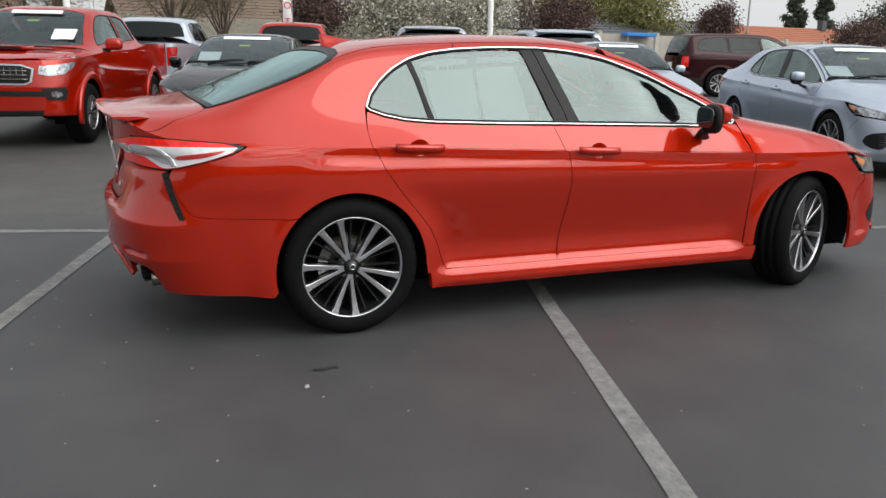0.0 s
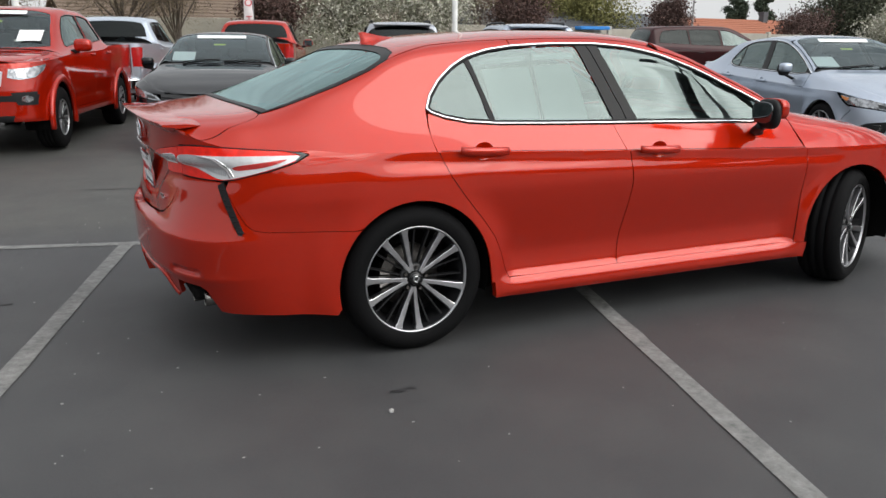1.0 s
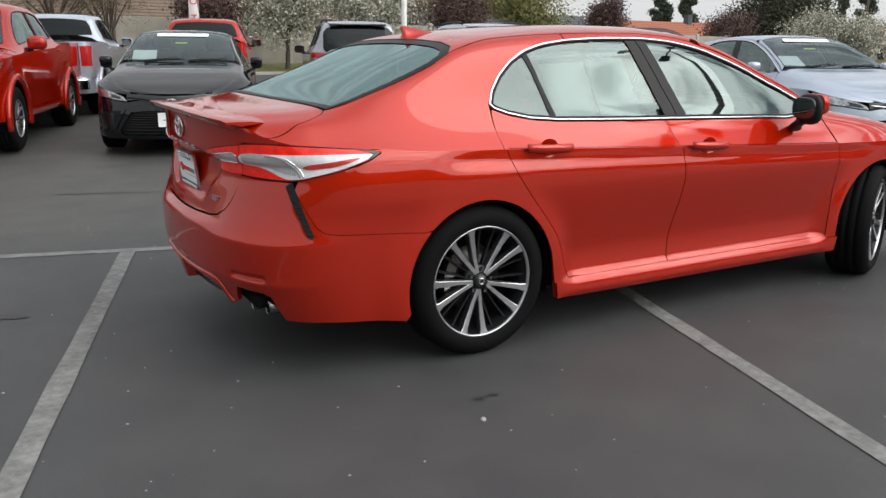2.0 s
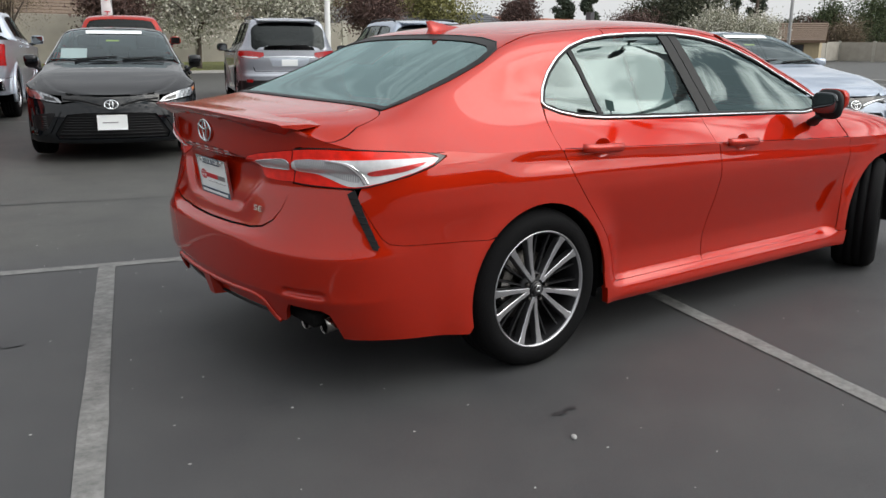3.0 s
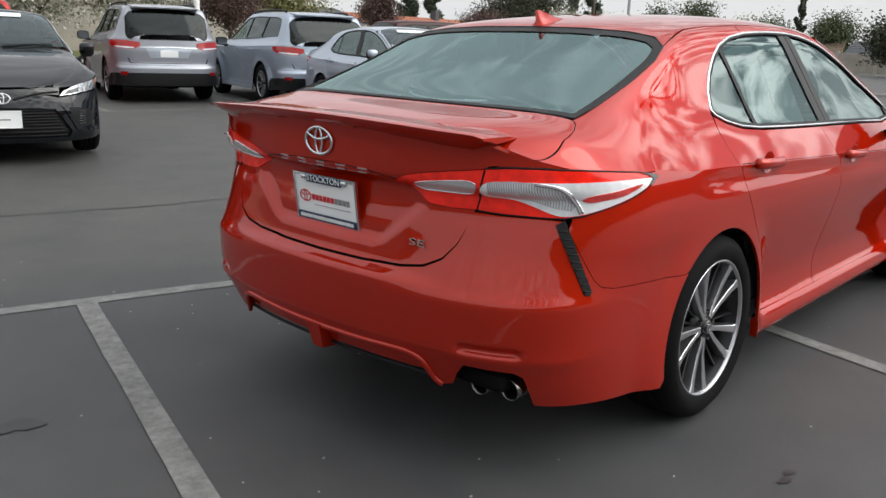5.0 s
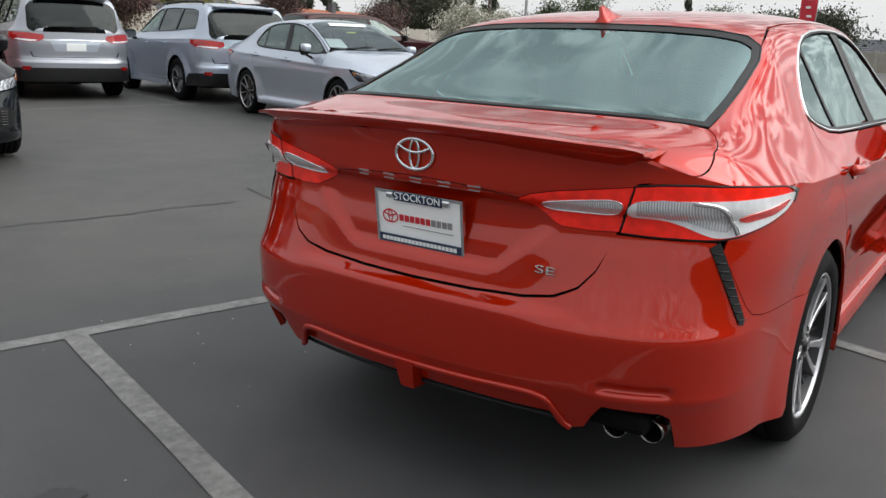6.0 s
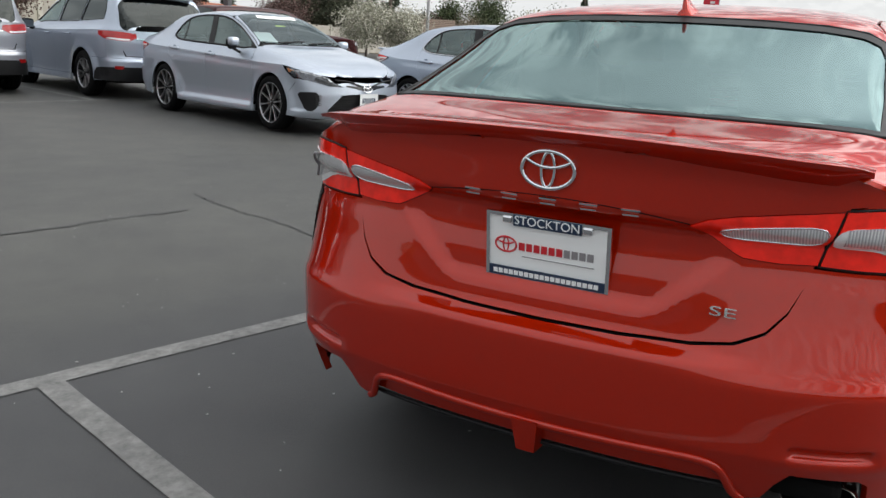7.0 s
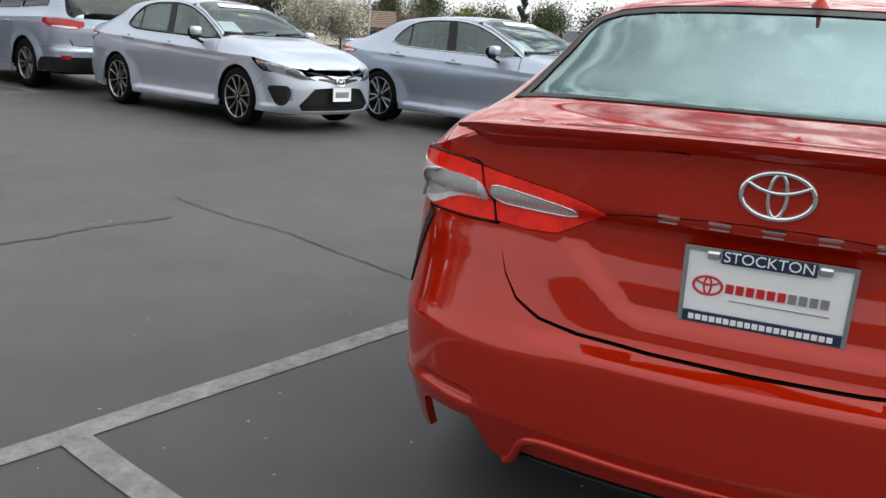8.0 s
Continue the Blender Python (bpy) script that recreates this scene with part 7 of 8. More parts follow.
# dealer's sheets taped inside the rear door glass
sheets = (("window_sticker", [(0.475, 1.048), (0.705, 1.044), (0.705, 1.292), (0.440, 1.280), (0.455, 1.15)]), ("window_sticker", [(0.730, 1.044), (0.985, 1.036), (0.975, 1.20), (0.945, 1.305), (0.730, 1.296)]),
          ("window_sticker", [(0.425, 1.300), (0.690, 1.318), (0.690, 1.346), (0.50, 1.334), (0.415, 1.318)]), ("window_sticker", [(0.740, 1.322), (0.985, 1.330), (0.975, 1.358), (0.740, 1.352)]))
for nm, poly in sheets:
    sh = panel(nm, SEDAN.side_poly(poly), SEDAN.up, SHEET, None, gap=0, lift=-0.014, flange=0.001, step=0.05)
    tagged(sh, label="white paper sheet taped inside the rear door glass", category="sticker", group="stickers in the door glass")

# ---- other vehicles ----
def stand(car, x, y, heading):
    car.matrix_world = pose(x, y, float(gz(np.float64(x), np.float64(y))), 0, 0, heading)
    return car


def windscreen_cards(car, x, z, slope, side=-1, bar=True):
    """Dealer papers behind the windscreen: a wide strip on top, a sheet low at one side, a lime tag."""
    def card(nm, y0, y1, d0, d1, mat, label, out=0.0):
        bm = bmesh.new()
        add_box(bm, (-0.001, y0, d0), (0.001, y1, d1), Matrix.Translation((x, 0, z + 0.035 + out)) @ Matrix.Rotation(radians(slope), 4, "Y"))
        ob = part(nm, bm, mat, car, label)
    if bar:
        card("dealer_strip", -0.34, 0.34, 0.60, 0.68, WHITE_CARD, "white dealer strip", 0.034)
        card("lime_tag", -0.10, 0.06, 0.47, 0.505, GREEN_TAG, "lime tag")
    card("price_sheet", side * 0.62, side * 0.32, 0.05, 0.29, WHITE_CARD, "white price sheet")


black_car, black_trunk, black_bumper = sedan(BLACK_PAINT, dict(label="black four-door sedan parked nose out with white dealer papers", category="car", group="parked cars"), rims=ALLOY_DARK, steer=0)
stand(black_car, 1.50, 9.80, -108.5)
windscreen_cards(black_car, 2.22, 1.02, -61, side=-1)
hold, slab_b = dealer_plate(black_car, Matrix.Translation((3.80, 0, 0.425)) @ Matrix.Rotation(math.pi * 0.5, 4, "Z"), framed=False)
slab_b("ink_bar", -0.10, -0.008, 0.06, 0.004, -0.0062, 0.0024, GREY_INK)
silver_car, silver_trunk, silver_bumper = sedan(SILVER_BLUE, dict(label="blue-silver four-door sedan parked nose out with white dealer papers", category="car", group="parked cars"), steer=0)
stand(silver_car, 8.61, 5.25, -108.2)
windscreen_cards(silver_car, 2.22, 1.02, -61, side=-1)

compact_car, compact_trunk, compact_bumper = sedan(SILVER, dict(label="silver compact sedan with a dark trapezoid grille parked nose out", category="car", group="parked cars"), compact=True, steer=0)
stand(compact_car, 7.03, 8.52, -105.0)
compact_car.scale = (0.915, 0.94, 0.99)
windscreen_cards(compact_car, 2.22, 1.02, -61, side=-1)
hold, slab_c = dealer_plate(compact_car, Matrix.Translation((3.80, 0, 0.43)) @ Matrix.Rotation(math.pi * 0.5, 4, "Z"), framed=False)
for i in range(7):
    slab_c("ink_bar", -0.115 + i * 0.034, -0.035, -0.093 + i * 0.034, 0.03, -0.0062, 0.0024, NAVY)


def vehicle(spec, paint, tags):
    """A parked vehicle from its tables: skins, glass, lamps, wheels, mirrors, cabin."""
    g = spec
    zt, yr, zr, yb, zb = (table(*g[k]) for k in ("zt", "yr", "zr", "yb", "zb"))
    rear_t, side_t, front_t, top_t = (table(*g[k]) for k in ("rear", "side", "front", "top"))

    def sections(x, jy, jz):
        w = np.abs(jy)
        y_r, y_b = np.minimum(yr(x), 0.84 * w), np.minimum(yb(x), 0.93 * w)
        z0, z_r = zt(x), np.minimum(zr(x), zt(x))
        z_b = np.maximum(np.minimum(zb(x), z_r - 0.003), jz)
        d = z0 - z_r
        return [(0 * x, z0), (-0.32 * y_r, z0 - 0.03 * d), (-0.68 * y_r, z0 - 0.2 * d), (-0.93 * y_r, z0 - 0.62 * d), (-y_r, z_r - 0.01), (-(0.6 * y_r + 0.4 * y_b), 0.6 * z_r + 0.4 * z_b), (-y_b, z_b), (-(0.4 * y_b + 0.6 * w), 0.4 * z_b + 0.6 * jz), (jy, jz)]

    S = Shell(g["plan"], lambda z, y: rear_t(z), lambda z, x: side_t(z), lambda z: front_t(z), lambda x, y: top_t(x), sections, g["arches"], g["rear_w"], g["front_w"], k=g.get("k", 1.3))
    car = empty("car", **tags)
    low, up, sx, sy = S.low, S.up, S.sx, S.sy
    zb0, sill = g["bottom"], g["sill"]
    c2 = np.array([2 * S.s_end, 0])

    def lo(pts):
        return np.array([(float(sx(a) if k == "x" else sy(a) if k == "r" else (sy(-abs(a), True) if a <= 0 else 2 * S.s_end - sy(-abs(a), True))), z) for k, a, z in pts])

    def tops(a, b, n=14):
        return [("x", x, float(S.ztop(sx(x))) - 0.001) for x in np.linspace(a, b, n)]

    def both(name, poly, surf, mat, **kw):
        return [panel(name, poly, surf, mat, car, mirror=m, **dict(dict(step=g.get("step", 0.04), gap=0.0018, flange=0.004), **kw)) for m in (False, True)]

    def arch_pts(i, a0, a1, n=18):
        hx, hz, r = S.arches[i]
        return [("x", *p) for p in arc(hx, hz, r, a0, a1, n)]

    ra, fa = S.arches
    xr_c, xf_c = g["corner_r"], g["corner_f"]  # bumper seams on the flank
    q, d, f = g["cuts"]
    # flank skins
    r_top = math.degrees(math.asin(min(0.98, (g["bump_r"] - ra[1]) / ra[2])))
    f_top = math.degrees(math.asin(min(0.98, (g["bump_f"] - fa[1]) / fa[2])))
    low_a = -math.degrees(math.asin((ra[1] - sill) / ra[2]))
    quarter = [("x", xr_c, g["bump_r"])] + tops(xr_c, q) + [("x", q, ra[1] + ra[2] * 0.8), ("x", ra[0] + ra[2] + 0.04, sill)] + arch_pts(0, low_a, 180 - r_top)
    both("rear_quarter_panel", lo(quarter), low, paint)
    rd = both("rear_door", lo(tops(q, d) + [("x", d, sill), ("x", ra[0] + ra[2] + 0.05, sill), ("x", q, ra[1] + ra[2] * 0.8)]), low, paint)
    fd = both("front_door", lo(tops(d, f) + [("x", f, sill), ("x", d, sill)]), low, paint)
    both("front_fender", lo(tops(f, xf_c) + [("x", xf_c, g["bump_f"])] + arch_pts(1, f_top, 180 - low_a) + [("x", f, sill)]), low, paint)
    both("sill", lo([("x", ra[0] + ra[2] + 0.01, sill), ("x", fa[0] - fa[2] - 0.01, sill), ("x", fa[0] - fa[2] - 0.02, zb0), ("x", ra[0] + ra[2] + 0.02, zb0)]), low, g.get("sill_mat", paint), flange=0.03)
    # bumpers and tail
    rb = lo([("r", 0, g["bump_r"]), ("r", -0.5, g["bump_r"])] + [("x", xr_c, g["bump_r"])] + arch_pts(0, 180 - r_top, 180 - low_a, 8) + [("x", ra[0] - ra[2] - 0.02, zb0 + 0.05), ("r", -0.5, zb0 + 0.08), ("r", 0, zb0 + 0.08)])
    bump_r = panel("rear_bumper", np.vstack([rb, (rb[1:-1] * [-1, 1])[::-1]]), low, g.get("bump_mat", paint), car, step=0.04, flange=0.03)
    s_c = float(sx(xr_c))
    tg = np.array([(s, float(S.ztop(s)) - 0.001) for s in np.linspace(0, s_c, 20)] + [(s, g["bump_r"]) for s in np.linspace(s_c, 0, 12)])
    tail = panel("tailgate", np.vstack([tg, (tg[1:-1] * [-1, 1])[::-1]]), low, paint, car, step=0.04)
    fb = lo(tops(xf_c, g["plan"][-1][0] - 0.001, 16)[:-1] + [("f", 0, float(S.ztop(S.s_end)))] )
    fb = np.vstack([fb, lo([("f", 0, zb0 + 0.04), ("f", -0.5, zb0 + 0.04), ("x", fa[0] + fa[2] + 0.03, zb0 + 0.03)] + arch_pts(1, low_a, f_top, 8)), lo([("x", xf_c, g["bump_f"])])])
    bump_f = panel("front_bumper", fb, low, paint, car, step=0.04, flange=0.03, gap=0)
    panel("front_bumper_half", fb, low, paint, bump_f, step=0.04, flange=0.03, gap=0, mirror=True)
    # upper body with window openings
    ws, rg = S.top_poly(g["screen"]), S.top_poly(g["back"])
    for nm, poly, mat in (("windscreen", ws, GLASS_CLEAR), ("rear_window", rg, g.get("back_glass", GLASS_DARK))):
        full = np.vstack([poly, (poly[1:-1] * [1, -1])[::-1]])
        w = panel(nm, full, up, mat, car, gap=0.002, lift=-0.004, flange=0.006, step=0.05)
        w.visible_shadow = False
        panel("glass_border", full, up, GLOSS_BLACK, w, gap=0.001, lift=-0.010, flange=0, step=0.05, holes=[inset(densify(full, 0.03), 0.04)[::2]])
    k_end = S.k
    e = g["roof_edge"]
    edge_pts = S.side_poly(e)
    roof = np.vstack([[rg[0]], rg[1 : g["back_n"]], edge_pts, ws[: g["screen_n"]][::-1]])
    panel("roof", np.vstack([roof, (roof[1:-1] * [1, -1])[::-1]]), up, paint, car, step=0.05, gap=0.001)
    cowl = g["cowl"]
    wins = [S.side_poly(wn_) for wn_ in g["windows"]]
    rear_x = g["rear_x"]
    flank = [(x, k_end) for x in np.linspace(rear_x, cowl, 40)] + [(cowl, S.vz(cowl, float(zr(cowl)) - 0.015))] + [tuple(p) for p in ws[g["screen_n"] - 1 :][::-1] if p[0] < cowl - 0.01] + [tuple(p) for p in edge_pts[::-1]] + [tuple(p) for p in rg[g["back_n"] - 1 :] if p[1] > 0.15]
    flank += [tuple(p) for p in S.top_poly(g["flank_end"])]
    both("upper_body", np.array(flank), up, paint, holes=wins)
    for i, m in enumerate((False, True)):
        for j, wpoly in enumerate(wins):
            owner = (car, rd[i], fd[i])[min(j, 2)] if len(wins) == 3 else (rd[i], fd[i])[min(j, 1)]
            w = panel("side_window", wpoly, up, g["glass"][j], owner, mirror=m, gap=0, lift=-0.006, flange=0.004, step=0.05)
            w.visible_shadow = False
            tube("window_trim", up(*densify(wpoly, 0.03).T)[0] * [1, -1 if m else 1, 1], 0.007, BLACK, w, closed=True, sides=6)
    # hood or deck plates
    for nm, pts in g["plates"]:
        poly = S.top_poly(pts)
        panel(nm, np.vstack([poly, (poly[1:-1] * [1, -1])[::-1]]), up, g.get(nm + "_mat", paint), car, step=0.05)
    for nm, pts in g.get("half_plates", ()):
        both(nm, np.vstack([S.top_poly(pts[0]), [(x, k_end) for x in pts[1]]]), up, paint)
    # applied pieces on the lower body
    for nm, pts, mat, liftv, owner, label in g["pieces"]:
        own = {"tail": tail, "rear": bump_r, "front": bump_f, "car": car}[owner]
        poly = lo(pts)
        if pts[0][0] == "C":
            continue
        span = pts[0][1] == 0 and pts[-1][1] == 0
        if span and pts[0][0] == "r":
            panel(nm, np.vstack([poly, (poly[1:-1] * [-1, 1])[::-1]]), low, mat, own, gap=0, lift=liftv, step=0.04, label=label)
        elif span:
            panel(nm, np.vstack([poly, (c2 + poly[1:-1] * [-1, 1])[::-1]]), low, mat, own, gap=0, lift=liftv, step=0.04, label=label)
        else:
            for m in (False, True):
                panel(nm, poly, low, mat, own, gap=0, lift=liftv, step=0.03, label=label, mirror=m)
    # handles, mirrors, wheels
    for i, m in enumerate((False, True)):
        sgn = 1 if m else -1
        for owner, hx, hz in ((rd[i], *g["handles"][0]), (fd[i], *g["handles"][1])):
            y = float(low(np.array([sx(hx)]), np.array([hz]))[0][0, 1])
            t = np.linspace(-0.1, 0.1, 9)
            tube("door_handle", np.stack([hx + t, (y - 0.03 + 0.02 * (np.abs(t) / 0.1) ** 4) * -sgn, hz + 0 * t], 1), 0.013, g.get("handle_mat", paint), owner, sides=8)
        mx, mz, mh = g["mirror"]
        my = sgn * (g["half"] + 0.10)
        bm = bmesh.new()
        bmesh.ops.create_uvsphere(bm, u_segments=16, v_segments=10, radius=1.0)
        for v in bm.verts:
            qf = lambda a: math.copysign(abs(a) ** 0.6, a)
            x, y, z = v.co
            v.co = (mx + (0.09 if x > 0 else 0.03) * qf(x), my + 0.115 * qf(y), mz + mh * qf(z))
        mir = part("door_mirror", bm, g.get("mirror_mat", paint), fd[i], smooth=True)
        tube("mirror_arm", np.array([(mx + 0.01, my - sgn * 0.05, mz - mh * 0.8), (mx + 0.03, sgn * (g["half"] - 0.07), mz - mh * 1.1)]), 0.03, BLACK, mir, sides=8)
        box_part("mirror_glass", (mx - 0.034, my - 0.095, mz - mh * 0.8), (mx - 0.026, my + 0.095, mz + mh * 0.8), MIRROR, mir)
        for hx, hz, _ in S.arches:
            wheel(car, (hx, sgn * g["track"], hz), radius=g["tyre_r"], width=g["tyre_w"], rim=g["rim_r"], left=m, spokes=g["spokes"], style=g["wheel_style"], spoke_mat=g.get("spoke_mat"))
        if g.get("flares"):
            for hx, hz, r in S.arches:
                a = np.radians(np.linspace(-12, 192, 31))
                yy = g["half"] - 0.012
                line = np.stack([hx + (r + 0.028) * np.cos(a), sgn * (yy + 0 * a), hz + (r + 0.028) * np.sin(a)], 1)
                tube("fender_flare", line, 0.03, paint, car, sides=10, flat=(0.050, 0.034), normals=np.tile((0.0, sgn, 0.0), (31, 1)), label="bulging wheel arch flare")
    # dark inside
    xa, xb = g["plan"][0][0], g["plan"][-1][0]
    box_part("underbody", (xa + 0.25, -g["half"] + 0.22, zb0 + 0.02), (xb - 0.3, g["half"] - 0.22, zb0 + 0.16), DARK, car)
    for hx, hz, r in S.arches:
        for sg in (-1, 1):
            aa = np.radians(np.linspace(-15, 195, 19))
            verts = [(hx + (r + 0.01) * math.cos(a), sg * yy, hz + (r + 0.01) * math.sin(a)) for a in aa for yy in (g["half"] - 0.05, g["half"] - 0.35)] + [(hx, sg * (g["half"] - 0.35), hz)]
            link_mesh("arch_liner", verts, [(2 * i, 2 * i + 1, 2 * i + 3, 2 * i + 2) for i in range(18)] + [(2 * i + 1, 38, 2 * i + 3) for i in range(18)], DARK, car)
    for lo_, hi_ in g["boxes"]:
        box_part("inner_wall", lo_, hi_, DARK, car, 0.03)
    cabin(car, *g["cabin"])
    return car, S, tail, bump_r, bump_f


SUV = dict(
    half=0.955, k=1.5, plan=[(-1.06, 0), (-1.055, -0.3), (-1.03, -0.55), (-0.975, -0.75), (-0.87, -0.88), (-0.70, -0.935), (-0.3, -0.955), (0.5, -0.955), (2.0, -0.955), (2.9, -0.955), (3.25, -0.935), (3.5, -0.86), (3.68, -0.68), (3.78, -0.4), (3.82, 0)],
    rear=((0.15, -0.08), (0.3, -0.01), (0.45, 0.0), (0.62, 0.0), (0.66, -0.03), (0.72, -0.045), (0.9, -0.04), (1.0, -0.05), (1.2, -0.06)),
    side=((0.15, -0.07), (0.24, -0.02), (0.4, -0.045), (0.55, -0.04), (0.75, -0.02), (0.9, -0.005), (1.0, 0), (1.1, -0.015), (1.2, -0.04)),
    front=((0.15, -0.08), (0.3, 0), (0.5, 0), (0.8, -0.03), (1.0, -0.08), (1.1, -0.14)),
    top=((-1.1, 1.10), (-0.5, 1.09), (0.5, 1.06), (2.0, 1.03), (2.9, 1.02), (3.5, 0.98), (3.85, 0.94)),
    zt=((-1.0, 1.10), (-0.985, 1.14), (-0.90, 1.36), (-0.80, 1.58), (-0.74, 1.665), (-0.68, 1.69), (-0.3, 1.72), (0.6, 1.735), (1.2, 1.72), (1.45, 1.68), (1.8, 1.50), (2.2, 1.27), (2.42, 1.15), (2.6, 1.12), (3.2, 1.06), (3.6, 0.98), (3.75, 0.94)),
    yr=((-1.0, 0.80), (-0.9, 0.78), (-0.75, 0.70), (-0.4, 0.675), (0.6, 0.665), (1.4, 0.665), (2.0, 0.72), (2.42, 0.80), (3.0, 0.80), (3.5, 0.68)),
    zr=((-1.0, 1.10), (-0.985, 1.12), (-0.90, 1.30), (-0.80, 1.50), (-0.72, 1.62), (-0.3, 1.675), (0.6, 1.69), (1.2, 1.67), (1.5, 1.60), (1.9, 1.40), (2.3, 1.17), (2.5, 1.11), (3.2, 1.04), (3.6, 0.965)),
    yb=((-1.0, 0.86), (-0.5, 0.845), (0.6, 0.855), (2.2, 0.87), (3.0, 0.87), (3.5, 0.76)),
    zb=((-1.0, 1.10), (-0.9, 1.18), (-0.6, 1.20), (0.6, 1.17), (2.2, 1.11), (3.0, 1.045), (3.5, 1.0)),
    arches=[(0, 0.375, 0.42), (2.79, 0.375, 0.42)], rear_w=(0.66, -0.6), front_w=(3.1, 0.65), bottom=0.24, sill=0.34, corner_r=-0.80, corner_f=3.35, cuts=(0.30, 1.12, 2.18), bump_r=0.66, bump_f=0.72,
    screen=[(1.42, 0), (1.44, -0.35), (1.50, -0.60), (1.8, -0.655), (2.1, -0.71), (2.36, -0.755), (2.42, -0.4), (2.43, 0)], screen_n=3,
    back=[(-0.765, 0), (-0.77, -0.40), (-0.785, -0.62), (-0.86, -0.70), (-0.955, -0.74), (-0.965, -0.4), (-0.968, 0)], back_n=3, back_glass=GLASS_DARK,
    roof_edge=[(-0.66, 1.645), (-0.2, 1.70), (0.6, 1.71), (1.1, 1.70), (1.42, 1.64)], cowl=2.46, rear_x=-0.975, flank_end=[(-0.985, -0.78)],
    windows=[[(-0.60, 1.26), (-0.58, 1.42), (-0.50, 1.56), (-0.25, 1.60), (0.16, 1.61), (0.20, 1.40), (0.22, 1.22)], [(0.27, 1.215), (0.24, 1.40), (0.21, 1.61), (0.6, 1.62), (1.02, 1.61), (1.06, 1.40), (1.08, 1.19)], [(1.14, 1.19), (1.11, 1.40), (1.08, 1.61), (1.3, 1.585), (1.6, 1.47), (1.9, 1.31), (2.12, 1.18), (1.9, 1.16)]],
    glass=[GLASS_DARK, GLASS_DARK, GLASS], plates=[("hood", [(2.47, 0), (2.48, -0.5), (2.5, -0.78), (3.0, -0.80), (3.4, -0.72), (3.62, -0.5), (3.70, -0.25), (3.72, 0)])],
    half_plates=[("fender_top", ([(2.5, -0.785), (3.0, -0.805), (3.4, -0.725), (3.6, -0.55)], np.linspace(3.66, 2.46, 20)))],
    pieces=[("tail_lamp", [("r", -0.49, 0.985), ("r", -0.50, 1.05), ("r", -0.70, 1.075), ("x", -0.86, 1.085), ("x", -0.62, 1.08), ("x", -0.64, 1.02), ("x", -0.80, 0.955), ("r", -0.70, 0.930), ("r", -0.60, 0.935)], LENS_RED_MID, 0.010, "car", "wide red tail lamp"),
            ("clear_strip", [("r", -0.60, 0.945), ("r", -0.60, 0.965), ("r", -0.72, 0.970), ("x", -0.84, 0.985), ("x", -0.80, 0.965), ("r", -0.70, 0.940)], LENS_CLEAR, 0.014, "car", "clear lamp strip"),
            ("lower_trim", [("r", 0, 0.525), ("r", -0.66, 0.525), ("r", -0.80, 0.52), ("x", -0.70, 0.515), ("x", -0.50, 0.50), ("x", -0.45, 0.42), ("r", 0, 0.42)], BLACK, 0.006, "rear", "black lower bumper trim"),
            ("valance", [("r", 0, 0.42), ("r", -0.72, 0.422), ("x", -0.45, 0.422), ("x", -0.44, 0.30), ("r", 0, 0.30)], BLACK, 0.004, "rear", "black valance"),
            ("reflector", [("r", -0.70, 0.545), ("x", -0.92, 0.545), ("x", -0.92, 0.49), ("r", -0.72, 0.485)], LENS_RED_DARK, 0.012, "rear", "dark red reflector"),
            ("chrome_bar", [("r", 0, 0.985), ("r", -0.50, 0.975), ("r", -0.50, 0.955), ("r", 0, 0.962)], CHROME, 0.012, "tail", "bright bar"),
            ("plate_recess", [("r", 0, 0.955), ("r", -0.40, 0.95), ("r", -0.33, 0.79), ("r", 0, 0.785)], SILVER, 0.005, "tail", "pale plate recess"),
            ("number_plate", [("r", 0, 0.92), ("r", -0.155, 0.92), ("r", -0.155, 0.80), ("r", 0, 0.80)], WHITE_CARD, 0.012, "tail", "white plate with no writing"),
            ("tailgate_edge", [("r", 0, 0.70), ("r", -0.66, 0.70), ("r", -0.70, 0.78), ("r", -0.715, 0.78), ("r", -0.68, 0.688), ("r", 0, 0.688)], BLACK, 0.003, "tail", "dark tailgate seam"),
            ("grille", [("f", 0, 0.80), ("f", -0.55, 0.78), ("f", -0.50, 0.45), ("f", 0, 0.40)], BLACK, 0.006, "front", "black grille"),
            ("head_lamp", [("f", -0.58, 0.80), ("f", -0.72, 0.92), ("x", 3.40, 0.94), ("x", 3.42, 0.86), ("f", -0.62, 0.74)], HEAD_LENS, 0.008, "front", "clear head lamp")],
    mirror_mat=BLACK, handles=((0.50, 1.0), (1.36, 0.985)), mirror=(1.98, 1.13, 0.085), track=0.825, tyre_r=0.375, tyre_w=0.24, rim_r=0.245, spokes=5, wheel_style="pair", boxes=[((-0.80, -0.62, 0.42), (-0.70, 0.62, 1.02)), ((2.5, -0.6, 0.4), (3.5, 0.6, 0.9))],
    cabin=(2.02, 1.15, 0.18, 0.80, 0.45, 1.15, None, 1.06, 0.72))

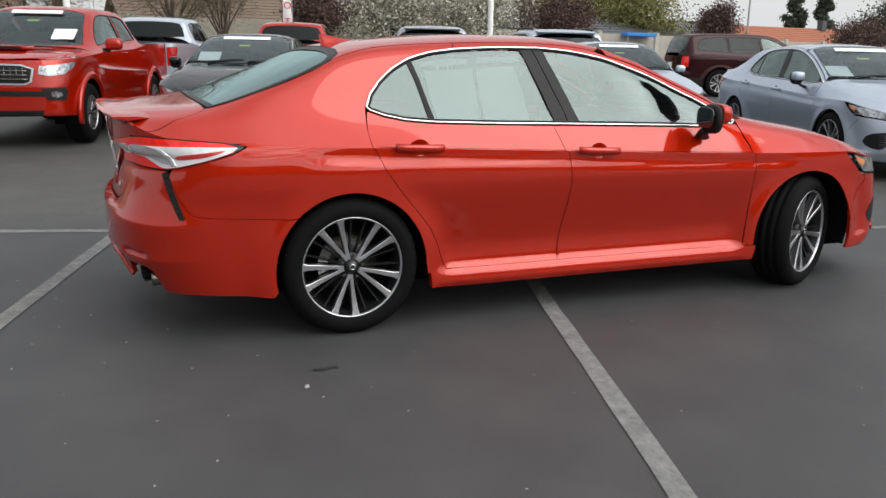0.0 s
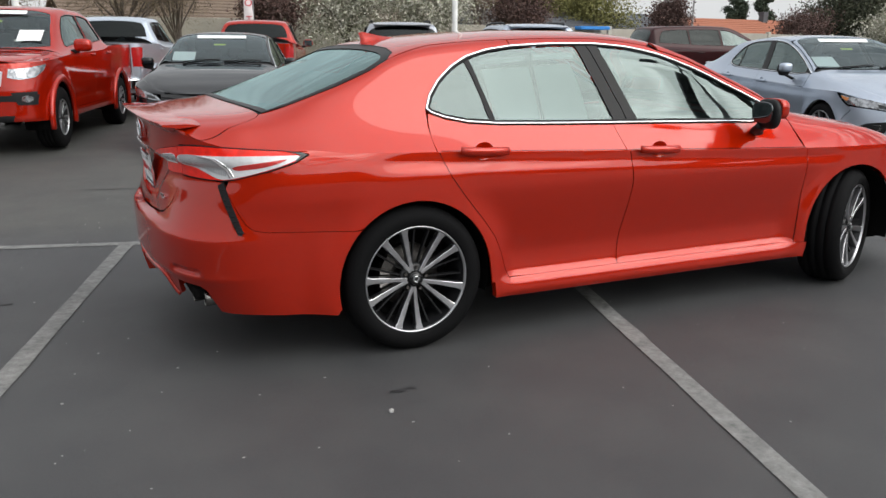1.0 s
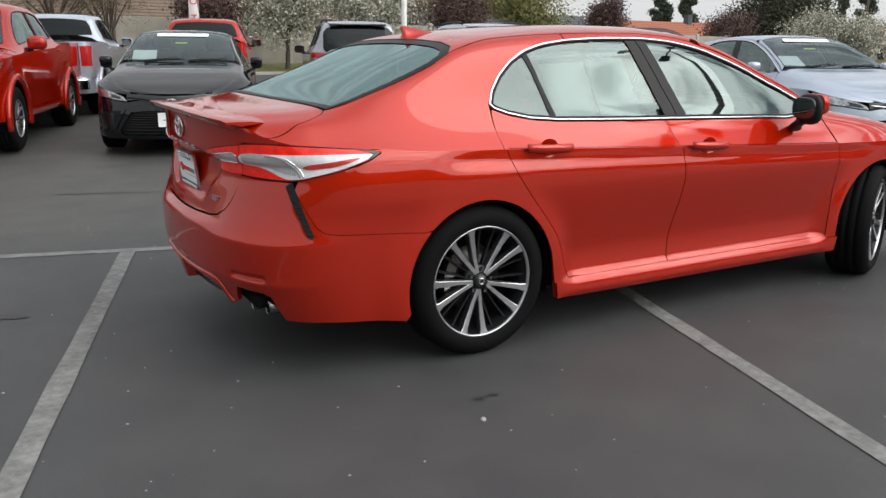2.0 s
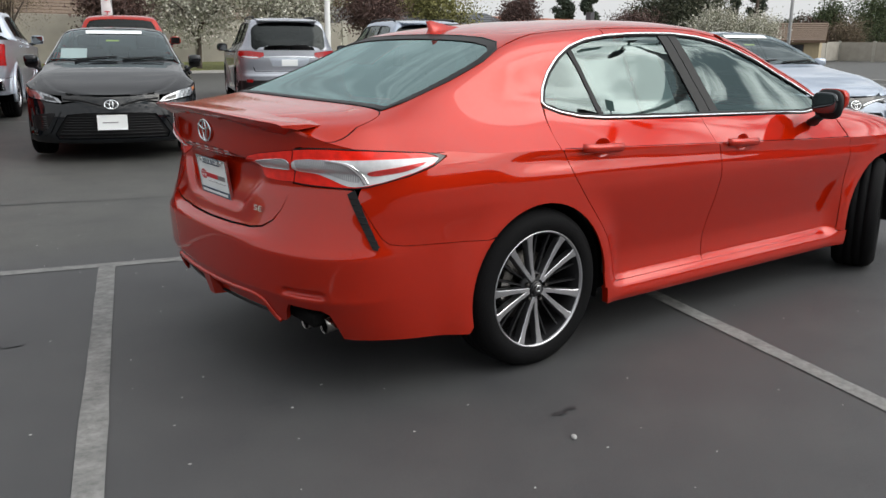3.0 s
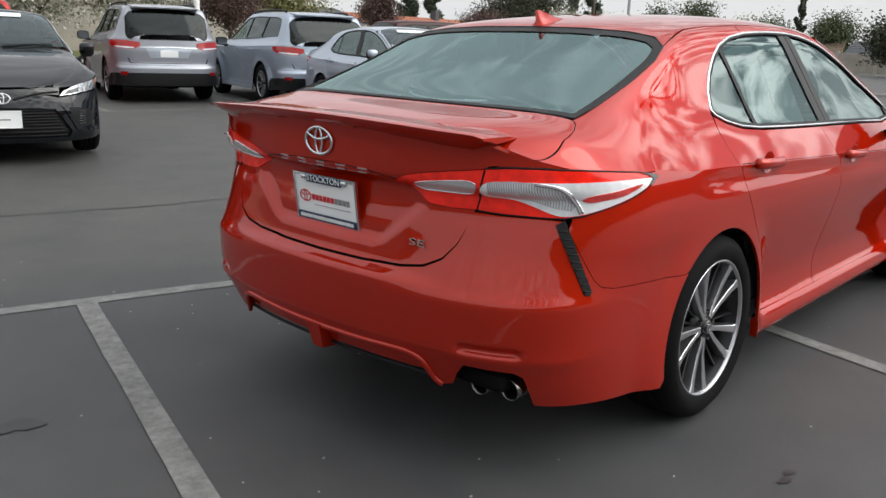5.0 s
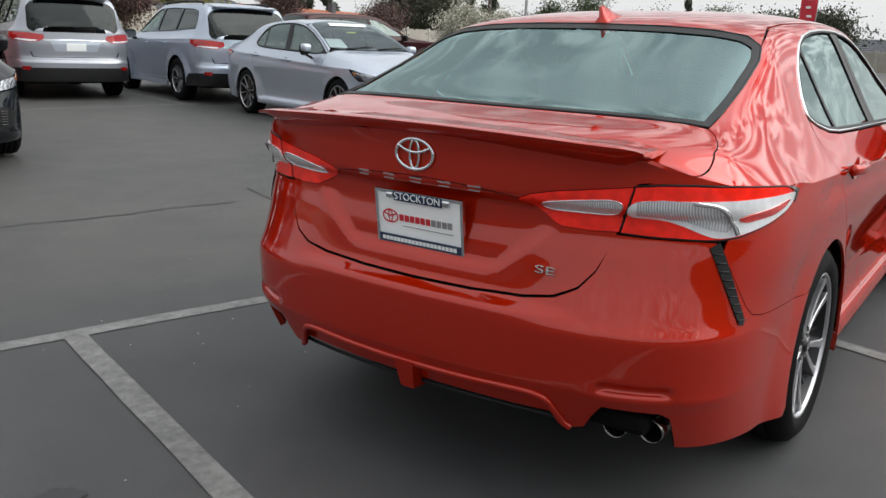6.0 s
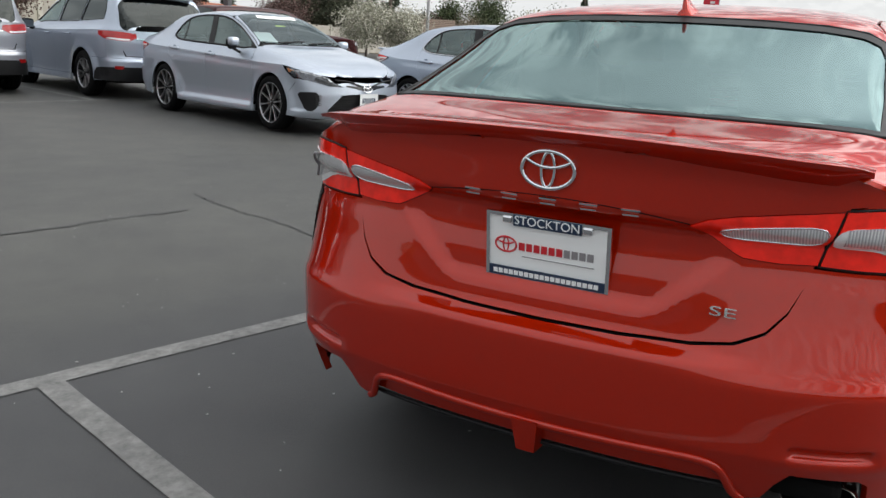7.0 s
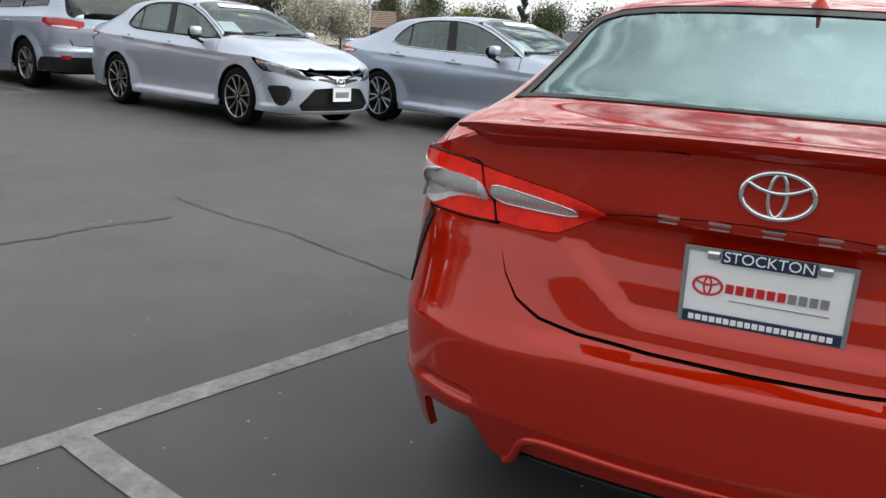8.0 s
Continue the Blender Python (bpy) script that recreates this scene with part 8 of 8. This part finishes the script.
PICKUP = dict(
    half=0.945, k=1.45, step=0.045, plan=[(-1.34, 0), (-1.338, -0.4), (-1.33, -0.7), (-1.3, -0.85), (-1.17, -0.925), (-0.6, -0.94), (0.5, -0.94), (2.0, -0.94), (3.2, -0.945), (3.6, -0.93), (3.9, -0.85), (4.06, -0.65), (4.13, -0.35), (4.15, 0)],
    rear=((0.3, -0.06), (0.5, 0.03), (0.66, 0.03), (0.68, -0.03), (0.8, -0.03), (1.3, -0.03), (1.4, -0.04)),
    side=((0.3, -0.07), (0.42, -0.03), (0.6, -0.03), (0.8, -0.010), (0.95, -0.005), (1.08, -0.001), (1.18, -0.004), (1.28, -0.012), (1.4, -0.03)),
    front=((0.3, -0.08), (0.45, -0.0), (0.65, 0), (0.9, -0.02), (1.1, -0.06), (1.2, -0.12)),
    top=((-1.37, 1.27), (0.5, 1.25), (1.0, 1.20), (2.6, 1.16), (3.3, 1.12), (3.9, 1.08), (4.2, 1.06)),
    zt=((-1.32, 1.275), (-1.22, 1.285), (0.50, 1.285), (0.555, 1.30), (0.585, 1.36), (0.70, 1.60), (0.76, 1.70), (0.84, 1.74), (1.2, 1.775), (1.8, 1.785), (2.1, 1.76), (2.25, 1.72), (2.5, 1.58), (2.8, 1.36), (2.98, 1.235), (3.1, 1.20), (3.6, 1.17), (3.95, 1.11), (4.1, 1.06)),
    yr=((-1.32, 0.86), (0.5, 0.86), (0.60, 0.78), (0.75, 0.69), (1.2, 0.67), (2.1, 0.665), (2.5, 0.69), (2.95, 0.78), (3.3, 0.80), (3.8, 0.72)),
    zr=((-1.32, 1.27), (0.50, 1.27), (0.56, 1.28), (0.60, 1.38), (0.70, 1.56), (0.78, 1.665), (1.2, 1.725), (1.8, 1.735), (2.15, 1.69), (2.5, 1.52), (2.85, 1.285), (3.0, 1.21), (3.5, 1.15), (4.0, 1.08)),
    yb=((-1.32, 0.90), (0.5, 0.90), (0.7, 0.865), (1.5, 0.865), (2.8, 0.87), (3.4, 0.86), (3.9, 0.78)),
    zb=((-1.32, 1.27), (0.5, 1.265), (0.7, 1.30), (1.5, 1.27), (2.7, 1.21), (3.3, 1.14), (3.9, 1.09)),
    arches=[(0, 0.385, 0.45), (3.236, 0.385, 0.46)], rear_w=(0.75, -1.12), front_w=(3.6, 0.70), bottom=0.36, sill=0.47, corner_r=-1.2, corner_f=3.80, cuts=(0.62, 1.52, 2.62), bump_r=0.68, bump_f=0.80,
    screen=[(2.22, 0), (2.23, -0.35), (2.28, -0.60), (2.45, -0.645), (2.7, -0.70), (2.90, -0.745), (2.97, -0.4), (2.98, 0)], screen_n=3,
    back=[(0.745, 0), (0.742, -0.40), (0.735, -0.58), (0.69, -0.645), (0.605, -0.69), (0.597, -0.4), (0.596, 0)], back_n=3, back_glass=GLASS_DARK,
    roof_edge=[(0.82, 1.69), (1.2, 1.745), (1.8, 1.752), (2.1, 1.725), (2.25, 1.675)], cowl=3.02, rear_x=0.53, flank_end=[(0.57, -0.74), (0.545, -0.84)],
    windows=[[(0.80, 1.33), (0.84, 1.48), (0.93, 1.63), (1.2, 1.665), (1.46, 1.67), (1.48, 1.48), (1.49, 1.30)], [(1.56, 1.295), (1.55, 1.48), (1.53, 1.67), (1.85, 1.67), (2.10, 1.64), (2.32, 1.52), (2.52, 1.36), (2.60, 1.27), (2.58, 1.25)]],
    glass=[GLASS_DARK, GLASS], plates=[("hood", [(3.03, 0), (3.04, -0.5), (3.06, -0.77), (3.4, -0.79), (3.8, -0.72), (3.98, -0.5), (4.04, -0.25), (4.05, 0)]), ("bed_cover", [(0.51, 0), (0.51, -0.5), (0.505, -0.80), (-0.5, -0.80), (-1.22, -0.80), (-1.24, -0.4), (-1.245, 0)])], bed_cover_mat=BLACK,
    half_plates=[("bed_rail", ([(-1.27, -0.3), (-1.25, -0.805), (-0.5, -0.805), (0.51, -0.805)], np.linspace(0.525, -1.3, 24))), ("fender_top", ([(3.06, -0.775), (3.4, -0.795), (3.8, -0.725), (3.97, -0.53)], np.linspace(3.98, 3.03, 16)))],
    pieces=[("tail_lamp", [("r", -0.80, 0.88), ("r", -0.79, 1.20), ("x", -1.22, 1.21), ("x", -1.1, 1.20), ("x", -1.14, 1.05), ("x", -1.12, 0.88)], LENS_RED_MID, 0.012, "car", "tall red tail lamp"),
            ("step_bumper", [("r", 0, 0.67), ("r", -0.86, 0.67), ("r", -0.88, 0.50), ("r", 0, 0.50)], CHROME, 0.02, "rear", "chrome step bumper"),
            ("number_plate", [("r", 0, 0.63), ("r", -0.155, 0.63), ("r", -0.155, 0.51), ("r", 0, 0.51)], WHITE_CARD, 0.034, "rear", "white plate with no writing"),
            ("tailgate_handle", [("r", 0, 1.13), ("r", -0.14, 1.13), ("r", -0.14, 1.06), ("r", 0, 1.06)], BLACK, 0.01, "tail", "black tailgate handle"),
            ("tailgate_seam", [("r", -0.765, 1.25), ("r", -0.775, 1.25), ("r", -0.775, 0.72), ("r", -0.765, 0.72)], BLACK, 0.002, "tail", "dark seam"),
            ("grille_frame", [("f", 0, 1.022), ("f", -0.395, 1.018), ("f", -0.540, 0.972), ("f", -0.508, 0.806), ("f", -0.432, 0.772), ("f", 0, 0.772)], ALLOY, 0.012, "front", "bright hexagonal grille frame"),
            ("grille", [("f", 0, 1.0), ("f", -0.385, 0.998), ("f", -0.515, 0.96), ("f", -0.485, 0.815), ("f", -0.42, 0.79), ("f", 0, 0.79)], BLACK, 0.020, "front", "dark grille"),
            ("lower_intake", [("f", 0, 0.70), ("f", -0.50, 0.70), ("f", -0.86, 0.71), ("f", -0.84, 0.62), ("f", -0.5, 0.635), ("f", 0, 0.635)], BLACK, 0.008, "front", "black lower intake"),
            ("fog_pocket", [("f", -0.60, 0.735), ("f", -0.84, 0.745), ("f", -0.84, 0.59), ("f", -0.66, 0.59)], BLACK, 0.012, "front", "black fog lamp pocket"),
            ("fog_lamp", [("f", -0.70, 0.685), ("f", -0.75, 0.70), ("f", -0.80, 0.68), ("f", -0.80, 0.64), ("f", -0.75, 0.62), ("f", -0.70, 0.64)], HEAD_LENS, 0.016, "front", "round fog lamp"),
            ("skid_trim", [("f", 0, 0.46), ("f", -0.62, 0.47), ("f", -0.60, 0.40), ("f", 0, 0.39)], BLACK, 0.008, "front", "dark chin"),
            ("head_lamp", [("f", -0.58, 0.905), ("f", -0.60, 1.00), ("f", -0.80, 1.015), ("x", 3.80, 1.045), ("x", 3.70, 1.055), ("x", 3.76, 0.985), ("x", 3.90, 0.905), ("f", -0.70, 0.88)], HEAD_LENS, 0.010, "front", "large clear head lamp"),
            ("lamp_unit", [("f", -0.68, 0.905), ("f", -0.67, 0.965), ("f", -0.76, 0.97), ("f", -0.77, 0.905)], LENS_CLEAR, 0.014, "front", "dark lamp unit")],
    handles=((0.74, 1.16), (1.66, 1.14)), mirror=(2.50, 1.27, 0.085), track=0.80, tyre_r=0.385, tyre_w=0.265, rim_r=0.225, spokes=6, wheel_style="pair", flares=True, boxes=[((-1.22, -0.7, 0.5), (0.5, 0.7, 1.22)), ((3.1, -0.6, 0.5), (3.9, 0.6, 1.05))],
    cabin=(2.55, 1.78, 0.98, 0.78, 0.58, 1.24, None, 1.16, 0.82))

def roof_spoiler(car, paint):
    bm = bmesh.new()
    vs = [bm.verts.new(p) for p in ((-0.60, -0.60, 1.685), (-0.60, 0.60, 1.685), (-0.87, 0.56, 1.652), (-0.87, -0.56, 1.652), (-0.60, -0.60, 1.640), (-0.60, 0.60, 1.640), (-0.86, 0.56, 1.632), (-0.86, -0.56, 1.632))]
    for f in ((0, 1, 2, 3), (7, 6, 5, 4), (0, 4, 5, 1), (1, 5, 6, 2), (2, 6, 7, 3), (3, 7, 4, 0)):
        bm.faces.new([vs[i] for i in f])
    bevelled(bm, 0.012, 2)
    part("roof_spoiler", bm, paint, car)
    tube("rear_wiper", [(-0.985, 0.0, 1.17), (-0.975, -0.15, 1.19), (-0.965, -0.36, 1.195)], 0.012, BLACK, car)
    for sg in (-1, 1):
        tube("roof_rail", curve_through([(-0.45, sg * 0.60, 1.695), (-0.35, sg * 0.60, 1.725), (0.4, sg * 0.60, 1.742), (1.1, sg * 0.60, 1.725), (1.25, sg * 0.60, 1.69)], 6), 0.018, BLACK, car)


suv_a, *_ = vehicle(dict(SUV), SILVER_DARK, dict(label="silver sport utility vehicle parked tail out", category="car", group="parked cars"))
roof_spoiler(suv_a, SILVER_DARK)
stand(suv_a, 5.61, 12.78, 71.5)
suv_b, *_ = vehicle(dict(SUV), SILVER_BLUE, dict(label="blue-silver sport utility vehicle parked tail out", category="car", group="parked cars"))
roof_spoiler(suv_b, SILVER_BLUE)
stand(suv_b, 7.61, 10.81, 73.5)
suv_b.scale = (1, 1, 0.975)
truck_a, shell_a, tail_a, _, front_a = vehicle(dict(PICKUP), TRUCK_RED, dict(label="red crew-cab pickup truck parked nose out with dealer papers", category="truck", group="parked trucks"))
stand(truck_a, -1.12, 10.86, -107.4)
windscreen_cards(truck_a, 2.90, 1.26, -56, side=1)
scoop = bmesh.new()
add_box(scoop, (3.25, -0.26, 1.185), (3.62, 0.26, 1.235))
bevelled(scoop, 0.02, 2)
part("hood_scoop", scoop, TRUCK_RED, truck_a)
box_part("scoop_mouth", (3.61, -0.22, 1.192), (3.625, 0.22, 1.226), BLACK, truck_a)
for zz in (0.84, 0.89, 0.94):
    yy = np.linspace(-0.47, 0.47, 15)
    line = np.array([shell_a.low(np.array([float(shell_a.sy(-abs(q), True)) if q <= 0 else 2 * shell_a.s_end - float(shell_a.sy(-abs(q), True))]), np.array([zz]))[0][0] for q in yy])
    tube("grille_bar", line + np.array([0.024, 0, 0]), 0.010, STEEL, truck_a, sides=6)
for q in np.linspace(-0.42, 0.42, 13):
    line = np.array([shell_a.low(np.array([float(shell_a.sy(-abs(q), True)) if q <= 0 else 2 * shell_a.s_end - float(shell_a.sy(-abs(q), True))]), np.array([zz]))[0][0] for zz in (0.81, 0.9, 0.98)])
    tube("grille_slat", line + np.array([0.022, 0, 0]), 0.006, STEEL, truck_a, sides=5)
truck_b, *_ = vehicle(dict(PICKUP), SILVER, dict(label="silver crew-cab pickup truck parked tail out", category="truck", group="parked trucks"))
stand(truck_b, -0.32, 12.82, 72.5)
truck_c, *_ = vehicle(dict(PICKUP), TRUCK_RED, dict(label="red pickup truck with dark rear window parked tail out", category="truck", group="parked trucks"))
stand(truck_c, 2.74, 13.99, 70.7)
MAROON = car_paint("maroon_paint", (0.026, 0.003, 0.004), metal=0.2, coat=0.5)
van_spec = dict(SUV, mirror_mat=BLACK, pieces=[p for p in SUV["pieces"] if p[0] not in ("tail_lamp", "clear_strip", "chrome_bar", "plate_recess")] + [
    ("tail_lamp", [("r", -0.70, 0.80), ("r", -0.70, 1.08), ("x", -0.90, 1.085), ("x", -0.84, 1.08), ("x", -0.84, 0.80)], LENS_RED, 0.010, "car", "tall red tail lamp")])
van, *_ = vehicle(van_spec, MAROON, dict(label="dark maroon van parked by the wall", category="van", group="parked cars"))
stand(van, 15.6, 16.0, -16.0)
van.scale = (1.12, 1.03, 1.03)
